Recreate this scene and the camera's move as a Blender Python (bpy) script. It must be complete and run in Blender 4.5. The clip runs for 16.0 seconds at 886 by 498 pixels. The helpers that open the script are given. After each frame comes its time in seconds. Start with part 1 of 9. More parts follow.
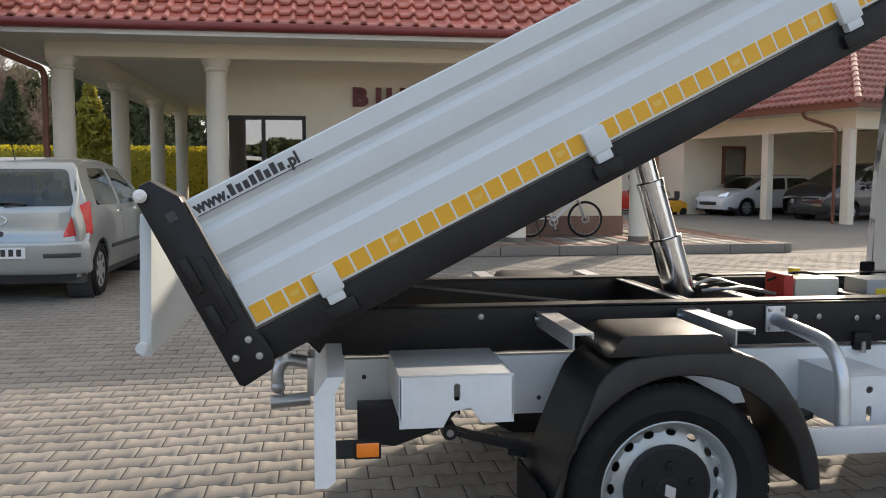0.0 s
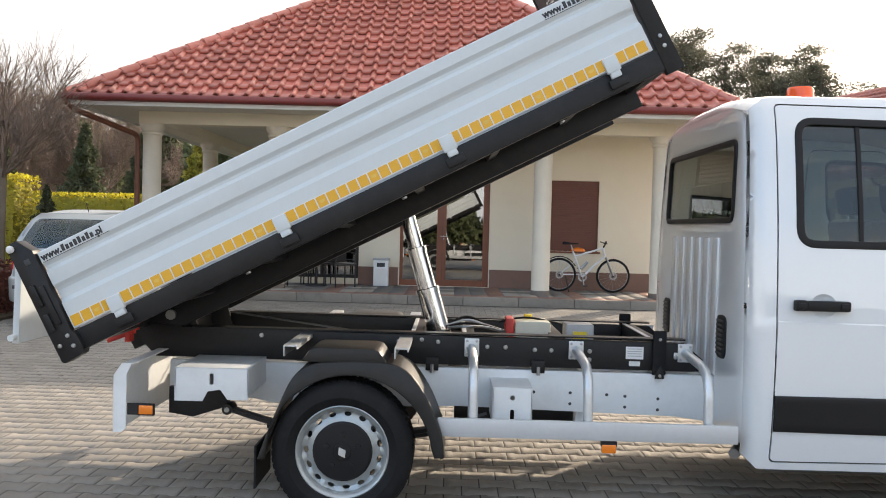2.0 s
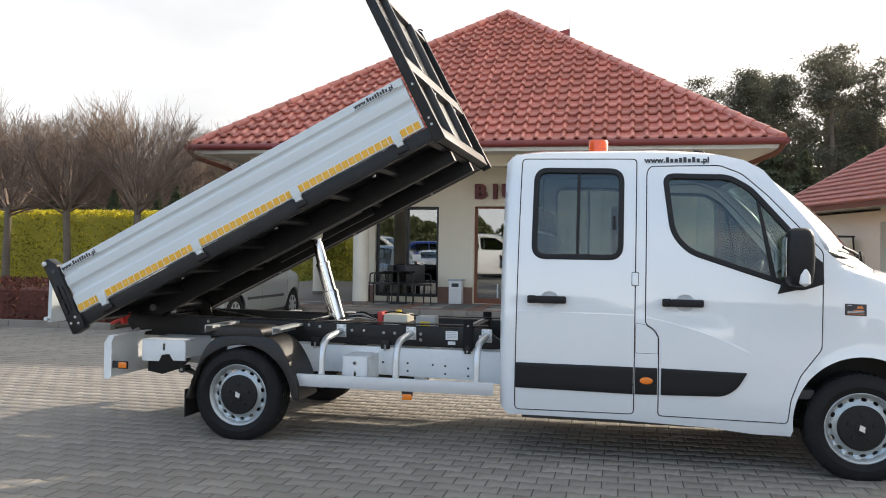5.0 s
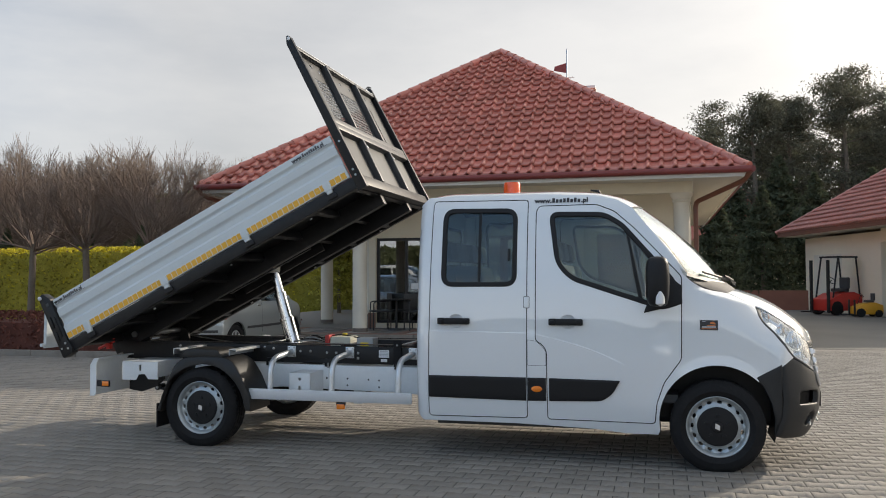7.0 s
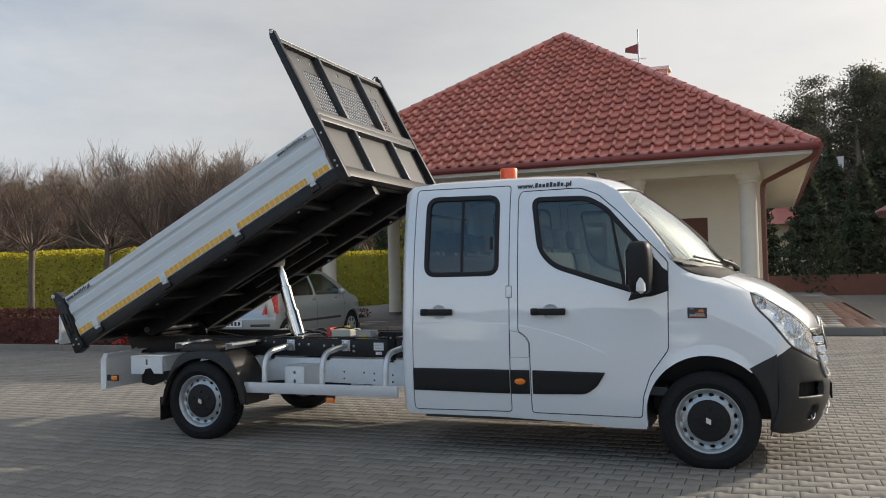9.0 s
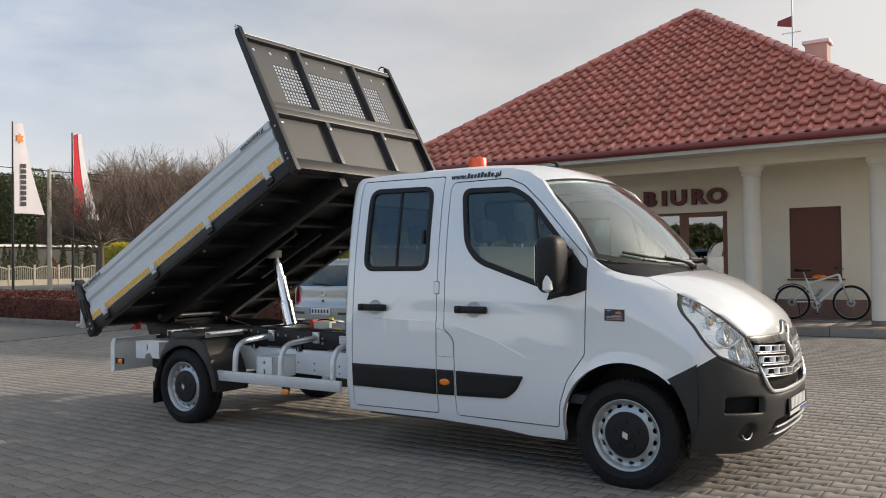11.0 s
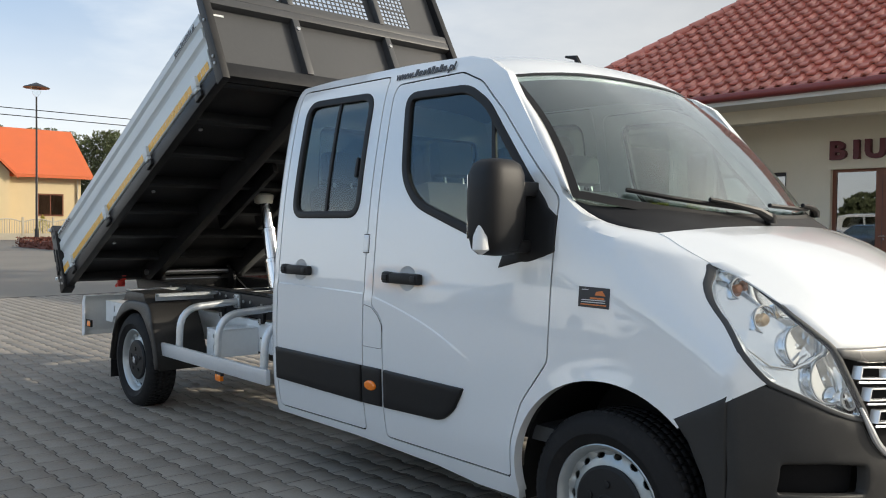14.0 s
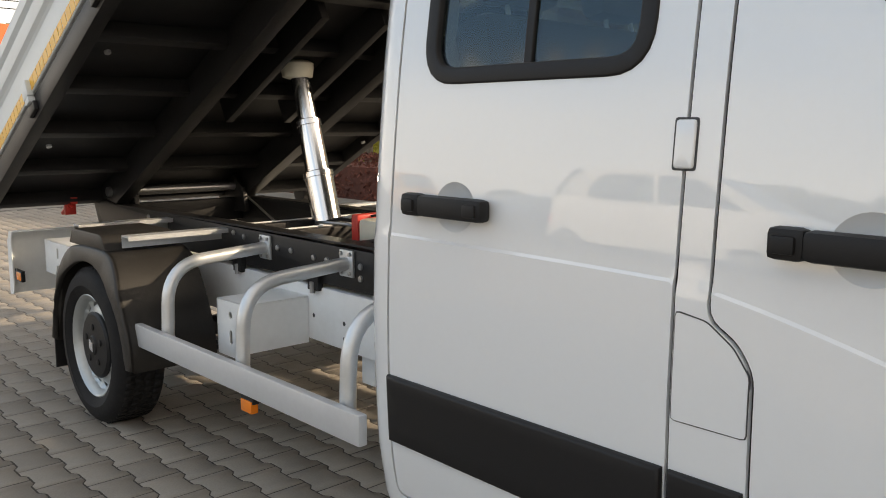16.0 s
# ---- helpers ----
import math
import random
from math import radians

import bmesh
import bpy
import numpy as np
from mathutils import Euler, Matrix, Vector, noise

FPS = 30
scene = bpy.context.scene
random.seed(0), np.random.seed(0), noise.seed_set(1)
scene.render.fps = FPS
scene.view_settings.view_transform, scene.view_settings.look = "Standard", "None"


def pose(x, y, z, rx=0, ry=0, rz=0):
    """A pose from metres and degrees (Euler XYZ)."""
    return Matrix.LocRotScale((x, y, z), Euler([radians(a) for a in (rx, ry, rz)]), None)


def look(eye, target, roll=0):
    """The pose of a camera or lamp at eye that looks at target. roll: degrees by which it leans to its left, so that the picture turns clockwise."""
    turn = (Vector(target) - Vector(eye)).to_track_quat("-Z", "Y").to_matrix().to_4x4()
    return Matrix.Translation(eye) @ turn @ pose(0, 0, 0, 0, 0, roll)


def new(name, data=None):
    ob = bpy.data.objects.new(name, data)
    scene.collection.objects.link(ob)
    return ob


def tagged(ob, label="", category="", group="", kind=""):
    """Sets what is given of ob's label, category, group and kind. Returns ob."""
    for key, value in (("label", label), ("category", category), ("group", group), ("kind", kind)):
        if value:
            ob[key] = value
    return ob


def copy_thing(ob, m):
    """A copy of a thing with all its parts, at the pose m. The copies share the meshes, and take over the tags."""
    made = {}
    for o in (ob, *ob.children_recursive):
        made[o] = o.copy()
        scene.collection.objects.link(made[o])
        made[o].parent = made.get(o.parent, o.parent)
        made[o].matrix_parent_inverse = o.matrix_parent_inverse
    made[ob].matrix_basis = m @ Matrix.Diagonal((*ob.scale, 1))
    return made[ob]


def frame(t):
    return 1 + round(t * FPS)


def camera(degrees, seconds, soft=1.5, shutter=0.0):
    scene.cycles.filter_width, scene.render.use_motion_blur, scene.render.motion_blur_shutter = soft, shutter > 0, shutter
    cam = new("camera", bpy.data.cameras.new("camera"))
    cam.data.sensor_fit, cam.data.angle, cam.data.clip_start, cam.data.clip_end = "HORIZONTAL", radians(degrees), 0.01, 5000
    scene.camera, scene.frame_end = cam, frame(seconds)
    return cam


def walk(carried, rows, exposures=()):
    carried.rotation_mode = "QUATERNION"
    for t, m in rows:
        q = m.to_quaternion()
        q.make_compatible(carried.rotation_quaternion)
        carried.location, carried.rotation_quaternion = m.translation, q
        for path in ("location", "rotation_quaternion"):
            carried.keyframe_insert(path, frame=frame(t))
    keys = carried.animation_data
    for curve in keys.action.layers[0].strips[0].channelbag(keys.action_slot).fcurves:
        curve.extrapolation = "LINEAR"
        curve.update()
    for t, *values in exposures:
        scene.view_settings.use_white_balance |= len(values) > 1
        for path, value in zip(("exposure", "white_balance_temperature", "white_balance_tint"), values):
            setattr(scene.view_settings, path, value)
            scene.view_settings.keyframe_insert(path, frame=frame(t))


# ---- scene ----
cam = camera(55.7, 16.0, soft=1.0)
PATH = [
    (0, (-1.094, -3.443, 1.336), (-0.809, -1.471, 1.168), 0.0),
    (0.5, (-0.789, -3.876, 1.369), (-0.598, -1.89, 1.23), 0.7),
    (1, (-0.365, -4.303, 1.403), (-0.256, -2.309, 1.293), 1.3),
    (1.5, (0.039, -4.684, 1.419), (0.084, -2.686, 1.343), 1.5),
    (2, (0.502, -5.028, 1.444), (0.485, -3.029, 1.394), 1.5),
    (2.5, (0.858, -5.437, 1.441), (0.775, -3.439, 1.404), 1.3),
    (3, (1.223, -5.788, 1.442), (1.063, -3.794, 1.411), 1.1),
    (3.5, (1.608, -6.079, 1.45), (1.365, -4.094, 1.423), 1.0),
    (4, (1.961, -6.321, 1.457), (1.641, -4.347, 1.433), 0.9),
    (4.5, (2.403, -6.5, 1.45), (2.018, -4.537, 1.438), 0.8),
    (5, (2.815, -6.787, 1.438), (2.393, -4.832, 1.443), 0.9),
    (7.5, (4.005, -7.644, 1.475), (3.477, -5.716, 1.553), -0.7),
    (8, (4.077, -7.57, 1.484), (3.508, -5.655, 1.561), -1.1),
    (8.5, (4.438, -7.409, 1.475), (3.801, -5.514, 1.537), -1.2),
    (9, (4.784, -7.147, 1.443), (4.055, -5.286, 1.495), -1.4),
    (11.5, (6.801, -5.645, 1.453), (5.573, -4.067, 1.477), -0.6),
    (12, (7.069, -5.248, 1.447), (5.762, -3.735, 1.457), -0.6),
    (12.5, (7.205, -4.834, 1.438), (5.826, -3.385, 1.425), -0.7),
    (13, (7.101, -4.336, 1.438), (5.655, -2.955, 1.395), -0.5),
    (13.5, (6.77, -3.792, 1.4), (5.283, -2.456, 1.338), -0.1),
    (14, (6.200, -3.408, 1.355), (4.708, -2.076, 1.302), 0.6),
    (14.5, (5.615, -3.030, 1.308), (4.115, -1.709, 1.246), 0.9),
    (15, (5.012, -2.751, 1.255), (3.518, -1.425, 1.165), 1.1),
    (15.5, (4.342, -2.507, 1.247), (2.854, -1.180, 1.098), 1.1),
    (16, (3.690, -2.287, 1.298), (2.244, -0.936, 1.009), 0.2),
]
walk(cam, [(t, look(eye, target, roll)) for t, eye, target, roll in PATH], ((0, 0.82, 7150, 13.0), (0.5, 1.15, 7300, 13.0), (1, 1.31, 7350, 13.0), (2, 1.24, 7350, 13.0), (3.5, 1.18, 7150, 12.0), (5, 1.04, 7000, 11.0), (7.5, 0.33, 6830, 10.0), (9, 0.27, 6830, 10.0), (11.5, 0.33, 6950, 12.0), (13.5, 0.44, 6750, 10.0), (14.5, 0.54, 6750, 7.5), (15, 0.64, 7400, 8.5), (16, 0.95, 8600, 14.0)))

# ---- daylight: thin high cloud, sun low behind the garage, to the right of the office ----
SUN = Vector((math.sin(radians(39)) * math.cos(radians(23)), math.cos(radians(39)) * math.cos(radians(23)), math.sin(radians(23))))
world = bpy.data.worlds.new("sky")
scene.world = world
world.use_nodes = True
wt = world.node_tree
bg = wt.nodes["Background"]
sky = wt.nodes.new("ShaderNodeTexSky")
sky.sky_type = "NISHITA"
sky.sun_disc = False
sky.sun_elevation = math.asin(SUN.z)
sky.sun_rotation = math.atan2(SUN.x, SUN.y)
sky.air_density, sky.dust_density, sky.ozone_density = 1.0, 3.0, 1.0
# broken grey cloud drawn over the blue
wco = wt.nodes.new("ShaderNodeTexCoord")
wmp = wt.nodes.new("ShaderNodeMapping")
wmp.inputs["Scale"].default_value = (1.0, 1.0, 3.2)
wno = wt.nodes.new("ShaderNodeTexNoise")
wno.inputs["Scale"].default_value, wno.inputs["Detail"].default_value, wno.inputs["Roughness"].default_value = 1.7, 7.0, 0.55
wt.links.new(wco.outputs["Generated"], wmp.inputs[0])
wt.links.new(wmp.outputs[0], wno.inputs["Vector"])
wra = wt.nodes.new("ShaderNodeValToRGB")
wra.color_ramp.elements[0].position, wra.color_ramp.elements[1].position = 0.35, 0.65
wra.color_ramp.elements[0].color, wra.color_ramp.elements[1].color = (3.75, 4.0, 4.4, 1), (5.5, 5.6, 5.8, 1)
wt.links.new(wno.outputs[0], wra.inputs[0])
# front-lit cloud opposite the sun is brighter, with more blue between
wrb = wt.nodes.new("ShaderNodeValToRGB")
wrb.color_ramp.elements[0].position, wrb.color_ramp.elements[1].position = 0.50, 0.78
wrb.color_ramp.elements[0].color, wrb.color_ramp.elements[1].color = (2.0, 4.2, 7.6, 1), (11.0, 11.6, 12.1, 1)
wt.links.new(wno.outputs[0], wrb.inputs[0])
# thin cloud glows round the sun and thins out to blue on the far side
wdo = wt.nodes.new("ShaderNodeVectorMath")
wdo.operation = "DOT_PRODUCT"
wdo.inputs[1].default_value = SUN
wt.links.new(wco.outputs["Generated"], wdo.inputs[0])
wcl = wt.nodes.new("ShaderNodeMath")
wcl.operation = "MAXIMUM"
wcl.inputs[1].default_value = 0.0
wt.links.new(wdo.outputs["Value"], wcl.inputs[0])
wpw = wt.nodes.new("ShaderNodeMath")
wpw.operation = "POWER"
wpw.inputs[1].default_value = 24.0
wt.links.new(wcl.outputs[0], wpw.inputs[0])
wfa = wt.nodes.new("ShaderNodeMapRange")
wfa.inputs["From Min"].default_value, wfa.inputs["From Max"].default_value = -0.75, 0.40
wt.links.new(wdo.outputs["Value"], wfa.inputs[0])
wsd = wt.nodes.new("ShaderNodeMix")
wsd.data_type = "RGBA"
wt.links.new(wfa.outputs[0], wsd.inputs[0])
# bright haze towards the horizon
wxyz = wt.nodes.new("ShaderNodeSeparateXYZ")
wt.links.new(wco.outputs["Generated"], wxyz.inputs[0])
whz = wt.nodes.new("ShaderNodeMapRange")
whz.interpolation_type = "SMOOTHSTEP"
whz.inputs["From Min"].default_value, whz.inputs["From Max"].default_value = 0.02, 0.30
wt.links.new(wxyz.outputs["Z"], whz.inputs[0])
whm = wt.nodes.new("ShaderNodeMix")
whm.data_type = "RGBA"
whm.inputs[6].default_value = (10.2, 10.6, 10.9, 1)
wt.links.new(whz.outputs[0], whm.inputs[0])
wt.links.new(wrb.outputs[0], whm.inputs[7])
wt.links.new(whm.outputs[2], wsd.inputs[6])
wt.links.new(wra.outputs[0], wsd.inputs[7])
wgl = wt.nodes.new("ShaderNodeMix")
wgl.data_type, wgl.blend_type = "RGBA", "ADD"
wgl.inputs[7].default_value = (34.0, 31.0, 27.0, 1)
wt.links.new(wpw.outputs[0], wgl.inputs[0])
wt.links.new(wsd.outputs[2], wgl.inputs[6])
wp3 = wt.nodes.new("ShaderNodeMath")
wp3.operation = "POWER"
wp3.inputs[1].default_value = 3.0
wt.links.new(wcl.outputs[0], wp3.inputs[0])
wg2 = wt.nodes.new("ShaderNodeMix")
wg2.data_type, wg2.blend_type = "RGBA", "ADD"
wg2.inputs[7].default_value = (2.6, 2.5, 2.35, 1)
wt.links.new(wp3.outputs[0], wg2.inputs[0])
wt.links.new(wgl.outputs[2], wg2.inputs[6])
wmx = wt.nodes.new("ShaderNodeMix")
wmx.data_type = "RGBA"
wmx.inputs[0].default_value = 0.85
wt.links.new(sky.outputs[0], wmx.inputs[6])
wt.links.new(wg2.outputs[2], wmx.inputs[7])
wt.links.new(wmx.outputs[2], bg.inputs[0])
bg.inputs[1].default_value = 0.10
sun = new("sun", bpy.data.lights.new("sun", "SUN"))
sun.data.energy, sun.data.angle, sun.data.color = 2.6, radians(1.0), (1.0, 0.91, 0.78)
sun.matrix_basis = look(SUN * 50, (0, 0, 0))
# ---- materials ----
def nodes_of(name):
    m = bpy.data.materials.new(name)
    m.use_nodes = True
    nt = m.node_tree
    return m, nt, nt.nodes["Principled BSDF"]


def link(nt, a, b):
    nt.links.new(a, b)


def noise_node(nt, scale, detail=4.0, rough=0.6, coord="Object", stretch=None):
    co = nt.nodes.new("ShaderNodeTexCoord")
    tx = nt.nodes.new("ShaderNodeTexNoise")
    tx.inputs["Scale"].default_value = scale
    tx.inputs["Detail"].default_value = detail
    tx.inputs["Roughness"].default_value = rough
    if stretch:
        mp = nt.nodes.new("ShaderNodeMapping")
        mp.inputs["Scale"].default_value = stretch
        link(nt, co.outputs[coord], mp.inputs["Vector"])
        link(nt, mp.outputs[0], tx.inputs["Vector"])
    else:
        link(nt, co.outputs[coord], tx.inputs["Vector"])
    return tx


def ramp(nt, src, lo, hi, p0=0.3, p1=0.7):
    r = nt.nodes.new("ShaderNodeValToRGB")
    r.color_ramp.elements[0].position, r.color_ramp.elements[1].position = p0, p1
    r.color_ramp.elements[0].color, r.color_ramp.elements[1].color = (*lo, 1), (*hi, 1)
    link(nt, src, r.inputs[0])
    return r


def mixed(nt, a, b, fac, how="MIX"):
    x = nt.nodes.new("ShaderNodeMix")
    x.data_type, x.blend_type = "RGBA", how
    for sock, v in ((x.inputs[6], a), (x.inputs[7], b), (x.inputs[0], fac)):
        if isinstance(v, (int, float)):
            sock.default_value = v
        elif isinstance(v, tuple):
            sock.default_value = (*v, 1)
        else:
            link(nt, v, sock)
    return x.outputs[2]


def surface(name, base, rough=0.6, metal=0.0, vary=0.12, fine=40.0, coarse=3.0, bump=0.0, bump_scale=None, rough_vary=0.08, coat=0.0, dirt=None, piece=0.0, stretch=None, spec=0.5, coord="Object"):
    """A worn everyday surface: fine grain and coarse blotches over a base colour."""
    m, nt, bs = nodes_of(name)
    n1 = noise_node(nt, fine, 5, 0.65, coord, stretch)
    n2 = noise_node(nt, coarse, 3, 0.55, coord)
    lo = tuple(max(0, c * (1 - vary)) for c in base)
    hi = tuple(min(1, c * (1 + vary)) for c in base)
    col = mixed(nt, ramp(nt, n1.outputs[0], lo, hi).outputs[0], ramp(nt, n2.outputs[0], lo, hi).outputs[0], 0.5)
    if dirt:
        n3 = noise_node(nt, coarse * 2.3, 6, 0.7, coord)
        r3 = ramp(nt, n3.outputs[0], (0, 0, 0), (1, 1, 1), 0.52, 0.75)
        mul = nt.nodes.new("ShaderNodeMath")
        mul.operation = "MULTIPLY"
        mul.inputs[1].default_value = dirt[1]
        link(nt, r3.outputs[0], mul.inputs[0])
        col = mixed(nt, col, dirt[0], mul.outputs[0])
    if piece:
        oi = nt.nodes.new("ShaderNodeObjectInfo")
        ge = nt.nodes.new("ShaderNodeNewGeometry")
        ad = nt.nodes.new("ShaderNodeMath")
        ad.operation = "ADD"
        link(nt, oi.outputs["Random"], ad.inputs[0])
        link(nt, ge.outputs["Random Per Island"], ad.inputs[1])
        fr = nt.nodes.new("ShaderNodeMath")
        fr.operation = "FRACT"
        link(nt, ad.outputs[0], fr.inputs[0])
        rr = ramp(nt, fr.outputs[0], (1 - piece,) * 3, (1 + piece,) * 3, 0.0, 1.0)
        col = mixed(nt, col, rr.outputs[0], 1.0, "MULTIPLY")
    link(nt, col, bs.inputs["Base Color"])
    mr = nt.nodes.new("ShaderNodeMapRange")
    mr.inputs["To Min"].default_value = max(0.02, rough - rough_vary)
    mr.inputs["To Max"].default_value = min(1, rough + rough_vary)
    link(nt, n2.outputs[0], mr.inputs[0])
    link(nt, mr.outputs[0], bs.inputs["Roughness"])
    bs.inputs["Metallic"].default_value = metal
    bs.inputs["Specular IOR Level"].default_value = spec
    if coat:
        bs.inputs["Coat Weight"].default_value = coat
        bs.inputs["Coat Roughness"].default_value = 0.02
        bs.inputs["Coat IOR"].default_value = 1.75
    if bump:
        bp = nt.nodes.new("ShaderNodeBump")
        bp.inputs["Strength"].default_value = 1.0
        bp.inputs["Distance"].default_value = bump
        nb = noise_node(nt, bump_scale or fine, 5, 0.65, coord)
        link(nt, nb.outputs[0], bp.inputs["Height"])
        link(nt, bp.outputs[0], bs.inputs["Normal"])
    return m


def glass(name, tint=(0.75, 0.82, 0.8), gloss=1.0, dust=0.0):
    """Thin pane: tinted see-through with a Fresnel mirror and a little dust on it."""
    m, nt, bs = nodes_of(name)
    out = nt.nodes["Material Output"]
    tr = nt.nodes.new("ShaderNodeBsdfTransparent")
    tr.inputs[0].default_value = (*tint, 1)
    gl = nt.nodes.new("ShaderNodeBsdfGlossy")
    gl.inputs["Roughness"].default_value = 0.01
    gl.inputs["Color"].default_value = (0.95, 0.97, 1.0, 1)
    lw = nt.nodes.new("ShaderNodeLayerWeight")
    lw.inputs[0].default_value = 0.5
    pw = nt.nodes.new("ShaderNodeMath")
    pw.operation = "POWER"
    pw.inputs[1].default_value = 4.0
    link(nt, lw.outputs["Facing"], pw.inputs[0])
    mu = nt.nodes.new("ShaderNodeMath")
    mu.operation, mu.use_clamp = "MULTIPLY_ADD", True
    mu.inputs[1].default_value, mu.inputs[2].default_value = 0.9, 0.045 * gloss
    link(nt, pw.outputs[0], mu.inputs[0])
    mx = nt.nodes.new("ShaderNodeMixShader")
    link(nt, mu.outputs[0], mx.inputs[0])
    link(nt, tr.outputs[0], mx.inputs[1])
    link(nt, gl.outputs[0], mx.inputs[2])
    last = mx
    if dust:
        du = nt.nodes.new("ShaderNodeBsdfTranslucent")
        du.inputs[0].default_value = (0.70, 0.79, 0.76, 1)
        dn = noise_node(nt, 3.0, 4, 0.6)
        dr = nt.nodes.new("ShaderNodeMapRange")
        dr.inputs["To Min"].default_value, dr.inputs["To Max"].default_value = dust * 0.6, dust * 1.4
        link(nt, dn.outputs[0], dr.inputs[0])
        last = nt.nodes.new("ShaderNodeMixShader")
        link(nt, dr.outputs[0], last.inputs[0])
        link(nt, mx.outputs[0], last.inputs[1])
        link(nt, du.outputs[0], last.inputs[2])
    link(nt, last.outputs[0], out.inputs[0])
    nt.nodes.remove(bs)
    return m


def leafy(name, base, *a, **k):
    """Foliage: a worn surface that also lets light through its blades."""
    m = surface(name, base, *a, **k)
    nt = m.node_tree
    out = nt.nodes["Material Output"]
    bs = out.inputs[0].links[0].from_node
    tr = nt.nodes.new("ShaderNodeBsdfTranslucent")
    link(nt, bs.inputs["Base Color"].links[0].from_socket, tr.inputs[0])
    mx = nt.nodes.new("ShaderNodeMixShader")
    mx.inputs[0].default_value = 0.4
    link(nt, bs.outputs[0], mx.inputs[1])
    link(nt, tr.outputs[0], mx.inputs[2])
    link(nt, mx.outputs[0], out.inputs[0])
    return m


M = {}
M["white_paint"] = surface("white_paint", (0.76, 0.79, 0.81), 0.30, 0, 0.012, 60, 1.2, rough_vary=0.03, coat=1.0)
M["bed_white"] = surface("bed_white", (0.62, 0.67, 0.69), 0.38, 0, 0.03, 30, 1.5, rough_vary=0.06, bump=0.0006, bump_scale=6, dirt=((0.55, 0.53, 0.5), 0.15))
M["chassis_white"] = surface("chassis_white", (0.80, 0.83, 0.84), 0.42, 0, 0.05, 25, 2, rough_vary=0.08, dirt=((0.55, 0.53, 0.5), 0.2))
M["black_steel"] = surface("black_steel", (0.014, 0.014, 0.015), 0.42, 0, 0.25, 40, 3, bump=0.0004, bump_scale=90, dirt=((0.045, 0.043, 0.041), 0.3), spec=0.3)
M["dark_grey_paint"] = surface("dark_grey_paint", (0.056, 0.057, 0.059), 0.40, 0, 0.08, 40, 2, spec=0.45)
M["black_plastic"] = surface("black_plastic", (0.012, 0.012, 0.013), 0.5, 0, 0.12, 80, 4, bump=0.0003, bump_scale=260, spec=0.3)
M["grey_plastic"] = surface("grey_plastic", (0.030, 0.030, 0.030), 0.48, 0, 0.1, 70, 3, bump=0.0003, bump_scale=260, spec=0.28)
M["band_grey"] = surface("band_grey", (0.13, 0.13, 0.127), 0.26, 0.3, 0.04, 60, 3)
M["black_hole"] = surface("black_hole", (0.008, 0.008, 0.009), 0.7, 0, 0.1, spec=0.1)
M["mudguard"] = surface("mudguard", (0.022, 0.021, 0.020), 0.42, 0, 0.2, 50, 3, bump=0.0005, bump_scale=120, dirt=((0.05, 0.046, 0.042), 0.25), spec=0.33)
M["rubber"] = surface("rubber", (0.012, 0.012, 0.013), 0.75, 0, 0.25, 60, 6, bump=0.0008, bump_scale=140, dirt=((0.045, 0.042, 0.038), 0.3), spec=0.25)
M["rim_silver"] = surface("rim_silver", (0.43, 0.465, 0.475), 0.34, 0.5, 0.08, 30, 6, dirt=((0.27, 0.26, 0.24), 0.2))
M["galvanised"] = surface("galvanised", (0.64, 0.67, 0.69), 0.36, 0.6, 0.14, 18, 5, bump=0.0004, bump_scale=25)
M["bar_grey"] = surface("bar_grey", (0.60, 0.62, 0.64), 0.4, 0.3, 0.05, 40, 3)
M["chrome"] = surface("chrome", (0.86, 0.87, 0.88), 0.16, 1.0, 0.02, 30, 4, rough_vary=0.03)
M["steel"] = surface("steel", (0.42, 0.43, 0.44), 0.35, 0.9, 0.1, 60, 5)
M["amber"] = surface("amber", (0.95, 0.23, 0.015), 0.25, 0, 0.1, 60, 20, coat=0.5)
M["red_lens"] = surface("red_lens", (0.72, 0.03, 0.035), 0.2, 0, 0.1, 60, 20, coat=0.5)
M["red_plastic"] = surface("red_plastic", (0.55, 0.04, 0.03), 0.4, 0, 0.08, 40, 6)
M["tape_yellow"] = surface("tape_yellow", (0.80, 0.42, 0.03), 0.35, 0, 0.10, 160, 12)
M["tape_mark"] = surface("tape_mark", (0.80, 0.50, 0.10), 0.35, 0, 0.1, 160, 12)
M["decal_black"] = surface("decal_black", (0.03, 0.03, 0.035), 0.4, 0, 0.05)
M["decal_orange"] = surface("decal_orange", (0.65, 0.2, 0.05), 0.4, 0, 0.1)
M["tank_cream"] = surface("tank_cream", (0.62, 0.6, 0.5), 0.35, 0, 0.06, 20, 5)
M["label_white"] = surface("label_white", (0.75, 0.76, 0.76), 0.4, 0, 0.05)
M["label_yellow"] = surface("label_yellow", (0.8, 0.6, 0.05), 0.4, 0, 0.05)
M["plate_blue"] = surface("plate_blue", (0.03, 0.08, 0.4), 0.4, 0, 0.05)
M["seat_cloth"] = surface("seat_cloth", (0.06, 0.062, 0.065), 0.9, 0, 0.15, 120, 6, bump=0.0006)
M["seat_light"] = surface("seat_light", (0.12, 0.123, 0.122), 0.85, 0, 0.1, 120, 6, bump=0.0006)
M["trim_dark"] = surface("trim_dark", (0.045, 0.047, 0.05), 0.6, 0, 0.1)
M["cab_glass"] = glass("cab_glass", (0.60, 0.66, 0.64), 1.2)
M["clear_glass"] = glass("clear_glass", (0.82, 0.90, 0.87), 2.4, 0.03)
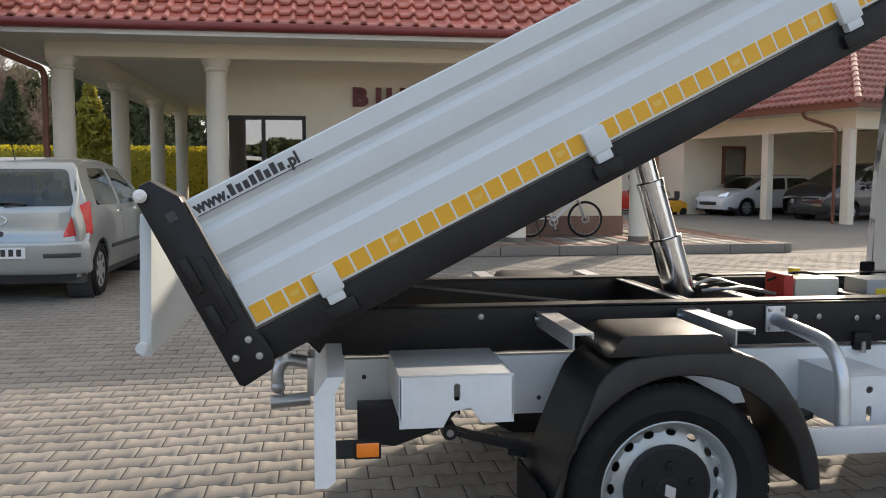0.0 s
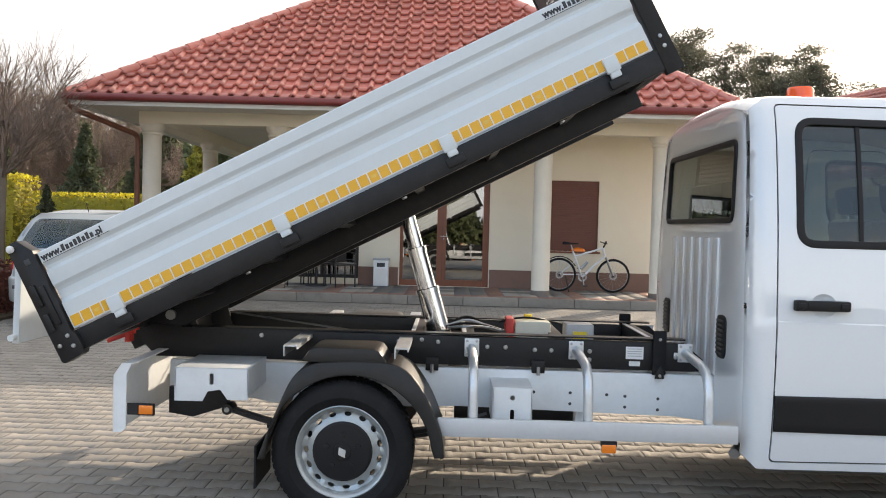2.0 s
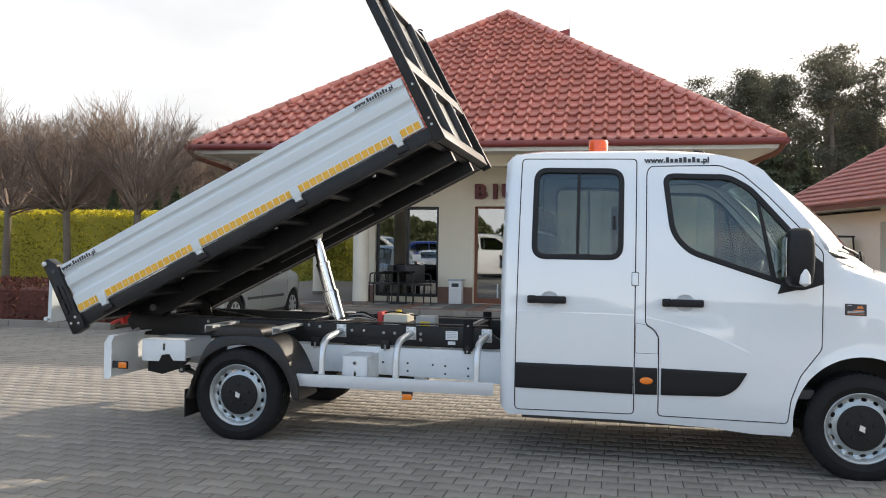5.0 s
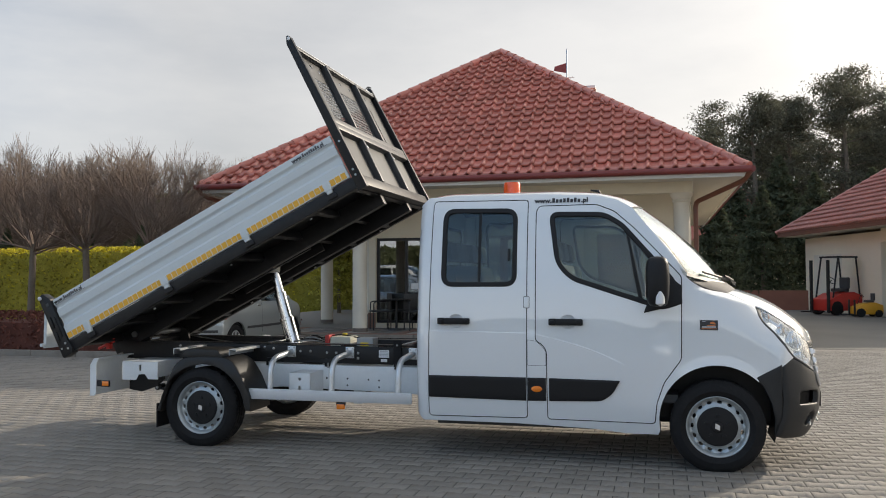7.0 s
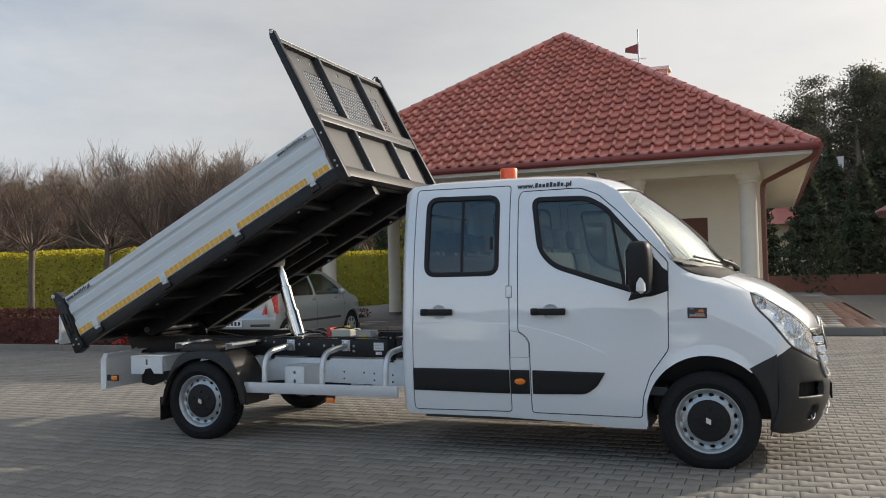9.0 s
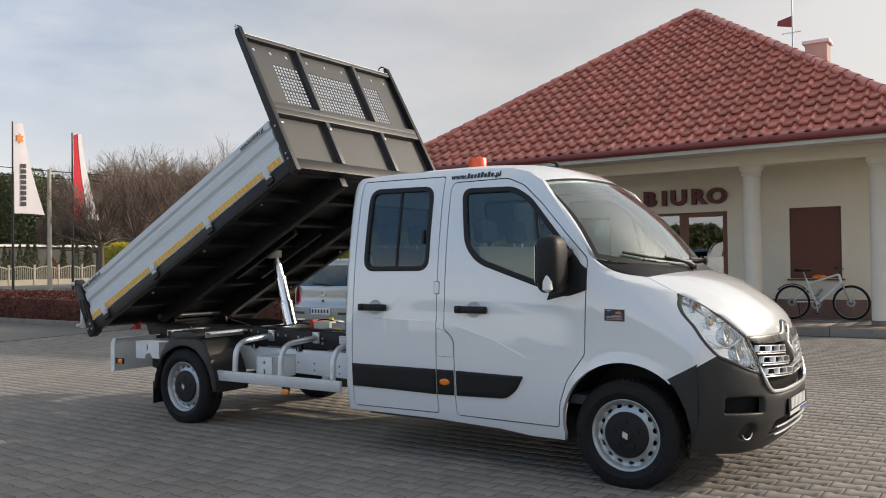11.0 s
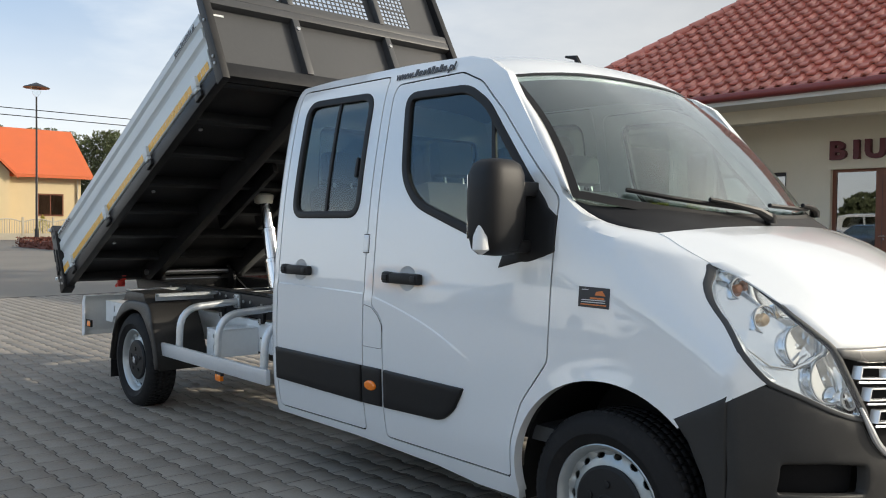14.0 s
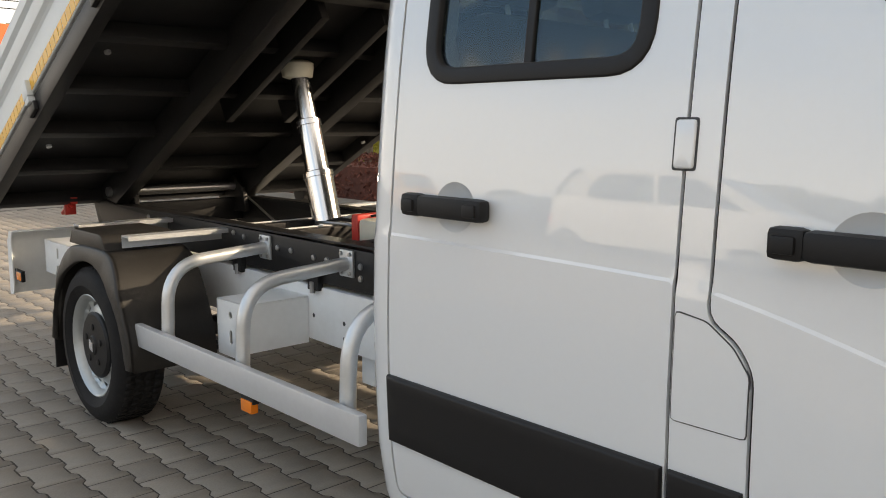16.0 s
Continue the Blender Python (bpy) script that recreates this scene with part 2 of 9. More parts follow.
M["lamp_glass"] = glass("lamp_glass", (0.97, 0.98, 0.98), 0.5)
M["shop_glass"] = glass("shop_glass", (0.50, 0.52, 0.52), 5.0)
M["reflector"] = surface("reflector", (0.92, 0.94, 0.97), 0.12, 0.75, 0.03, bump=0.0012, bump_scale=18)
M["amber_dull"] = surface("amber_dull", (0.48, 0.20, 0.10), 0.15, 0.2, 0.1, bump=0.002, bump_scale=45)
M["bowl_silver"] = surface("bowl_silver", (0.88, 0.89, 0.90), 0.07, 0.95, 0.03, rough_vary=0.03)
M["bulb_cream"] = surface("bulb_cream", (0.66, 0.50, 0.34), 0.15, 0.35, 0.1, bump=0.0015, bump_scale=60)
M["bright_trim"] = surface("bright_trim", (0.85, 0.86, 0.87), 0.24, 0.6, 0.03)
M["beacon_orange"] = surface("beacon_orange", (0.90, 0.10, 0.01), 0.25, 0, 0.08, 60, 20, coat=0.5)
M["car_silver"] = surface("car_silver", (0.40, 0.43, 0.43), 0.32, 0.55, 0.03, 40, 2, coat=0.6)
M["van_blue"] = surface("van_blue", (0.02, 0.05, 0.22), 0.3, 0, 0.05, coat=0.8)
M["car_dark"] = surface("car_dark", (0.02, 0.022, 0.026), 0.25, 0, 0.1, coat=0.8)
M["plaster"] = surface("plaster", (0.78, 0.71, 0.57), 0.9, 0, 0.04, 60, 1.2, bump=0.0012, bump_scale=120, dirt=((0.6, 0.54, 0.43), 0.15))
M["column_stone"] = surface("column_stone", (0.70, 0.64, 0.53), 0.8, 0, 0.08, 50, 2.5, bump=0.001, bump_scale=90)
M["foot_grey"] = surface("foot_grey", (0.20, 0.165, 0.14), 0.8, 0, 0.12, 60, 3, bump=0.001)
M["soffit"] = surface("soffit", (0.68, 0.64, 0.55), 0.85, 0, 0.05, 40, 1.0)
M["white_trim"] = surface("white_trim", (0.72, 0.71, 0.68), 0.6, 0, 0.05, 40, 1.0)
M["plinth"] = surface("plinth", (0.22, 0.13, 0.10), 0.8, 0, 0.12, 60, 3, bump=0.001)
M["roof_red"] = surface("roof_red", (0.60, 0.215, 0.165), 0.22, 0, 0.13, 30, 1.0, rough_vary=0.08, piece=0.16, dirt=((0.34, 0.13, 0.10), 0.35), spec=0.5)
M["roof_pink"] = surface("roof_pink", (0.43, 0.185, 0.15), 0.32, 0, 0.12, 30, 1.0, piece=0.12)
M["chimney_brick"] = surface("chimney_brick", (0.55, 0.40, 0.33), 0.85, 0, 0.14, 40, 4, bump=0.002, bump_scale=30)
M["roof_orange"] = surface("roof_orange", (0.55, 0.12, 0.035), 0.5, 0, 0.1, 30, 0.6, piece=0.1)
M["gutter_red"] = surface("gutter_red", (0.20, 0.035, 0.03), 0.4, 0, 0.1, 40, 2)
M["pipe_brown"] = surface("pipe_brown", (0.16, 0.055, 0.03), 0.4, 0, 0.12, 40, 2)
M["wood_brown"] = surface("wood_brown", (0.20, 0.065, 0.03), 0.45, 0, 0.2, 25, 3, stretch=(1, 1, 0.08), bump=0.0005)
M["shutter"] = surface("shutter", (0.16, 0.055, 0.035), 0.55, 0, 0.12, 40, 3)
M["letter_maroon"] = surface("letter_maroon", (0.13, 0.02, 0.025), 0.5, 0, 0.1)
# near-black colour standing in for the shade of unlit rooms behind glass
M["unlit_room"] = surface("unlit_room", (0.05, 0.048, 0.045), 0.9, 0, 0.15)
M["black_metal"] = surface("black_metal", (0.02, 0.02, 0.022), 0.4, 0.2, 0.2)
M["paver"] = surface("paver", (0.235, 0.216, 0.190), 0.85, 0, 0.20, 110, 0.5, bump=0.002, bump_scale=220, piece=0.12, dirt=((0.165, 0.148, 0.128), 0.5))
M["joint"] = surface("joint", (0.045, 0.041, 0.035), 0.95, 0, 0.2, 120, 1.0)
M["far_yard"] = surface("far_yard", (0.185, 0.172, 0.152), 0.9, 0, 0.2, 60, 0.4)
M["kerb"] = surface("kerb", (0.235, 0.21, 0.18), 0.85, 0, 0.18, 60, 1.5, bump=0.0015, piece=0.08, dirt=((0.10, 0.085, 0.07), 0.55))
M["slab_red"] = surface("slab_red", (0.25, 0.145, 0.11), 0.8, 0, 0.12, 60, 2, piece=0.1, bump=0.001)
M["slab_grey"] = surface("slab_grey", (0.18, 0.17, 0.158), 0.8, 0, 0.12, 60, 2, piece=0.1, bump=0.001)
M["slab_white"] = surface("slab_white", (0.36, 0.33, 0.29), 0.8, 0, 0.1, 60, 2, piece=0.08, bump=0.001)
M["earth"] = surface("earth", (0.10, 0.075, 0.05), 0.95, 0, 0.3, 30, 1.0, bump=0.01)
M["grass"] = surface("grass", (0.10, 0.12, 0.04), 0.95, 0, 0.3, 20, 0.4)
M["bark"] = surface("bark", (0.16, 0.13, 0.10), 0.9, 0, 0.25, 40, 6, bump=0.003, bump_scale=40)
M["twig"] = surface("twig", (0.20, 0.150, 0.122), 0.9, 0, 0.2)
M["thuja"] = leafy("thuja", (0.36, 0.33, 0.06), 0.8, 0, 0.25, 12, 1.2, piece=0.45)
M["wood_green"] = leafy("wood_green", (0.125, 0.145, 0.070), 0.85, 0, 0.25, 2, 0.3, piece=0.4)
M["thuja_tip"] = leafy("thuja_tip", (0.58, 0.49, 0.04), 0.8, 0, 0.2, 12, 1.2, piece=0.35)
M["berberis"] = surface("berberis", (0.14, 0.045, 0.03), 0.85, 0, 0.3, 12, 1.5, piece=0.4)
M["conifer"] = leafy("conifer", (0.115, 0.115, 0.082), 0.85, 0, 0.25, 10, 1.0, piece=0.45)
M["spruce"] = leafy("spruce", (0.088, 0.105, 0.060), 0.85, 0, 0.25, 10, 1.0, piece=0.4)
M["brick"] = surface("brick", (0.30, 0.13, 0.09), 0.85, 0, 0.15, 40, 3, piece=0.15)
M["concrete"] = surface("concrete", (0.46, 0.42, 0.34), 0.9, 0, 0.1, 40, 2, bump=0.001)
M["asphalt"] = surface("asphalt", (0.09, 0.088, 0.085), 0.9, 0, 0.15, 80, 0.5)
M["house_cream"] = surface("house_cream", (0.62, 0.50, 0.31), 0.9, 0, 0.05, 40, 1)
M["flag_white"] = surface("flag_white", (0.70, 0.68, 0.72), 0.8, 0, 0.05)
M["flag_red"] = surface("flag_red", (0.60, 0.03, 0.05), 0.8, 0, 0.08)
M["fork_red"] = surface("fork_red", (0.5, 0.03, 0.02), 0.4, 0, 0.1)
M["fork_yellow"] = surface("fork_yellow", (0.70, 0.34, 0.02), 0.4, 0, 0.1)
M["sheet_grey"] = surface("sheet_grey", (0.40, 0.41, 0.42), 0.5, 0.1, 0.08)
# ---- small builders ----
def mesh_ob(name, bm, material, smooth=False):
    me = bpy.data.meshes.new(name)
    bm.normal_update()
    bm.to_mesh(me)
    bm.free()
    if material is not None:
        me.materials.append(material)
    if smooth:
        me.shade_smooth()
        me.set_sharp_from_angle(angle=radians(smooth if smooth is not True else 35))
    return new(name, me)


def world_of(ob):
    m = ob.matrix_basis.copy()
    while ob.parent is not None:
        ob = ob.parent
        m = ob.matrix_basis @ m
    return m


def part(name, bm, material, parent, label="", smooth=False):
    """One mesh under a thing or part; the bmesh is in world metres."""
    bm.transform(world_of(parent).inverted())
    ob = mesh_ob(name, bm, material, smooth)
    ob.parent = parent
    return tagged(ob, label) if label else ob


def thing(name, at, label, category, group="", kind="", turn=0.0):
    ob = new(name)
    ob.empty_display_size = 0.2
    ob.matrix_basis = pose(*at, 0, 0, turn)
    return tagged(ob, label, category, group, kind)


def solid(name, bm, material, label, category, group="", kind="", smooth=False):
    """A thing that is one single mesh."""
    return tagged(mesh_ob(name, bm, material, smooth), label, category, group, kind)


def box(bm, x0, y0, z0, x1, y1, z1, bevel=0.0, m=None):
    r = bmesh.ops.create_cube(bm, size=1.0)
    vs = r["verts"]
    for v in vs:
        v.co = Vector((x0 + (v.co.x + 0.5) * (x1 - x0), y0 + (v.co.y + 0.5) * (y1 - y0), z0 + (v.co.z + 0.5) * (z1 - z0)))
    if bevel > 0:
        es = list({e for v in vs for e in v.link_edges})
        r = bmesh.ops.bevel(bm, geom=es, offset=bevel, segments=2, profile=0.6, affect="EDGES")
        vs = list({v for f in r["faces"] for v in f.verts} | {v for v in vs if v.is_valid})
    if m is not None:
        bmesh.ops.transform(bm, matrix=m, verts=vs)
    return bm


def boxbm(*a, **k):
    return box(bmesh.new(), *a, **k)


def axis_matrix(p0, p1):
    p0, p1 = Vector(p0), Vector(p1)
    return Matrix.Translation(p0) @ (p1 - p0).to_track_quat("Z", "Y").to_matrix().to_4x4()


def rod(bm, p0, p1, r0, r1=None, n=12, caps=True):
    r1 = r0 if r1 is None else r1
    h = (Vector(p1) - Vector(p0)).length
    m = axis_matrix(p0, p1)
    rings = []
    for r, z in ((r0, 0.0), (r1, h)):
        rings.append([bm.verts.new(m @ Vector((r * math.cos(2 * math.pi * i / n), r * math.sin(2 * math.pi * i / n), z))) for i in range(n)])
    for i in range(n):
        bm.faces.new((rings[0][i], rings[0][(i + 1) % n], rings[1][(i + 1) % n], rings[1][i]))
    if caps:
        bm.faces.new(list(reversed(rings[0])))
        bm.faces.new(rings[1])
    return bm


def rodbm(*a, **k):
    return rod(bmesh.new(), *a, **k)


def lathe(bm, prof, n=32, m=None, close=False):
    """prof: (radius, height) pairs turned round z, then moved by m."""
    m = m or Matrix()
    rings = []
    for r, z in prof:
        rings.append([bm.verts.new(m @ Vector((r * math.cos(2 * math.pi * i / n), r * math.sin(2 * math.pi * i / n), z))) for i in range(n)])
    pairs = list(zip(rings, rings[1:])) + ([(rings[-1], rings[0])] if close else [])
    for a, b in pairs:
        for i in range(n):
            bm.faces.new((a[i], a[(i + 1) % n], b[(i + 1) % n], b[i]))
    if not close:
        for ring, rev in ((rings[0], True), (rings[-1], False)):
            bm.faces.new(list(reversed(ring)) if rev else ring)
    bmesh.ops.recalc_face_normals(bm, faces=bm.faces)
    return bm


def pipe(bm, pts, r, n=10):
    """A bent round bar through the points."""
    pts = [Vector(p) for p in pts]
    rings, up = [], None
    for i, p in enumerate(pts):
        d = (pts[min(i + 1, len(pts) - 1)] - pts[max(i - 1, 0)]).normalized()
        if up is None:
            up = Vector((0, 0, 1)) if abs(d.z) < 0.9 else Vector((1, 0, 0))
        a = d.cross(up).normalized()
        up = a.cross(d).normalized()
        rr = r[i] if isinstance(r, (list, tuple)) else r
        rings.append([bm.verts.new(p + rr * (math.cos(2 * math.pi * k / n) * a + math.sin(2 * math.pi * k / n) * up)) for k in range(n)])
    for q, s in zip(rings, rings[1:]):
        for k in range(n):
            bm.faces.new((q[k], q[(k + 1) % n], s[(k + 1) % n], s[k]))
    bm.faces.new(list(reversed(rings[0])))
    bm.faces.new(rings[-1])
    bmesh.ops.recalc_face_normals(bm, faces=bm.faces)
    return bm


def bend(pts, r, k=6):
    """Rounds the corners of a polyline of 3D points."""
    pts = [Vector(p) for p in pts]
    out = [pts[0]]
    for a, b, c in zip(pts, pts[1:], pts[2:]):
        u, v = (a - b), (c - b)
        q = min(r, 0.49 * u.length, 0.49 * v.length)
        p0, p2 = b + u.normalized() * q, b + v.normalized() * q
        for i in range(k + 1):
            t = i / k
            out.append((1 - t) ** 2 * p0 + 2 * t * (1 - t) * b + t * t * p2)
    return out + [pts[-1]]


def round_poly(pts, r, k=5):
    """Rounds the corners of a closed 2D outline; r may be a list."""
    n, out = len(pts), []
    for i in range(n):
        a, b, c = Vector(pts[i - 1]), Vector(pts[i]), Vector(pts[(i + 1) % n])
        rr = r[i] if isinstance(r, (list, tuple)) else r
        u, v = a - b, c - b
        q = min(rr, 0.45 * u.length, 0.45 * v.length)
        if q < 1e-4:
            out.append(tuple(b))
            continue
        p0, p2 = b + u.normalized() * q, b + v.normalized() * q
        for j in range(k + 1):
            t = j / k
            out.append(tuple((1 - t) ** 2 * p0 + 2 * t * (1 - t) * b + t * t * p2))
    return out


def area2(p):
    return sum(p[i - 1][0] * p[i][1] - p[i][0] * p[i - 1][1] for i in range(len(p))) / 2


def inset(p, d):
    """Moves a closed outline inwards by d (outwards if negative)."""
    s = 1 if area2(p) > 0 else -1
    n, out = len(p), []
    for i in range(n):
        a, b, c = Vector(p[i - 1]), Vector(p[i]), Vector(p[(i + 1) % n])
        e, f = b - a, c - b
        if e.length < 1e-7 or f.length < 1e-7:
            out.append(tuple(b))
            continue
        n1 = Vector((-e.y, e.x)).normalized() * s
        n2 = Vector((-f.y, f.x)).normalized() * s
        h = n1 + n2
        if h.length < 0.3:
            h = n1
        h = h / max(h.dot(n1), 0.35)
        out.append(tuple(b + h * d))
    return out


def resample(p, step):
    out = []
    for i in range(len(p)):
        a, b = Vector(p[i]), Vector(p[(i + 1) % len(p)])
        k = max(1, math.ceil((b - a).length / step))
        out += [tuple(a.lerp(b, j / k)) for j in range(k)]
    return out


def inside(p, q):
    x, y, c = q[0], q[1], False
    for i in range(len(p)):
        (x1, y1), (x2, y2) = p[i - 1], p[i]
        if (y1 > y) != (y2 > y) and x < (x2 - x1) * (y - y1) / (y2 - y1) + x1:
            c = not c
    return c


def edge_gap(p, q):
    best = 1e9
    for i in range(len(p)):
        (x1, y1), (x2, y2) = p[i - 1], p[i]
        dx, dy = x2 - x1, y2 - y1
        l2 = dx * dx + dy * dy
        t = 0 if l2 < 1e-12 else max(0, min(1, ((q[0] - x1) * dx + (q[1] - y1) * dy) / l2))
        best = min(best, (q[0] - x1 - t * dx) ** 2 + (q[1] - y1 - t * dy) ** 2)
    return math.sqrt(best)


def sheet(outline, holes, to3d, depth, step=0.05, soft=0.006, grain=None, fine=()):
    """A curved plate cut to a 2D outline with holes: to3d(u, v, inward) gives the place; depth is its thickness, soft the rounding of its rims, fine a list of further mesh points."""
    from mathutils.geometry import delaunay_2d_cdt
    loops = [resample(outline, step)] + [resample(h, step) for h in holes]
    pts, faces_in, lift = [], [], []
    for k, lp in enumerate(loops):
        for d, inward in ((0.0, soft), (soft * 0.45, soft * 0.28), (soft * 1.3, 0.0)) if soft > 0 else ((0.0, 0.0),):
            ring = lp if d == 0 else inset(lp, d if k == 0 else -d)
            s = len(pts)
            pts += ring
            lift += [inward] * len(ring)
            faces_in.append(list(range(s, s + len(ring))))
    us, vs = [p[0] for p in loops[0]], [p[1] for p in loops[0]]
    gu, gv = grain or (step, step)
    nu, nv = int((max(us) - min(us)) / gu), int((max(vs) - min(vs)) / gv)
    margin = max(soft * 2.2, 0.35 * min(gu, gv))
    cell = 0.6 * min(gu, gv)
    taken = set()
    for q in fine:
        if inside(loops[0], q) and edge_gap(loops[0], q) > 0.004 and all(not inside(h, q) and edge_gap(h, q) > 0.004 for h in loops[1:]):
            pts.append(tuple(q))
            lift.append(0.0)
            taken.add((round(q[0] / cell), round(q[1] / cell)))
    for i in range(1, nu + 1):
        for j in range(1, nv + 1):
            q = (min(us) + (i - 0.5 * (j % 2)) * gu, min(vs) + j * gv)
            if (round(q[0] / cell), round(q[1] / cell)) in taken:
                continue
            if inside(loops[0], q) and edge_gap(loops[0], q) > margin and all(not inside(h, q) and edge_gap(h, q) > margin for h in loops[1:]):
                pts.append(q)
                lift.append(0.0)
    co, _, fs, orig, _, _ = delaunay_2d_cdt([Vector(p) for p in pts], [(r[i - 1], r[i]) for r in faces_in for i in range(len(r))], [], 0, 1e-6)
    lifts = [max((lift[o] for o in og), default=0.0) for og in orig]
    bm = bmesh.new()
    top = [bm.verts.new(to3d(c.x, c.y, l)) for c, l in zip(co, lifts)]
    back = {}
    kept = []
    for f in fs:
        c = sum((co[i] for i in f), Vector((0, 0))) / len(f)
        if inside(loops[0], c) and all(not inside(h, c) for h in loops[1:]):
            kept.append(f)
    count = {}
    for f in kept:
        for i in range(len(f)):
            e = (f[i - 1], f[i])
            count[tuple(sorted(e))] = count.get(tuple(sorted(e)), []) + [e]
        bm.faces.new([top[i] for i in f])
    if depth > 0:
        for f in kept:
            for i in f:
                if i not in back:
                    back[i] = bm.verts.new(to3d(co[i].x, co[i].y, depth))
            bm.faces.new([back[i] for i in reversed(f)])
        for es in count.values():
            if len(es) == 1:
                a, b = es[0]
                bm.faces.new((top[b], top[a], back[a], back[b]))
    for v in [v for v in bm.verts if not v.link_faces]:
        bm.verts.remove(v)
    bmesh.ops.recalc_face_normals(bm, faces=bm.faces)
    return bm


def patch(fn, nu, nv, depth=0.0, away=(0, 0, -1)):
    """A grid surface fn(u, v) for u, v in 0..1, given thickness along away."""
    bm = bmesh.new()
    g = [[bm.verts.new(fn(i / nu, j / nv)) for j in range(nv + 1)] for i in range(nu + 1)]
    for i in range(nu):
        for j in range(nv):
            bm.faces.new((g[i][j], g[i + 1][j], g[i + 1][j + 1], g[i][j + 1]))
    if depth:
        bmesh.ops.recalc_face_normals(bm, faces=bm.faces)
        r = bmesh.ops.extrude_face_region(bm, geom=list(bm.faces))
        d = Vector(away).normalized() * depth
        for v in r["geom"]:
            if isinstance(v, bmesh.types.BMVert):
                v.co += d
    bmesh.ops.recalc_face_normals(bm, faces=bm.faces)
    return bm


def prism(outline, m, depth, bevel=0.0):
    """A flat outline pulled out by depth along local z of m."""
    bm = bmesh.new()
    vs = [bm.verts.new(m @ Vector((p[0], p[1], 0))) for p in outline]
    f = bm.faces.new(vs)
    r = bmesh.ops.extrude_face_region(bm, geom=[f])
    d = m.to_3x3() @ Vector((0, 0, depth))
    for v in r["geom"]:
        if isinstance(v, bmesh.types.BMVert):
            v.co += d
    bmesh.ops.recalc_face_normals(bm, faces=bm.faces)
    if bevel:
        bmesh.ops.bevel(bm, geom=[e for e in bm.edges if e.calc_face_angle(0) > 0.6], offset=bevel, segments=2, profile=0.6, affect="EDGES")
    return bm


def words(text, size, material, parent, m, label="", depth=0.002, name="lettering", bold=0.0):
    """Raised lettering in the built-in font, as a mesh."""
    cu = bpy.data.curves.new("text", "FONT")
    cu.body, cu.size, cu.extrude, cu.align_x = text, size, depth, "CENTER"
    cu.resolution_u, cu.offset = 3, bold
    ob = bpy.data.objects.new("text", cu)
    me = bpy.data.meshes.new_from_object(ob)
    bpy.data.objects.remove(ob)
    bm = bmesh.new()
    bm.from_mesh(me)
    bpy.data.meshes.remove(me)
    bm.transform(m)
    return part(name, bm, material, parent, label)


def name_bars(spans, size, material, parent, m, label="", depth=0.002, before="", after="", bold=0.0):
    """A line of lettering in which a name is drawn as plain bars; spans are the bars' heights in letter heights."""
    bits, x = [], 0.0

    def glyphs(text):
        cu = bpy.data.curves.new("text", "FONT")
        cu.body, cu.size, cu.extrude, cu.resolution_u, cu.offset = text, size, depth, 3, bold
        ob = bpy.data.objects.new("text", cu)
        me = bpy.data.meshes.new_from_object(ob)
        bpy.data.objects.remove(ob)
        bm = bmesh.new()
        bm.from_mesh(me)
        bpy.data.meshes.remove(me)
        return bm
    bm = bmesh.new()
    for kind, text in (("t", before), ("b", ""), ("t", after)):
        if kind == "t" and text:
            g = glyphs(text)
            x0, x1 = min(v.co.x for v in g.verts), max(v.co.x for v in g.verts)
            bmesh.ops.translate(g, verts=g.verts, vec=(x - x0, 0, 0))
            tmp = bpy.data.meshes.new("tmp")
            g.to_mesh(tmp)
            g.free()
            bm.from_mesh(tmp)
            bpy.data.meshes.remove(tmp)
            x += x1 - x0 + size * 0.09
        elif kind == "b":
            for h in spans:
                r = bmesh.ops.create_cube(bm, size=1)["verts"]
                bmesh.ops.scale(bm, verts=r, vec=(size * 0.36, size * h, depth * 2))
                bmesh.ops.translate(bm, verts=r, vec=(x + size * 0.18, size * h / 2, 0))
                x += size * 0.50
    bmesh.ops.translate(bm, verts=bm.verts, vec=(-x / 2, 0, 0))
    bm.transform(m)
    return part("lettering", bm, material, parent, label)


XZ = Matrix(((1, 0, 0, 0), (0, 0, -1, 0), (0, 1, 0, 0), (0, 0, 0, 1)))  # text plane facing -y


def from_arrays(name, verts, faces, material, smooth=False):
    me = bpy.data.meshes.new(name)
    verts = np.asarray(verts, dtype=np.float32)
    faces = np.asarray(faces, dtype=np.int32)
    me.vertices.add(len(verts))
    me.vertices.foreach_set("co", verts.ravel())
    k = faces.shape[1]
    me.loops.add(faces.size)
    me.loops.foreach_set("vertex_index", faces.ravel())
    me.polygons.add(len(faces))
    me.polygons.foreach_set("loop_start", np.arange(0, faces.size, k, dtype=np.int32))
    me.update(calc_edges=True)
    me.validate()
    if material is not None:
        me.materials.append(material)
    if smooth:
        me.shade_smooth()
    return me

# ---- ground, office, garage, far things ----
def gz(x, y):
    """The yard rises a little towards the office."""
    return 0.10 * min(1.0, max(0.0, (y - 2.0) / 7.0))


def ground_sheet():
    bm = bmesh.new()
    ys = [-400, -60, -12, 2.0, 9.0, 30, 90, 400]
    xs = [-400, -90, -40, -14, 12, 40, 90, 400]
    g = [[bm.verts.new((x, y, gz(x, y) - 0.016)) for y in ys] for x in xs]
    for i in range(len(xs) - 1):
        for j in range(len(ys) - 1):
            bm.faces.new((g[i][j], g[i + 1][j], g[i + 1][j + 1], g[i][j + 1]))
    return solid("ground", bm, M["far_yard"], "grey brown paved and bare ground of the yard", "ground", kind="structure")


ground = ground_sheet()

DECK = 0.25  # top of the office terrace


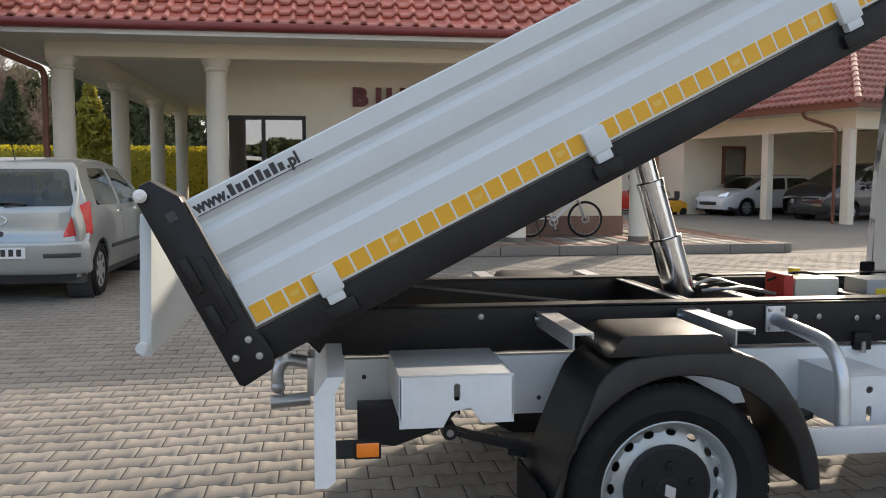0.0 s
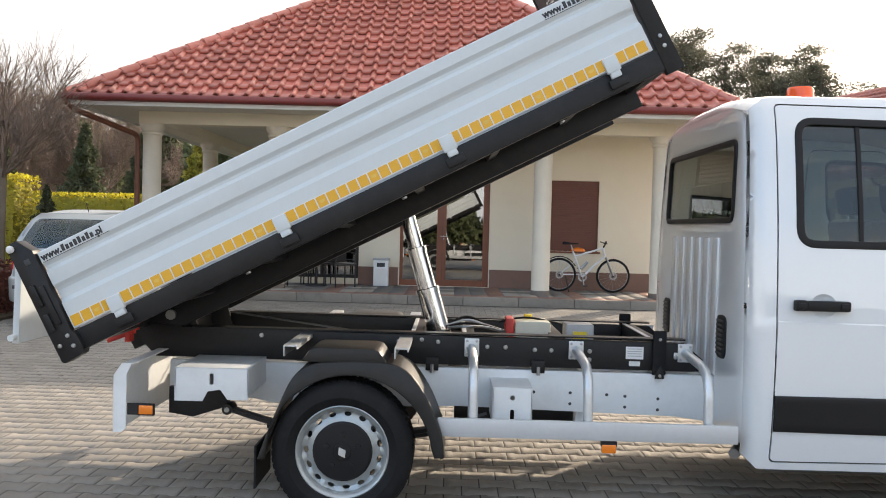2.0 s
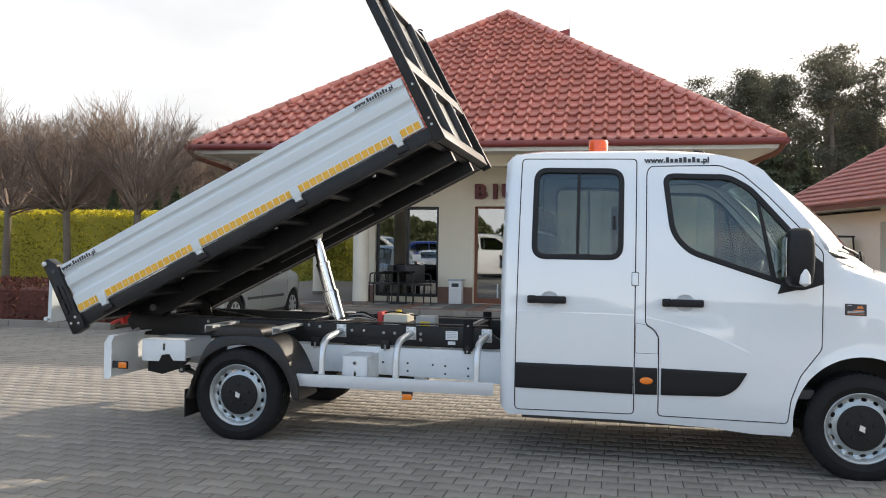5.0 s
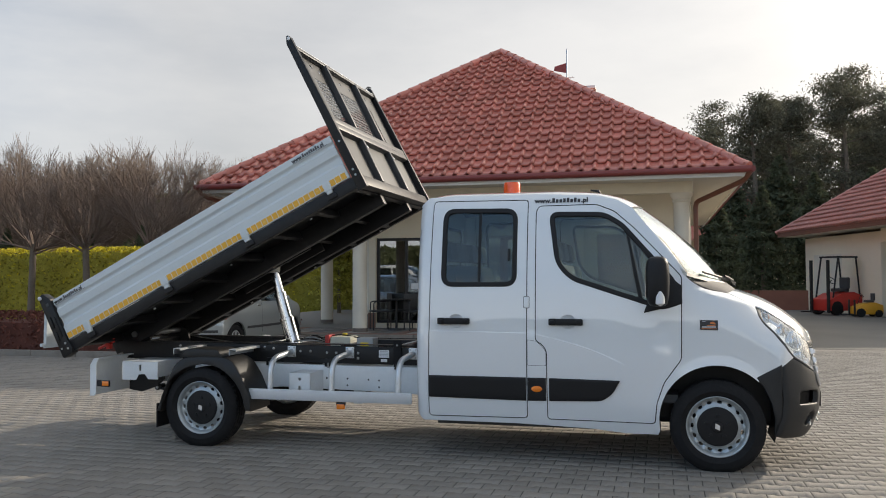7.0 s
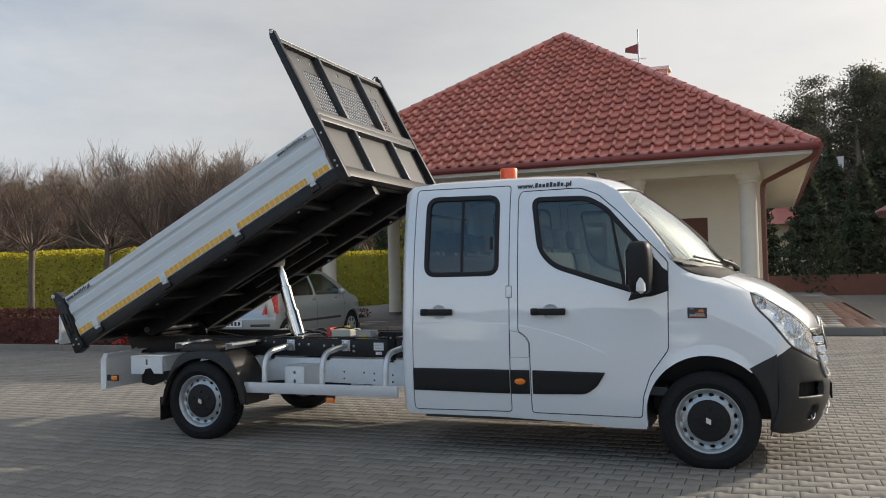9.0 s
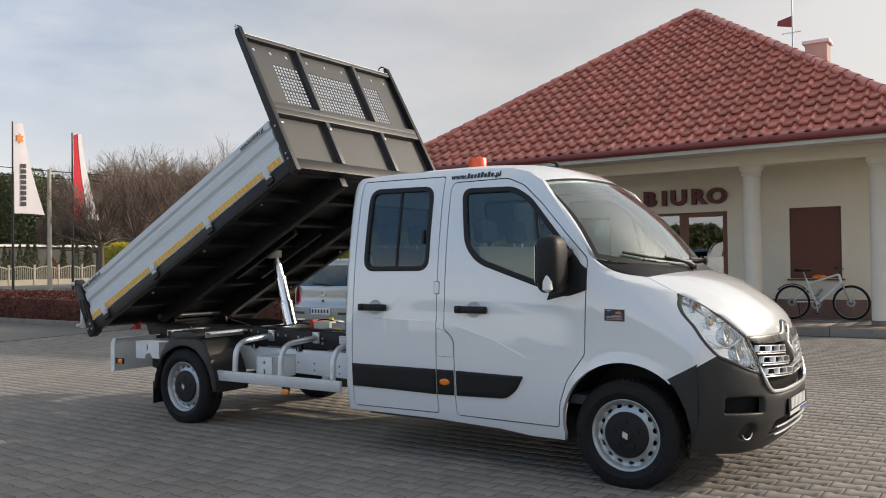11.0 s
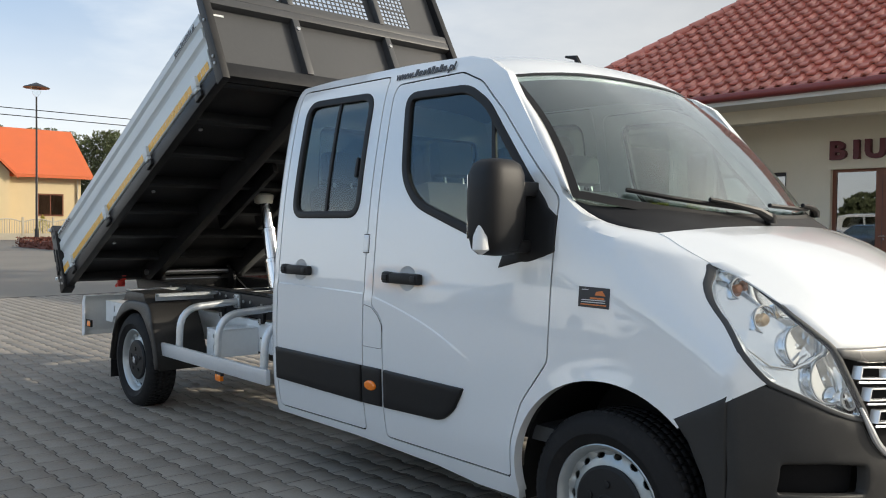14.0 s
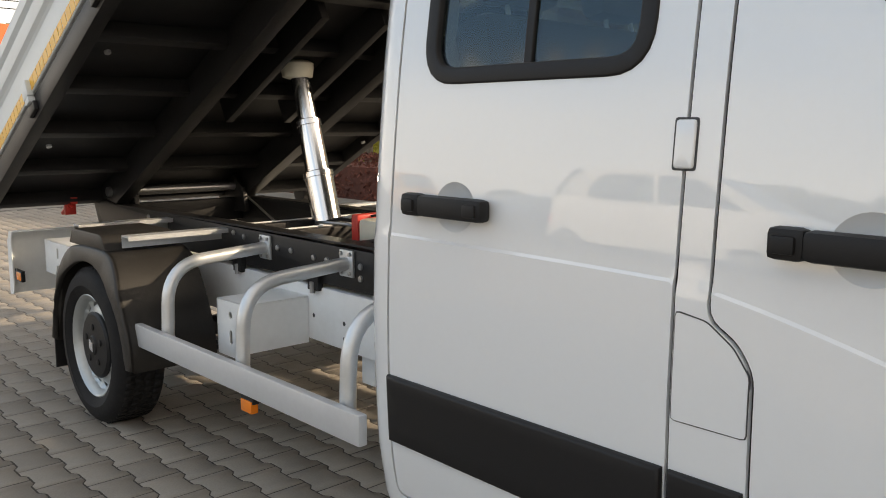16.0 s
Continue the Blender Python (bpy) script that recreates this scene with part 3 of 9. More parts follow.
def cyl_column(root, x, y, z0, z1, r=0.17):
    bm = bmesh.new()
    lathe(bm, [(r + 0.005, z0 + 0.085), (r, z0 + 0.095), (r - 0.004, z1 - 0.2), (r + 0.02, z1 - 0.18), (r + 0.02, z1 - 0.15), (r, z1 - 0.14), (r + 0.06, z1 - 0.05), (r + 0.06, z1)], 28, Matrix.Translation((x, y, 0)))
    col = part("column", bm, M["column_stone"], root, "smooth cream stone round column", smooth=40)
    part("column_foot", lathe(bmesh.new(), [(r + 0.008, z0), (r + 0.008, z0 + 0.083), (r + 0.002, z0 + 0.088)], 28, Matrix.Translation((x, y, 0))), M["foot_grey"], col, "grey-brown stone ring at the foot", smooth=40)
    return col


def tile_mesh(w, l):
    """One S-shaped clay tile: verts in (u across, v up the slope, n off the slope), quads."""
    prof = ((0.0, 0.012), (0.10, 0.006), (0.32, 0.004), (0.54, 0.008), (0.62, 0.018), (0.69, 0.050), (0.76, 0.068), (0.84, 0.068), (0.92, 0.050), (1.0, 0.014))
    n = len(prof) - 1
    vs, fs = [], []
    for s, h in prof:
        u = s * (w + 0.012)
        vs += [(u, 0.030, h - 0.012), (u, -0.010, h + 0.052), (u, l * 0.5, h + 0.010), (u, l + 0.02, h - 0.012)]
    for k in range(n):
        for j in range(3):
            a = k * 4 + j
            fs.append((a, a + 4, a + 5, a + 1))
    return np.array(vs), np.array(fs)


def tiled_face(root, name, o, across, up, width_at, rows, material, w=0.258, l=0.36, singles=0, label=""):
    """Covers a roof face. o: eave's left end; across, up: unit vectors; width_at(v): (u0, u1) at height v."""
    o, across, up = Vector(o), Vector(across).normalized(), Vector(up).normalized()
    nrm = across.cross(up).normalized()
    B = np.array([across, up, nrm])
    base_v, base_f = tile_mesh(w, l)
    V, F, k = [], [], 0
    rng = random.Random(4)
    me = None
    for r in range(rows):
        v0 = r * l
        lo, hi = width_at(v0)
        lo2, hi2 = width_at(v0 + l)
        i = math.floor(lo / w)
        while i * w < hi:
            u = i * w
            full = u >= max(lo, lo2) and u + w <= min(hi, hi2)
            jit = rng.uniform(-0.004, 0.004)
            if full and k < singles:
                if me is None:
                    me = from_arrays("roof_tile", base_v @ B, base_f, material, False)
                ob = new("roof_tile", me)
                ob.parent = root
                ob.matrix_basis = Matrix.Translation(world_of(root).inverted() @ (o + across * u + up * (v0 + jit) + nrm * rng.uniform(0, 0.003)))
                k += 1
            else:
                vv = base_v + np.array([u, v0 + jit, rng.uniform(0, 0.003)])
                for q in range(len(vv)):
                    a, b = width_at(min(vv[q, 1], rows * l))
                    vv[q, 0] = min(max(vv[q, 0], a), b)
                F.append(base_f + len(base_v) * len(V))
                V.append(vv @ B + np.array(o))
            i += 1
    if V:
        inv = np.array(world_of(root).inverted())
        vv = np.concatenate(V) @ inv[:3, :3].T + inv[:3, 3]
        ob = new(name, from_arrays(name, vv, np.concatenate(F), material, False))
        ob.parent = root
        tagged(ob, label, kind="stuff")


def cap_row(root, p0, p1, material, r=0.085, step=0.36):
    """Half-round ridge tiles along a hip."""
    p0, p1 = Vector(p0), Vector(p1)
    d = (p1 - p0)
    n = max(1, round(d.length / step))
    m0 = axis_matrix(p0, p1)
    for i in range(n):
        a, b = i * d.length / n - 0.02, (i + 1) * d.length / n + 0.03
        part("ridge_tile", rodbm(m0 @ Vector((0, 0, a)), m0 @ Vector((0, 0, b)), r * 1.18, r * 0.92, 12), material, root, "half-round red ridge tile", smooth=40)


def hip_roof(root, x0, y0, x1, y1, ze, rise, run, tiles, gutter, singles=0, ridge_back=True):
    """Hip roof over a rectangle: front face towards -y, right and left faces."""
    xm, ym = (x0 + x1) / 2, y0 + (x1 - x0) / 2
    yr = max(ym, y1 - (x1 - x0) / 2)
    zt = ze + rise
    half = (x1 - x0) / 2
    A, B_, C, D = Vector((x0, y0, ze)), Vector((x1, y0, ze)), Vector((x1, y1, ze)), Vector((x0, y1, ze))
    T, U = Vector((xm, ym, zt)), Vector((xm, yr, zt))
    # deck below the tiles
    bm = bmesh.new()
    va, vb, vc, vd, vt, vu = [bm.verts.new(p + Vector((0, 0, -0.03))) for p in (A, B_, C, D, T, U)]
    for f in ((va, vb, vt), (vb, vc, vu, vt), (vc, vd, vu), (vd, va, vt, vu)):
        bm.faces.new(f)
    part("roof_deck", bm, gutter, root, "red roof boarding below the tiles")
    sl = math.hypot(half, rise)
    up_f = Vector((0, half, rise)) / sl
    L = sl / round(sl / 0.36)
    rows = round(sl / 0.36)
    w = (x1 - x0) / round((x1 - x0) / 0.258)
    tiled_face(root, "roof_tiles_front", A, (1, 0, 0), up_f, lambda v: (half * v / sl, (x1 - x0) - half * v / sl), rows, tiles, w, L, singles, "rows of glossy red clay roof tiles")
    up_r = Vector((-half, 0, rise)) / sl
    ln = y1 - y0
    tiled_face(root, "roof_tiles_side", B_, (0, 1, 0), up_r, lambda v: (half * v / sl, ln - half * v / sl), rows, tiles, w, L, 0, "rows of glossy red clay roof tiles")
    up_l = Vector((half, 0, rise)) / sl
    tiled_face(root, "roof_tiles_far_side", D, (0, -1, 0), up_l, lambda v: (half * v / sl, ln - half * v / sl), rows, tiles, w, L, 0, "rows of glossy red clay roof tiles")
    for p, q in ((A, T), (B_, T), (T, U), (C, U), (D, U)):
        if (q - p).length > 0.3:
            cap_row(root, p + Vector((0, 0, 0.03)), q + Vector((0, 0, 0.05)), tiles)
    return T, U


# office
office = thing("office_building", (-0.27, 12.0, DECK), "single-storey cream office with red tiled hip roof and columned porch", "building")
EX0, EX1, EY0, EY1, EZ = -6.12, 5.58, 9.32, 26.0, 3.56


def wall_with_openings(root, name, x0, x1, z0, z1, y, th, holes, material):
    return part(name, sheet([(x0, z0), (x1, z0), (x1, z1), (x0, z1)], holes, lambda u, v, d: Vector((u, y + d, v)), th, step=1.2, soft=0.0, grain=(1.5, 1.5)), material, root, "cream rendered wall")


def rect(a, b, c, d):
    return [(a, b), (c, b), (c, d), (a, d)]


WY = 12.05
win_a, door_a, win_b = rect(-2.88, DECK + 0.12, -1.36, 2.46), rect(-0.53, DECK + 0.005, 1.29, 2.47), rect(2.53, 1.04, 3.5, 2.47)
wall_with_openings(office, "front_wall", -3.05, 4.62, DECK, 3.45, WY, 0.3, [win_a, door_a, win_b], M["plaster"])
part("side_wall", boxbm(4.32, WY + 0.3, DECK, 4.62, 22, 3.45), M["plaster"], office)
part("side_wall", boxbm(-3.05, WY + 0.3, DECK, -2.75, 22, 3.45), M["plaster"], office)
part("back_wall", boxbm(-3.05, 22, DECK, 4.62, 22.3, 3.45), M["plaster"], office)
part("room_floor", boxbm(-2.75, WY + 0.3, DECK - 0.02, 4.32, 22, DECK + 0.01), M["slab_grey"], office)
# added near-black screen, so the room behind the glazing looks unlit
part("room_divider", boxbm(-2.75, 15.5, DECK, 4.32, 15.6, 3.2), M["unlit_room"], office)
part("room_ceiling", boxbm(-2.75, WY + 0.3, 3.2, 4.32, 22, 3.28), M["soffit"], office)
# plinth stands proud of the wall, stopping at the door
part("plinth", boxbm(-3.07, WY - 0.025, DECK, -2.88, WY - 0.002, 0.62, 0.004), M["plinth"], office, "red brown stone plinth")
part("plinth", boxbm(-1.36, WY - 0.025, DECK, -0.55, WY - 0.002, 0.62, 0.004), M["plinth"], office, "red brown stone plinth")
part("plinth", boxbm(1.31, WY - 0.025, DECK, 4.64, WY - 0.002, 0.62, 0.004), M["plinth"], office, "red brown stone plinth")
part("plinth", boxbm(4.622, WY, DECK, 4.645, 22, 0.62, 0.004), M["plinth"], office, "red brown stone plinth")


def glazed(root, name, x0, x1, z0, z1, y, bars, material, label, fw=0.07):
    """Framed glazing: bars at the x given; each field one pane."""
    fr = part(name, bmesh.new(), material, root, label)
    bm = bmesh.new()
    for a in ((x0, y, z0, x0 + fw, y + 0.07, z1), (x1 - fw, y, z0, x1, y + 0.07, z1), (x0 + fw, y, z1 - fw, x1 - fw, y + 0.07, z1), (x0 + fw, y, z0, x1 - fw, y + 0.07, z0 + fw)):
        box(bm, *a, bevel=0.006)
    part("outer_frame", bm, material, fr)
    xs = [x0 + fw] + [b for b in bars] + [x1 - fw]
    for b in bars:
        part("mullion", boxbm(b - fw / 2, y + 0.003, z0 + fw, b + fw / 2, y + 0.067, z1 - fw, 0.006), material, fr)
    for a, b in zip(xs, xs[1:]):
        p = part("pane", boxbm(a + (0 if a == xs[0] else fw / 2), y + 0.03, z0 + fw, b - (0 if b == xs[-1] else fw / 2), y + 0.036, z1 - fw), M["shop_glass"], fr)
        p.visible_shadow = False
    return fr


wood = M["wood_brown"]
glazed(office, "window", -2.88, -1.36, DECK + 0.12, 2.46, WY + 0.10, [-2.12], M["black_metal"], "dark framed full-height shop window")
dr = part("door", bmesh.new(), wood, office, "brown wooden double glass entrance door")
DY = WY + 0.10
for nm, a in (("stile", (-0.53, DECK + 0.005, -0.465, 2.47)), ("meeting_stile", (0.225, DECK + 0.005, 0.415, 2.47)), ("stile", (1.165, DECK + 0.005, 1.29, 2.47)), ("kick_panel", (-0.465, DECK + 0.005, 0.225, DECK + 0.125)), ("kick_panel", (0.415, DECK + 0.005, 1.165, DECK + 0.135)), ("top_rail", (-0.465, 2.42, 0.225, 2.47)), ("top_rail", (0.415, 2.37, 1.165, 2.47))):
    part(nm, boxbm(a[0], DY, a[1], a[2], DY + 0.07, a[3], 0.006), wood, dr)
part("leaf_joint", boxbm(0.335, DY - 0.003, DECK + 0.01, 0.34, DY - 0.0005, 2.465), M["trim_dark"], dr)
for a, b, z0, z1 in ((-0.465, 0.225, DECK + 0.125, 2.42), (0.415, 1.165, DECK + 0.135, 2.37)):
    p = part("pane", boxbm(a, DY + 0.03, z0, b, DY + 0.036, z1), M["shop_glass"], dr, "mirroring door glass")
    p.visible_shadow = False
for z in (1.28, 1.22):
    part("lock_plate", boxbm(0.36, DY - 0.006, z - 0.015, 0.375, DY - 0.0005, z + 0.015, 0.002), M["steel"], dr)
bm = bmesh.new()
pipe(bm, bend([(0.30, DY, 1.27), (0.30, DY - 0.05, 1.27), (0.42, DY - 0.05, 1.27)], 0.02), 0.010, 8)
part("door_lever", bm, M["chrome"], dr, "chrome lever handle")
part("door_stop", boxbm(0.0, DY - 0.02, 0.39, 0.03, DY - 0.001, 0.70, 0.004), M["label_white"], dr, "white upright strip low on the glass")
# shuttered window
sh = part("shuttered_window", boxbm(2.53, WY + 0.06, 1.04, 3.5, WY + 0.09, 2.47), M["shutter"], office, "closed brown roller shutter")
for i in range(30):
    z = 1.06 + i * 0.047
    part("slat", boxbm(2.56, WY + 0.045, z, 3.47, WY + 0.06, z + 0.043, 0.004), M["shutter"], sh)
part("sill", boxbm(2.48, WY - 0.06, 1.0, 3.55, WY + 0.06, 1.035, 0.006), M["wood_brown"], office, "brown stone window sill")
# letters on the wall
sign = thing("wall_sign", (0.35, WY, 2.65), "raised maroon block letters fixed over the entrance", "sign")
for ch, x in zip("BIURO", (-0.385, -0.05, 0.27, 0.70, 1.10)):
    m = Matrix.Translation((x, WY - 0.055, 2.655)) @ XZ @ Matrix.Diagonal((1.16, 1.0, 1.0, 1.0))
    ob = words(ch, 0.44, M["letter_maroon"], sign, m, "", 0.05, "letter", 0.020)

# porch: columns, beams, soffit, eaves
for x in (-5.08, -2.74, 2.19, 4.38):
    cyl_column(office, x, 10.55, DECK, 3.22)
for x, y in ((-5.05, 14.2), (-5.05, 18.0), (-5.05, 21.6)):
    cyl_column(office, x, y, DECK, 3.22)
part("porch_beam", boxbm(-5.28, 10.38, 3.22, 4.60, 10.72, 3.45, 0.008), M["plaster"], office)
part("porch_beam", boxbm(-5.25, 10.72, 3.22, -4.88, 22, 3.45, 0.008), M["plaster"], office)
part("soffit", boxbm(EX0 + 0.05, EY0 + 0.05, 3.45, EX1 - 0.05, EY1 - 0.05, 3.49), M["soffit"], office, "flat beige boarded soffit")
bm = bmesh.new()
for a in ((EX0 + 0.02, EY0 + 0.02, 3.40, EX1 - 0.02, EY0 + 0.05, 3.47), (EX1 - 0.05, EY0 + 0.05, 3.40, EX1 - 0.02, EY1, 3.47), (EX0 + 0.02, EY0 + 0.05, 3.40, EX0 + 0.05, EY1, 3.47)):
    box(bm, *a)
part("white_fascia", bm, M["white_trim"], office, "narrow white fascia strip")
bm = bmesh.new()
for a in ((EX0, EY0, 3.47, EX1, EY0 + 0.03, 3.56), (EX1 - 0.03, EY0 + 0.03, 3.47, EX1, EY1, 3.56), (EX0, EY0 + 0.03, 3.47, EX0 + 0.03, EY1, 3.56)):
    box(bm, *a)
part("red_fascia", bm, M["gutter_red"], office, "dark red fascia board")
for p, q in (((EX0 - 0.06, EY0 - 0.07, 3.53), (EX1 + 0.06, EY0 - 0.07, 3.53)), ((EX1 + 0.07, EY0 - 0.07, 3.53), (EX1 + 0.07, EY1, 3.53)), ((EX0 - 0.07, EY0 - 0.07, 3.53), (EX0 - 0.07, EY1, 3.53))):
    part("gutter", rodbm(p, q, 0.065, n=14), M["gutter_red"], office, "half-round dark red gutter", smooth=40)
for x, y, sx in ((EX1 - 0.02, EY0 + 0.05, -1), (EX0 + 0.02, EY0 + 0.05, 1)):
    cx = 4.66 if sx < 0 else -5.34
    bm = bmesh.new()
    pipe(bm, bend([(x + 0.05 * -sx, y - 0.1, 3.50), (x + 0.02 * sx, y + 0.05, 3.34), (cx, 10.52, 3.02), (cx, 10.52, DECK)], 0.12), 0.05, 12)
    part("downpipe", bm, M["pipe_brown"], office, "brown painted round downpipe", smooth=40)
T, U = hip_roof(office, EX0, EY0, EX1, EY1, EZ, 4.15, 5.4, M["roof_red"], M["gutter_red"], 300)
# chimney and weathervane behind the ridge
ch = part("chimney", boxbm(1.25, 20.45, 5.5, 1.85, 21.0, 7.75, 0.01), M["chimney_brick"], office, "pale pinkish brick chimney with white cap")
part("chimney_cap", boxbm(1.18, 20.38, 7.75, 1.92, 21.07, 7.85, 0.015), M["white_trim"], ch)
mast = part("antenna_mast", rodbm((1.06, 19.75, 5.6), (1.06, 19.75, 8.95), 0.022, n=8), M["steel"], office, "thin steel mast with small pennant vane")
part("vane", prism([(0, 0), (-0.42, 0.10), (-0.40, 0.24), (0.0, 0.34), (0.0, 0.2)], Matrix.Translation((1.06, 19.75, 8.15)) @ XZ, 0.012), M["gutter_red"], mast)
bm = bmesh.new()
rod(bm, (0.76, 19.75, 8.0), (1.3, 19.75, 8.0), 0.008, n=6)
for i in range(6):
    rod(bm, (0.8 + i * 0.09, 19.6, 8.0), (0.8 + i * 0.09, 19.9, 8.0), 0.005, n=6)
part("aerial", bm, M["steel"], mast)

# terrace in front of the office with kerb
TX0, TX1, TY0 = -9.0, 6.6, 9.75
terrace = solid("terrace_base", boxbm(TX0, TY0, gz(0, TY0) - 0.1, TX1, 30, DECK - 0.03), M["slab_grey"], "dark grey paved terrace before the office", "terrace", kind="structure")
kerb_ob = thing("kerb", (-1, TY0 - 0.06, 0.1), "rounded pale concrete kerb round the terrace", "kerb", kind="structure")
for i in range(16):
    x = TX0 + i * 0.975
    part("kerb_stone", boxbm(x + 0.003, TY0 - 0.12, 0.0, x + 0.972, TY0 - 0.004, DECK, 0.018), M["kerb"], kerb_ob, smooth=30)
for i in range(12):
    y = TY0 + i * 1.0
    part("kerb_stone", boxbm(TX1 + 0.004, y - 0.12, 0.0, TX1 + 0.124, y + 0.877, DECK, 0.018), M["kerb"], kerb_ob, smooth=30)
# slabs: grey field with red bands and white blocks
slabs = {"slab_red": [], "slab_white": [], "slab_grey": []}
for i in range(52):
    for j in range(7):
        x, y = TX0 + i * 0.3, TY0 + j * 0.33
        k = i % 5
        c = "slab_grey"
        if j == 0 or k == 4:
            c = "slab_red"
        elif j in (1, 2, 4) and k in (0, 1) and x < 4.9:
            c = "slab_white"
        if x > 4.9:
            c = "slab_white" if (j % 2 == 1 and i % 52 < 50) else "slab_grey"
            if i >= 50:
                c = "slab_red"
        slabs[c].append((x, y))
for i in range(6):
    for j in range(24):
        x, y = 4.9 + i * 0.3, TY0 + (7 + j) * 0.33
        c = "slab_red" if i >= 4 else ("slab_white" if j % 3 == 0 else "slab_grey")
        slabs[c].append((x, y))
names = {"slab_red": "red_paving", "slab_white": "white_paving", "slab_grey": "grey_paving"}
for c, xy in slabs.items():
    v0 = np.array([(0.004, 0.004, 0), (0.296, 0.004, 0), (0.296, 0.326, 0), (0.004, 0.326, 0), (0.001, 0.001, -0.03), (0.299, 0.001, -0.03), (0.299, 0.329, -0.03), (0.001, 0.329, -0.03)])
    f0 = np.array([(0, 1, 2, 3), (0, 4, 5, 1), (1, 5, 6, 2), (2, 6, 7, 3), (3, 7, 4, 0)])
    V = np.concatenate([v0 + np.array([x, y, DECK]) for x, y in xy])
    F = np.concatenate([f0 + 8 * k for k in range(len(xy))])
    ob = new(names[c], from_arrays(names[c], V, F, M[c]))
    ob.parent = terrace
    tagged(ob, "weathered %s paving slabs" % c.split("_")[1], kind="stuff")

# ---- the tipper truck: x forward, right side at -y, rear axle at x = 0 ----
truck = thing("tipper_truck", (2.0, 0.0, 0.0), "white double-cab tipper truck with its load bed raised", "truck")
WB, HUB = 4.332, 0.335


def lerp_table(tab, x):
    """Smooth curve through the knots, with no overshoot."""
    n = len(tab)
    if x <= tab[0][0]:
        return tab[0][1]
    if x >= tab[-1][0]:
        return tab[-1][1]
    i = 0
    while x > tab[i + 1][0]:
        i += 1

    def slope(j):
        return (tab[j + 1][1] - tab[j][1]) / (tab[j + 1][0] - tab[j][0])

    def tangent(j):
        if j == 0:
            return slope(0)
        if j == n - 1:
            return slope(n - 2)
        p, q = slope(j - 1), slope(j)
        return 0.0 if p * q <= 0 else 2 * p * q / (p + q)
    h = tab[i + 1][0] - tab[i][0]
    t = (x - tab[i][0]) / h
    t2, t3 = t * t, t * t * t
    return (2 * t3 - 3 * t2 + 1) * tab[i][1] + (t3 - 2 * t2 + t) * h * tangent(i) + (3 * t2 - 2 * t3) * tab[i + 1][1] + (t3 - t2) * h * tangent(i + 1)


W_Z = [(0.24, 0.91), (0.34, 0.94), (0.5, 0.965), (0.8, 0.975), (1.05, 0.967), (1.3, 0.95), (1.5, 0.93), (1.8, 0.884), (2.03, 0.834), (2.12, 0.79), (2.17, 0.735)]
XC_Z = [(0.22, 5.05), (0.32, 5.11), (0.45, 5.14), (0.62, 5.15), (0.80, 5.13), (0.95, 5.10), (1.04, 5.06), (1.12, 4.98), (1.22, 4.85), (1.30, 4.70), (1.38, 4.5)]
ZT_X = [(4.0, 1.60), (4.07, 1.520), (4.12, 1.468), (4.18, 1.418), (4.25, 1.380), (4.33, 1.359), (4.43, 1.341), (4.53, 1.296), (4.64, 1.238), (4.9, 1.04)]


def nose(y, z):
    return lerp_table(XC_Z, z) - 0.43 * abs(y) ** 3.3


CREASE = [(1.9, 1.036), (2.9, 1.024), (3.0, 1.008), (3.185, 0.966), (3.385, 0.907), (3.575, 0.829), (3.66, 0.785), (3.8, 0.70)]


def crease_z(x):
    return lerp_table(CREASE, x)


def half_width(x, z):
    w = lerp_table(W_Z, z)
    # crease along the doors that sweeps down at the front: a sharp upper lip, softly rounded off below
    zc = crease_z(x)
    fade = 1.0 if x < 3.45 else max(0.0, 1 - (x - 3.45) / 0.22)
    if z < zc + 0.004:
        w += 0.0048 * fade * min(1.0, (zc + 0.004 - z) / 0.006) * math.exp(-max(0.0, zc - z) / 0.16)
    w += 0.003
    # rounded rear corner
    if x < 2.065:
        w -= 0.10 - math.sqrt(max(0.0, 0.10 ** 2 - (2.065 - x) ** 2)) if x > 1.965 else 0.10
    if x > 3.9:
        w -= 0.03 * min(1.6, (x - 3.9) / 0.5) ** 1.5
    if x > 3.98:
        t = max(0.0, (z - (lerp_table(ZT_X, x) - 0.30)) / 0.30)
        w -= (0.02 + 0.15 * min(1, max(0, (x - 4.35) / 0.33))) * min(1.2, t) ** 2.2 * min(1, (x - 3.98) / 0.2)
    # wheel-arch lip
    r = math.hypot(x - WB, z - 0.37)
    if z > 0.2 and r < 0.50:
        w += 0.012 * max(0, 1 - (r - 0.42) / 0.08)
    lim = max(0.0, (lerp_table(XC_Z, z) - x) / 0.43) ** (1 / 3.3)
    return min(w, lim)


def side_map(sgn, off=0.0):
    return lambda u, v, d: Vector((u, sgn * (half_width(u, v) + off - d), v))


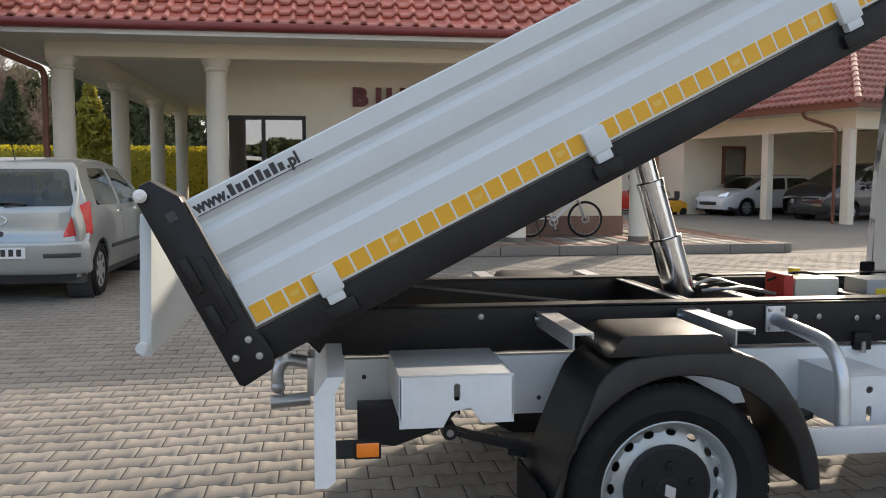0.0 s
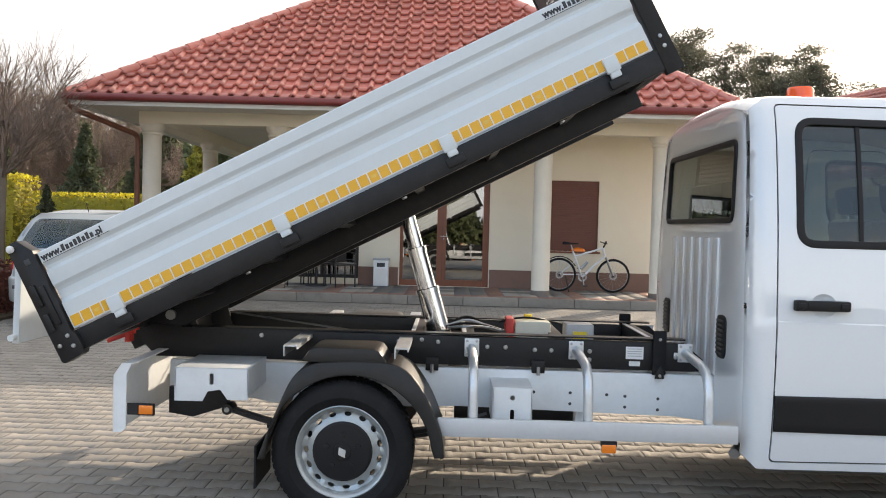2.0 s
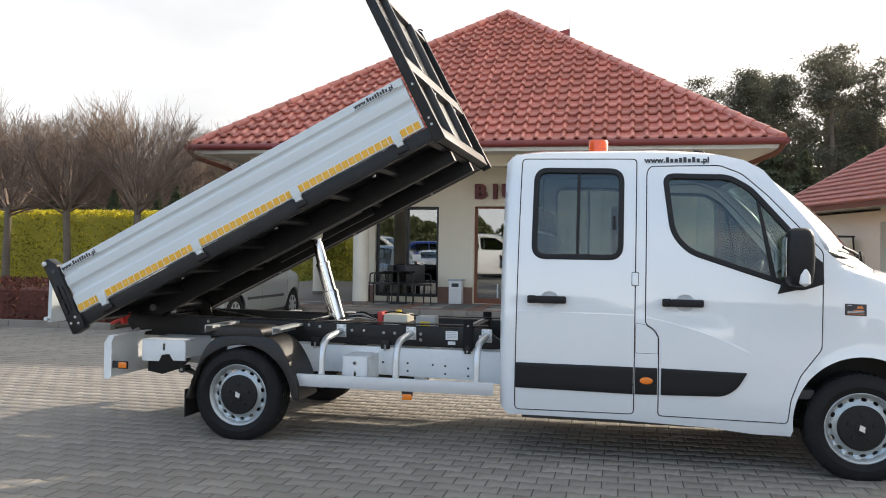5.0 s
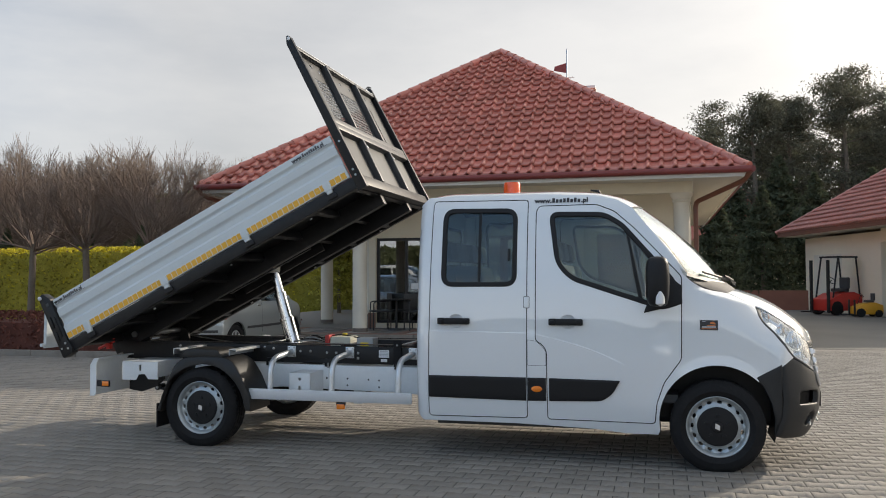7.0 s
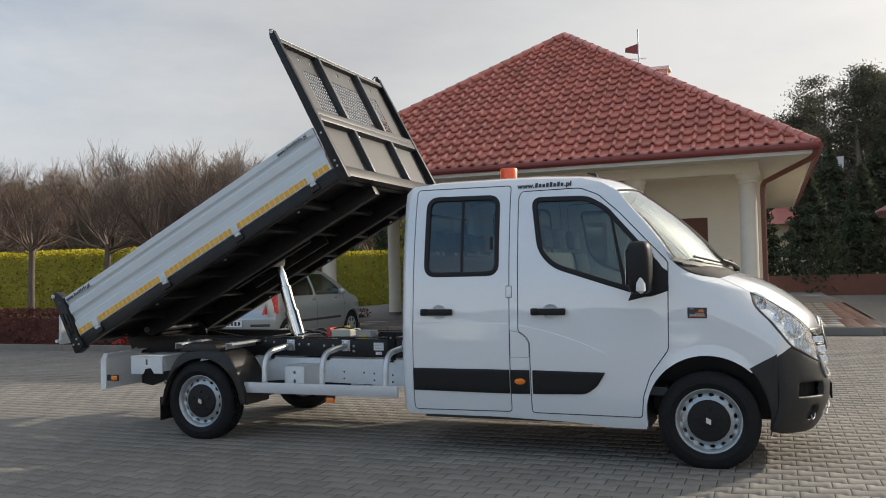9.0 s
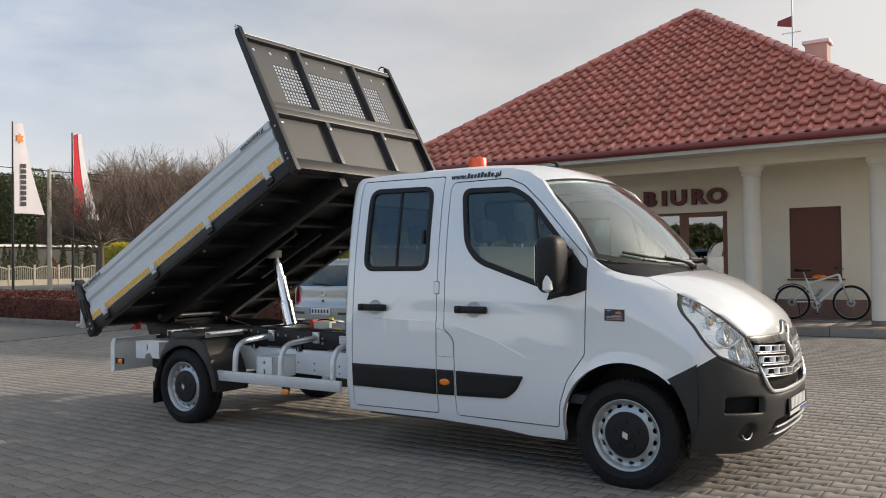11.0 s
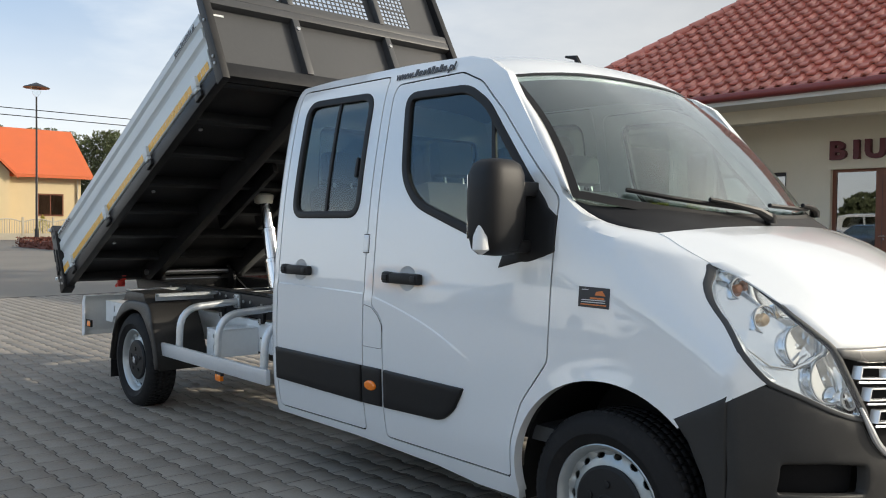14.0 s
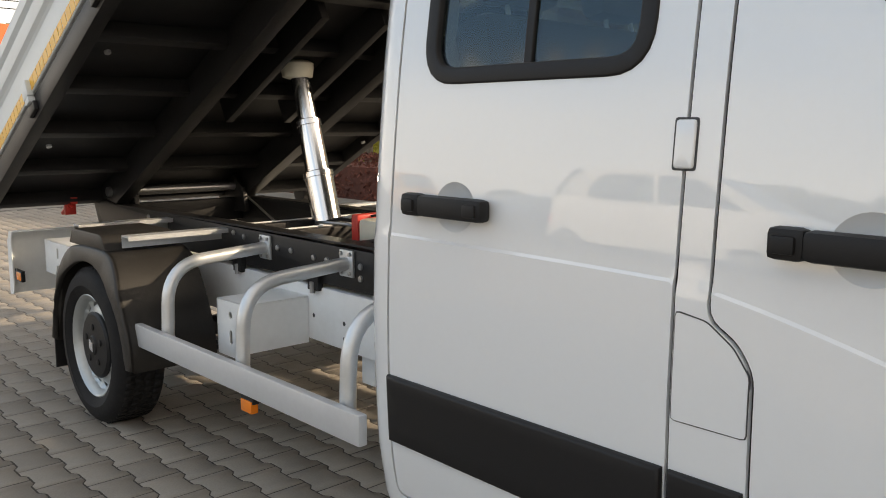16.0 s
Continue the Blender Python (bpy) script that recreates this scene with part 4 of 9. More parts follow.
ARCH = [(WB + 0.425 * math.cos(a), 0.375 + 0.425 * math.sin(a)) for a in [radians(v) for v in range(-14, 196, 6)]]
arch_pts = [p for p in reversed(ARCH) if p[1] > 0.27]
k_end = [i for i, p in enumerate(arch_pts) if p[0] > WB + 0.27]
arch_side = arch_pts[:k_end[0] + 1]
SHELL = [(1.975, 0.36), (2.03, 0.305), (2.8, 0.305), (3.4, 0.285), (3.66, 0.258), (3.90, 0.258)] + arch_side + [(4.895, 0.862), (4.85, 0.92), (4.787, 1.0), (4.722, 1.07), (4.683, 1.115), (4.662, 1.16), (4.645, 1.234)] + [(x_, lerp_table(ZT_X, x_) - 0.002) for x_ in (4.60, 4.56, 4.52, 4.47, 4.43, 4.38, 4.33, 4.29, 4.25, 4.215, 4.18, 4.15, 4.12, 4.095)] + [(4.06, 1.56), (3.90, 1.785), (3.72, 2.015), (3.60, 2.085), (3.45, 2.125), (3.0, 2.15), (2.3, 2.155), (2.05, 2.14), (1.985, 2.08), (1.968, 1.2)]
REAR_DOOR = round_poly([(2.10, 2.105), (2.893, 2.098), (2.893, 0.352), (2.085, 0.345)], 0.03, 3)
FRONT_DOOR = round_poly([(2.985, 2.045), (3.44, 2.048), (3.58, 1.99), (3.74, 1.845), (4.085, 1.47), (4.075, 0.84), (4.02, 0.765), (3.945, 0.66), (3.89, 0.5), (3.875, 0.345), (3.055, 0.35), (3.052, 0.885), (3.02, 0.935), (2.964, 0.968), (2.962, 2.0)], 0.025, 3)
FLAP = round_poly([(2.901, 0.972), (2.962, 0.962), (3.014, 0.925), (3.045, 0.882), (3.045, 0.772), (2.901, 0.772)], 0.008, 2)
WIN_R = round_poly([(2.20, 2.03), (2.80, 2.02), (2.80, 1.405), (2.195, 1.405)], 0.09, 6)
WIN_F = round_poly([(3.075, 1.985), (3.50, 1.975), (3.64, 1.89), (4.03, 1.44), (4.08, 1.27), (3.94, 1.225), (3.60, 1.335), (3.24, 1.455), (3.13, 1.58)], [0.07, 0.06, 0.05, 0.04, 0.04, 0.04, 0.06, 0.10, 0.08], 5)
STRIP_R = [(2.09, 0.675), (2.09, 0.50), (2.886, 0.492), (2.886, 0.675)]
STRIP_F = round_poly([(3.07, 0.675), (3.62, 0.668), (3.56, 0.565), (3.48, 0.505), (3.07, 0.495)], [0.005, 0.01, 0.03, 0.05, 0.005], 4)
STRIP_M = [(2.900, 0.675), (2.900, 0.492), (3.045, 0.495), (3.045, 0.675)]

wp, bp_, gp = M["white_paint"], M["black_plastic"], M["grey_plastic"]
cab = part("cab", bmesh.new(), wp, truck, "glossy white double cab")


CUP_R = 0.064


def door_map(sgn, x0):
    """The door skin with the round grip recess pressed into it."""
    def at(u, v, d):
        r = math.hypot((u - x0 - 0.150) / CUP_R, (v - 1.116) / (CUP_R * 0.9))
        dent = 0.020 * (1 - r ** 2.4) if r < 1 else 0.0
        return Vector((u, sgn * (half_width(u, v) - dent - d), v))
    return at


def strip_map(sgn, th):
    return lambda u, v, d: Vector((u, sgn * (half_width(u, v) + th - d), v))


for sgn in (-1, 1):
    part("side_shell", sheet(SHELL, [inset(REAR_DOOR, -0.0045), inset(FRONT_DOOR, -0.0045)], side_map(sgn), 0.045, 0.03, 0.0, fine=[(x_, lerp_table(ZT_X, x_) - dz) for x_ in np.arange(3.98, 4.93, 0.016) for dz in (0.008, 0.02, 0.035, 0.05, 0.07, 0.09, 0.115, 0.14, 0.17, 0.20, 0.24, 0.28, 0.33)]), wp, cab, smooth=40)
    # dark rubber behind the shut lines
    for outl in (REAR_DOOR, FRONT_DOOR):
        ring = sheet(inset(outl, -0.012), [inset(outl, 0.03)], lambda u, v, d, s=sgn: Vector((u, s * (half_width(u, v) - 0.010 - d), v)), 0.012, 0.06, 0.0)
        part("door_seal", ring, bp_, cab, "black rubber door seal")
    for nm, outl, win in (("rear_door", REAR_DOOR, WIN_R), ("front_door", FRONT_DOOR, WIN_F)):
        x0 = 2.165 if nm == "rear_door" else 3.07
        fine = [(x_, crease_z(x_) + dz) for x_ in np.arange(2.09, 3.70, 0.008) for dz in (0.010, 0.004, -0.002, -0.010)]
        fine += [(x0 + 0.150 + q * CUP_R * math.cos(a), 1.116 + q * CUP_R * 0.9 * math.sin(a)) for q in (0.3, 0.6, 0.82, 0.94, 1.0, 1.04) for a in [2 * math.pi * i / 30 for i in range(30)]]
        dpart = part(nm, sheet(inset(outl, 0.003), [win], door_map(sgn, x0), 0.045, 0.020, 0.0, fine=fine), wp, cab, "white door with black strip", smooth=28)
        part("window_seal", sheet(inset(win, -0.012), [inset(win, 0.026)], side_map(sgn, 0.005), 0.03, 0.03, 0.004), bp_, dpart, "black rubber window seal", smooth=50)
        part("pane", sheet(inset(win, 0.022), [], side_map(sgn, -0.010), 0.004, 0.05, 0.0), M["cab_glass"], dpart, "tinted cab window", smooth=True)
        if nm == "rear_door":
            part("divider", sheet([(2.490, 1.425), (2.512, 1.425), (2.512, 2.01), (2.490, 2.01)], [], side_map(sgn, -0.003), 0.012, 0.05, 0.002), bp_, dpart)
            part("catch", sheet(round_poly([(2.735, 1.60), (2.755, 1.60), (2.755, 1.70), (2.735, 1.70)], 0.008, 2), [], side_map(sgn, 0.004), 0.012, 0.05, 0.002), bp_, dpart)
        else:
            part("quarter_bar", sheet([(3.66, 1.875), (3.685, 1.845), (3.80, 1.275), (3.765, 1.285)], [], side_map(sgn, -0.002), 0.014, 0.05, 0.003), bp_, dpart)
            part("mirror_sail", sheet([(3.885, 1.615), (4.035, 1.44), (4.085, 1.40), (4.088, 1.265), (4.07, 1.255), (3.80, 1.19), (3.83, 1.27), (3.92, 1.30)], [], side_map(sgn, 0.006), 0.02, 0.04, 0.004), bp_, dpart, "black mirror mounting panel", smooth=40)
        # pull handle across the round grip recess
        hb = bmesh.new()
        ww = half_width(x0 + 0.13, 1.115)
        box(hb, x0, -0.019, 1.089, x0 + 0.062, 0.017, 1.143, 0.012, Matrix.Translation((0, sgn * (ww + 0.018), 0)))
        box(hb, x0 + 0.058, -0.018, 1.090, x0 + 0.268, 0.018, 1.141, 0.013, Matrix.Translation((0, sgn * (ww + 0.021), 0)))
        box(hb, x0 + 0.01, -0.03, 1.10, x0 + 0.05, 0.0, 1.13, 0.006, Matrix.Translation((0, sgn * (ww + 0.015) - (0.0 if sgn < 0 else -0.015), 0)))
        box(hb, x0 + 0.215, -0.03, 1.10, x0 + 0.255, 0.0, 1.13, 0.006, Matrix.Translation((0, sgn * (ww + 0.015) - (0.0 if sgn < 0 else -0.015), 0)))
        part("handle", hb, bp_, dpart, "black plastic pull handle", smooth=40)
        part("rub_strip", sheet(STRIP_R if nm == "rear_door" else STRIP_F, [], strip_map(sgn, 0.016), 0.020, 0.05, 0.007), bp_, dpart, "matt black rubbing strip", smooth=50)
    part("rub_strip", sheet(STRIP_M, [], strip_map(sgn, 0.014), 0.018, 0.05, 0.006), bp_, cab, "matt black rubbing strip", smooth=50)
    part("flap_gap", sheet(inset(FLAP, -0.0025), [], side_map(sgn, 0.0008), 0.003, 0.03, 0.0), M["trim_dark"], cab)
    part("fuel_flap", sheet(FLAP, [], side_map(sgn, 0.0022), 0.006, 0.02, 0.0), wp, cab, "small white flap", smooth=50)
    ind = [(2.974 + 0.043 * math.cos(a), 0.588 + 0.024 * math.sin(a)) for a in [2 * math.pi * i / 24 for i in range(24)]]
    part("side_indicator", sheet(ind, [], strip_map(sgn, 0.026), 0.016, 0.03, 0.006), M["amber"], cab, "oval amber side indicator", smooth=50)
    part("hinge_cover", sheet(round_poly([(2.872, 1.226), (2.912, 1.226), (2.912, 1.312), (2.872, 1.312)], 0.006, 2), [], side_map(sgn, 0.006), 0.008, 0.03, 0.003), wp, cab, "small white hinge cover", smooth=50)
    part("hinge_gap", sheet(round_poly([(2.868, 1.222), (2.916, 1.222), (2.916, 1.316), (2.868, 1.316)], 0.006, 2), [], side_map(sgn, 0.0012), 0.003, 0.03, 0.0), M["trim_dark"], cab)
    # inner arch liner
    lin = bmesh.new()
    a_in = [(WB + 0.43 * math.cos(a), 0.375 + 0.43 * math.sin(a)) for a in [radians(v) for v in range(-20, 202, 8)]]
    for (xa, za), (xb, zb) in zip(a_in, a_in[1:]):
        q = [lin.verts.new((xa, sgn * 0.905, za)), lin.verts.new((xb, sgn * 0.905, zb)), lin.verts.new((xb, sgn * 0.45, zb)), lin.verts.new((xa, sgn * 0.45, za))]
        lin.faces.new(q)
    bmesh.ops.remove_doubles(lin, verts=lin.verts, dist=1e-4)
    part("arch_liner", lin, bp_, cab, "black wheel-arch liner", smooth=40)
    # dark bar added below the doors, its colour standing in for sill shade
    part("sill_panel", boxbm(2.12, sgn * 0.78 - 0.03, 0.262, 3.9, sgn * 0.78 + 0.03, 0.33), M["trim_dark"], cab)
    # mirror
    mir = part("door_mirror", bmesh.new(), bp_, cab, "large black two-part door mirror")
    hs = bmesh.new()
    yo = sgn * 1.085
    prof = [(0.15, 1.244), (0.62, 1.250), (0.84, 1.272), (0.95, 1.33), (1.0, 1.42), (0.99, 1.50), (0.93, 1.565), (0.80, 1.60), (0.55, 1.617), (0.15, 1.622)]
    loops = []
    for k_, z_ in prof:
        ring = []
        for i in range(32):
            a = 2 * math.pi * i / 32
            ca, sa = math.cos(a), math.sin(a)
            ring.append(hs.verts.new((0.012 + 0.088 * k_ * math.copysign(abs(ca) ** 0.7, ca), 0.116 * k_ * math.copysign(abs(sa) ** 0.62, sa), z_)))
        loops.append(ring)
    for l0, l1 in zip(loops, loops[1:]):
        for i in range(32):
            hs.faces.new((l0[i], l0[(i + 1) % 32], l1[(i + 1) % 32], l1[i]))
    hs.faces.new(list(reversed(loops[0])))
    hs.faces.new(loops[-1])
    hs.transform(Matrix.Translation((3.895, yo, 0)))
    part("mirror_shell", hs, bp_, mir, smooth=40)
    arm = bmesh.new()
    box(arm, 3.87, min(sgn * 0.89, yo), 1.475, 3.985, max(sgn * 0.89, yo), 1.535, 0.015)
    part("mirror_arm", arm, bp_, mir, "black upper mirror arm", smooth=40)
    part("mirror_arm", boxbm(3.87, min(sgn * 0.89, yo), 1.255, 3.975, max(sgn * 0.89, yo), 1.305, 0.015), bp_, mir, "black lower mirror arm", smooth=40)
    part("mirror_face", boxbm(3.8165, yo - 0.072, 1.31, 3.820, yo + 0.072, 1.56, 0.001), M["chrome"], mir, "mirror glass")
    ti = bmesh.new()
    lathe(ti, [(0.004, 1.25), (0.034, 1.27), (0.032, 1.32), (0.004, 1.385)], 14)
    ti.transform(Matrix.Translation((3.925, yo + sgn * 0.098, 0.0)))
    part("mirror_indicator", ti, M["label_white"], mir, "pale indicator lens", smooth=40)
    ti = bmesh.new()
    lathe(ti, [(0.002, 1.268), (0.024, 1.283), (0.022, 1.31), (0.002, 1.325)], 12)
    ti.transform(Matrix.Translation((3.927, yo + sgn * 0.101, 0.0)))
    part("mirror_bulb", ti, M["amber"], mir, smooth=40)

# roof: crowned skin between the side shells
ZC_X = [(1.965, 2.14), (2.03, 2.19), (2.25, 2.215), (3.0, 2.215), (3.4, 2.195), (3.6, 2.155), (3.73, 2.10), (3.80, 2.05)]


def roof_pt(u, v):
    y = -0.772 + 1.544 * v
    xf = 3.80 - 0.155 * (abs(y) / 0.772) ** 2.5
    x = 1.98 + (xf - 1.98) * u
    xe = 1.98 + (3.80 - 1.98) * u
    z = lerp_table(ZC_X, xe) - 0.075 * (abs(y) / 0.772) ** 3.2 * (1 if u < 0.85 else 1 - 0.35 * (u - 0.85) / 0.15)
    return Vector((x, y, z))


part("roof_skin", patch(roof_pt, 44, 28, 0.02), wp, cab, smooth=60)
# windscreen, its black band, pillars
def screen_pt(u, v, off=0.0):
    s = -1 + 2 * v
    yb, yt = 0.893 * s, 0.758 * s
    a = Vector((4.50 - 0.375 * abs(s) ** 2.6, yb, 1.378 + 0.094 * abs(s) ** 3))
    b = Vector((3.785 - 0.148 * abs(s) ** 2.5, yt, 2.062 - 0.045 * abs(s) ** 3))
    p = a.lerp(b, u) + Vector((0.055, 0, 0.05)) * math.sin(math.pi * u) * 0.6
    return p + Vector((0.69, 0, 0.72)) * off


ws = part("windscreen", patch(lambda u, v: screen_pt(u, v), 14, 20, 0.006, (-0.7, 0, -0.7)), M["clear_glass"], cab, "large raked laminated windscreen", smooth=60)
ws.visible_shadow = False
bb = bmesh.new()
for (u0, u1, v0, v1) in ((0, 0.05, 0, 1), (0.975, 1, 0, 1), (0.05, 0.975, 0, 0.014), (0.05, 0.975, 0.986, 1)):
    g = [[bb.verts.new(screen_pt(u0 + (u1 - u0) * i / 8, v0 + (v1 - v0) * j / 12, 0.004)) for j in range(13)] for i in range(9)]
    for i in range(8):
        for j in range(12):
            bb.faces.new((g[i][j], g[i + 1][j], g[i + 1][j + 1], g[i][j + 1]))
part("screen_band", bb, bp_, cab, "black screen surround", smooth=40)
for sgn in (-1, 1):
    def pillar(u, v, sgn=sgn):
        t = u
        p = screen_pt(t, 0.5 + 0.5 * sgn, 0.002)
        x = 4.085 + (3.69 - 4.085) * t
        z = 1.515 + (2.035 - 1.515) * t
        q = Vector((x, sgn * (half_width(x, z) - 0.004), z))
        return p.lerp(q, v) + Vector((0.012, sgn * 0.012, 0.012)) * math.sin(math.pi * v)
    part("front_pillar", patch(pillar, 20, 6, 0.02, (-0.5, -sgn * 0.6, -0.3)), wp, cab, smooth=60)


# bonnet
BON_Y = [(4.645, 0.762), (4.721, 0.726), (4.805, 0.704), (4.898, 0.681), (4.96, 0.648), (5.006, 0.609)]
BON_Z = [(4.645, 1.2365), (4.721, 1.199), (4.805, 1.148), (4.898, 1.080), (4.96, 1.026), (5.006, 0.974)]


def bonnet_side(u):
    x = 4.43 + (5.006 - 4.43) * u
    if x < 4.645:
        z = lerp_table(ZT_X, x)
        k = max(0.0, (x - 4.60) / 0.045)
        return x, (half_width(x, z - 0.004) - 0.001) * (1 - k) + 0.762 * k, z - 0.001
    return x, lerp_table(BON_Y, x), lerp_table(BON_Z, x)


def bonnet_pt(u, v):
    s = -1 + 2 * v
    x, y, z = bonnet_side(u)
    xm = lerp_table([(0.0, 4.53), (0.5, 4.80), (0.85, 5.03), (0.95, 5.08), (1.0, 5.097)], u)
    zm = lerp_table([(4.53, 1.372), (4.7, 1.315), (4.85, 1.235), (4.97, 1.145), (5.05, 1.065), (5.085, 1.010), (5.097, 0.966)], xm)
    k = abs(s) ** 2.6
    ridge = 0.008 * math.exp(-((abs(s) - 0.74) / 0.09) ** 2) * math.sin(math.pi * min(1, u * 1.05)) ** 0.5 if 0 < u < 0.95 else 0.0
    return Vector((xm + (x - xm) * k, y * s, zm + (z - zm) * k + ridge))


part("bonnet", patch(bonnet_pt, 26, 32, 0.006), wp, cab, "white bonnet with raised edges", smooth=60)
# scuttle: black plastic below the windscreen, wipers
def scuttle(u, v):
    s = -1 + 2 * v
    a = screen_pt(0.03, v, 0.006)
    b = bonnet_pt(0.02, v) + Vector((0.0, 0, -0.008))
    p = a.lerp(b, u)
    # the ends follow the wings down and round
    e = abs(s) ** 8
    p.z += e * (min(p.z, lerp_table(ZT_X, p.x) - 0.004) - p.z)
    return p


part("scuttle_panel", patch(scuttle, 10, 40, 0.01), bp_, cab, "black plastic scuttle", smooth=60)
for vp, va, vb in ((0.44, 0.09, 0.43), (0.86, 0.50, 0.84)):
    wip = part("wiper", bmesh.new(), bp_, cab, "black windscreen wiper")
    pts = [screen_pt(0.085 - 0.03 * t, va + (vb - va) * t, 0.022) for t in (0, 0.25, 0.5, 0.75, 1)]
    part("wiper_blade", pipe(bmesh.new(), pts, 0.010, 6), bp_, wip)
    m_ = pts[2] + Vector((0.014, 0, 0.016))
    e_ = screen_pt(0.0, vp, 0.035)
    part("wiper_arm", pipe(bmesh.new(), [e_, e_.lerp(m_, 0.25) + Vector((0.01, 0, 0.012)), e_.lerp(m_, 0.7) + Vector((0.006, 0, 0.008)), m_], [0.022, 0.016, 0.011, 0.009], 8), bp_, wip, smooth=40)
    part("wiper_pivot", lathe(bmesh.new(), [(0.024, -0.02), (0.024, 0.012), (0.016, 0.02), (0.001, 0.022)], 12, Matrix.Translation(e_)), bp_, wip, smooth=40)

# front end: lamps, grille, bumper, all on the curved nose
def nose_map(off=0.0):
    return lambda u, v, d: Vector((nose(u, v) + off - d, u, v))


BUMP = [(-0.912, 0.28), (-0.84, 0.255), (-0.60, 0.235), (0.60, 0.235), (0.84, 0.255), (0.912, 0.28), (0.912, 0.812), (0.88, 0.838), (0.835, 0.856), (0.75, 0.812), (0.66, 0.765), (0.55, 0.728), (0.515, 0.66), (0.47, 0.612), (0.34, 0.588), (0, 0.582), (-0.34, 0.588), (-0.47, 0.612), (-0.515, 0.66), (-0.55, 0.728), (-0.66, 0.765), (-0.75, 0.812), (-0.835, 0.856), (-0.88, 0.838), (-0.912, 0.812)]


def bump_pt(u, v, d):
    k = 0.018 if 0.42 < v < 0.56 else 0.018 * max(0, 1 - min(abs(v - 0.42), abs(v - 0.56)) / 0.07)
    x = nose(u, v) + k * max(0, 1 - abs(u) * 0.6) - d
    return Vector((x, u, v))


slot_mid = round_poly([(-0.42, 0.33), (0.42, 0.33), (0.40, 0.42), (-0.40, 0.42)], 0.02, 3)
slots = [slot_mid]
for s in (-1, 1):
    slots.append(round_poly([(s * 0.55, 0.492), (s * 0.82, 0.508), (s * 0.81, 0.602), (s * 0.68, 0.600), (s * 0.55, 0.585)], 0.015, 3))
    slots.append([(s * 0.665 + 0.062 * math.cos(a), 0.385 + 0.052 * math.sin(a)) for a in [2 * math.pi * i / 24 for i in range(24)]])
bumper = part("front_bumper", sheet(BUMP, slots, bump_pt, 0.035, 0.035, 0.010), gp, cab, "dark grey textured plastic front bumper", smooth=50)
for s in (-1, 1):
    # bumper flank back to the arch
    fl = [(4.735, 0.285), (4.797, 0.28), (4.797, 0.815), (4.61, 0.712), (4.665, 0.64), (4.72, 0.52), (4.745, 0.40)]
    part("bumper_flank", sheet(fl, [], lambda u, v, d, s=s: Vector((u, s * (half_width(u, v) + 0.004 - d), v)), 0.03, 0.04, 0.008), gp, bumper, smooth=50)
    part("lamp_slot", sheet(inset(slots[1 if s < 0 else 3], -0.01), [], lambda u, v, d: Vector((nose(u, v) - 0.05 - d, u, v)), 0.01, 0.06, 0.0), M["black_hole"], bumper, "black recess in the bumper")
    part("fog_recess", sheet(inset(slots[2 if s < 0 else 4], -0.01), [], lambda u, v, d: Vector((nose(u, v) - 0.03 - d, u, v)), 0.01, 0.06, 0.0), gp, bumper)
    ring = bmesh.new()
    pts = [Vector((nose(s * 0.665, 0.385) + 0.004 - 0.5 * (math.cos(a) * 0.05 * s) * 0.6, s * 0.665 + 0.06 * math.cos(a), 0.385 + 0.05 * math.sin(a))) for a in [radians(v) for v in range(200, 341, 14)]]
    part("fog_trim", pipe(ring, pts, 0.004, 6), M["bar_grey"], bumper)
part("intake_mesh", sheet(inset(slot_mid, -0.01), [], nose_map(-0.05), 0.01, 0.1, 0.0), M["black_hole"], bumper, "black lower air intake")
for z in (0.330, 0.378):
    pts = [Vector((nose(y, z) + 0.022, y, z)) for y in np.linspace(-0.40, 0.40, 13)]
    part("intake_bar", pipe(bmesh.new(), pts, 0.007, 8), M["bar_grey"], bumper, "satin silver trim bar", smooth=40)

def bend2(pts):
    return [(p.x, p.y) for p in bend([(a, b, 0) for a, b in pts], 0.06, 4)]


GRILL = [(-0.50, 0.61), (-0.30, 0.585), (0, 0.58), (0.30, 0.585), (0.50, 0.61), (0.56, 0.75), (0.585, 0.87), (0.60, 0.94), (0.30, 0.935), (0, 0.94), (-0.30, 0.935), (-0.60, 0.94), (-0.585, 0.87), (-0.56, 0.75)]
grille = part("grille", sheet(GRILL, [], nose_map(-0.035), 0.02, 0.06, 0.0), M["black_hole"], cab, "black grille with chrome bars")
# smooth dark band under the bonnet lip, dipping to the emblem
BAND = [(-0.598, 0.938), (-0.50, 0.916), (-0.30, 0.906), (-0.115, 0.900), (-0.07, 0.845), (0, 0.765), (0.07, 0.845), (0.115, 0.900), (0.30, 0.906), (0.50, 0.916), (0.598, 0.938), (0.610, 0.967), (0.43, 0.964), (0.125, 0.961), (0.090, 0.985), (0.048, 1.026), (0, 1.036), (-0.048, 1.026), (-0.090, 0.985), (-0.125, 0.961), (-0.43, 0.964), (-0.610, 0.967)]


def band_pt(u, v, d):
    bulge = 0.018 * max(0.0, 1 - (abs(u) / 0.16) ** 2)
    return Vector((nose(u, min(v, 0.985)) + 0.007 + bulge - d - max(0, v - 0.985) * 0.35, u, v))


part("emblem_band", sheet(BAND, [], band_pt, 0.03, 0.03, 0.006), M["band_grey"], grille, "satin dark grey band under the bonnet edge", smooth=50)
emb = [(0, 0.782), (0.074, 0.897), (0, 1.012), (-0.074, 0.897)]
part("emblem", sheet(emb, [inset(emb, 0.024)], lambda u, v, d: band_pt(u, v, d) + Vector((0.016 - abs(u) * 0.22, 0, 0)), 0.024, 0.02, 0.003), M["chrome"], grille, "plain chrome diamond emblem", smooth=40)
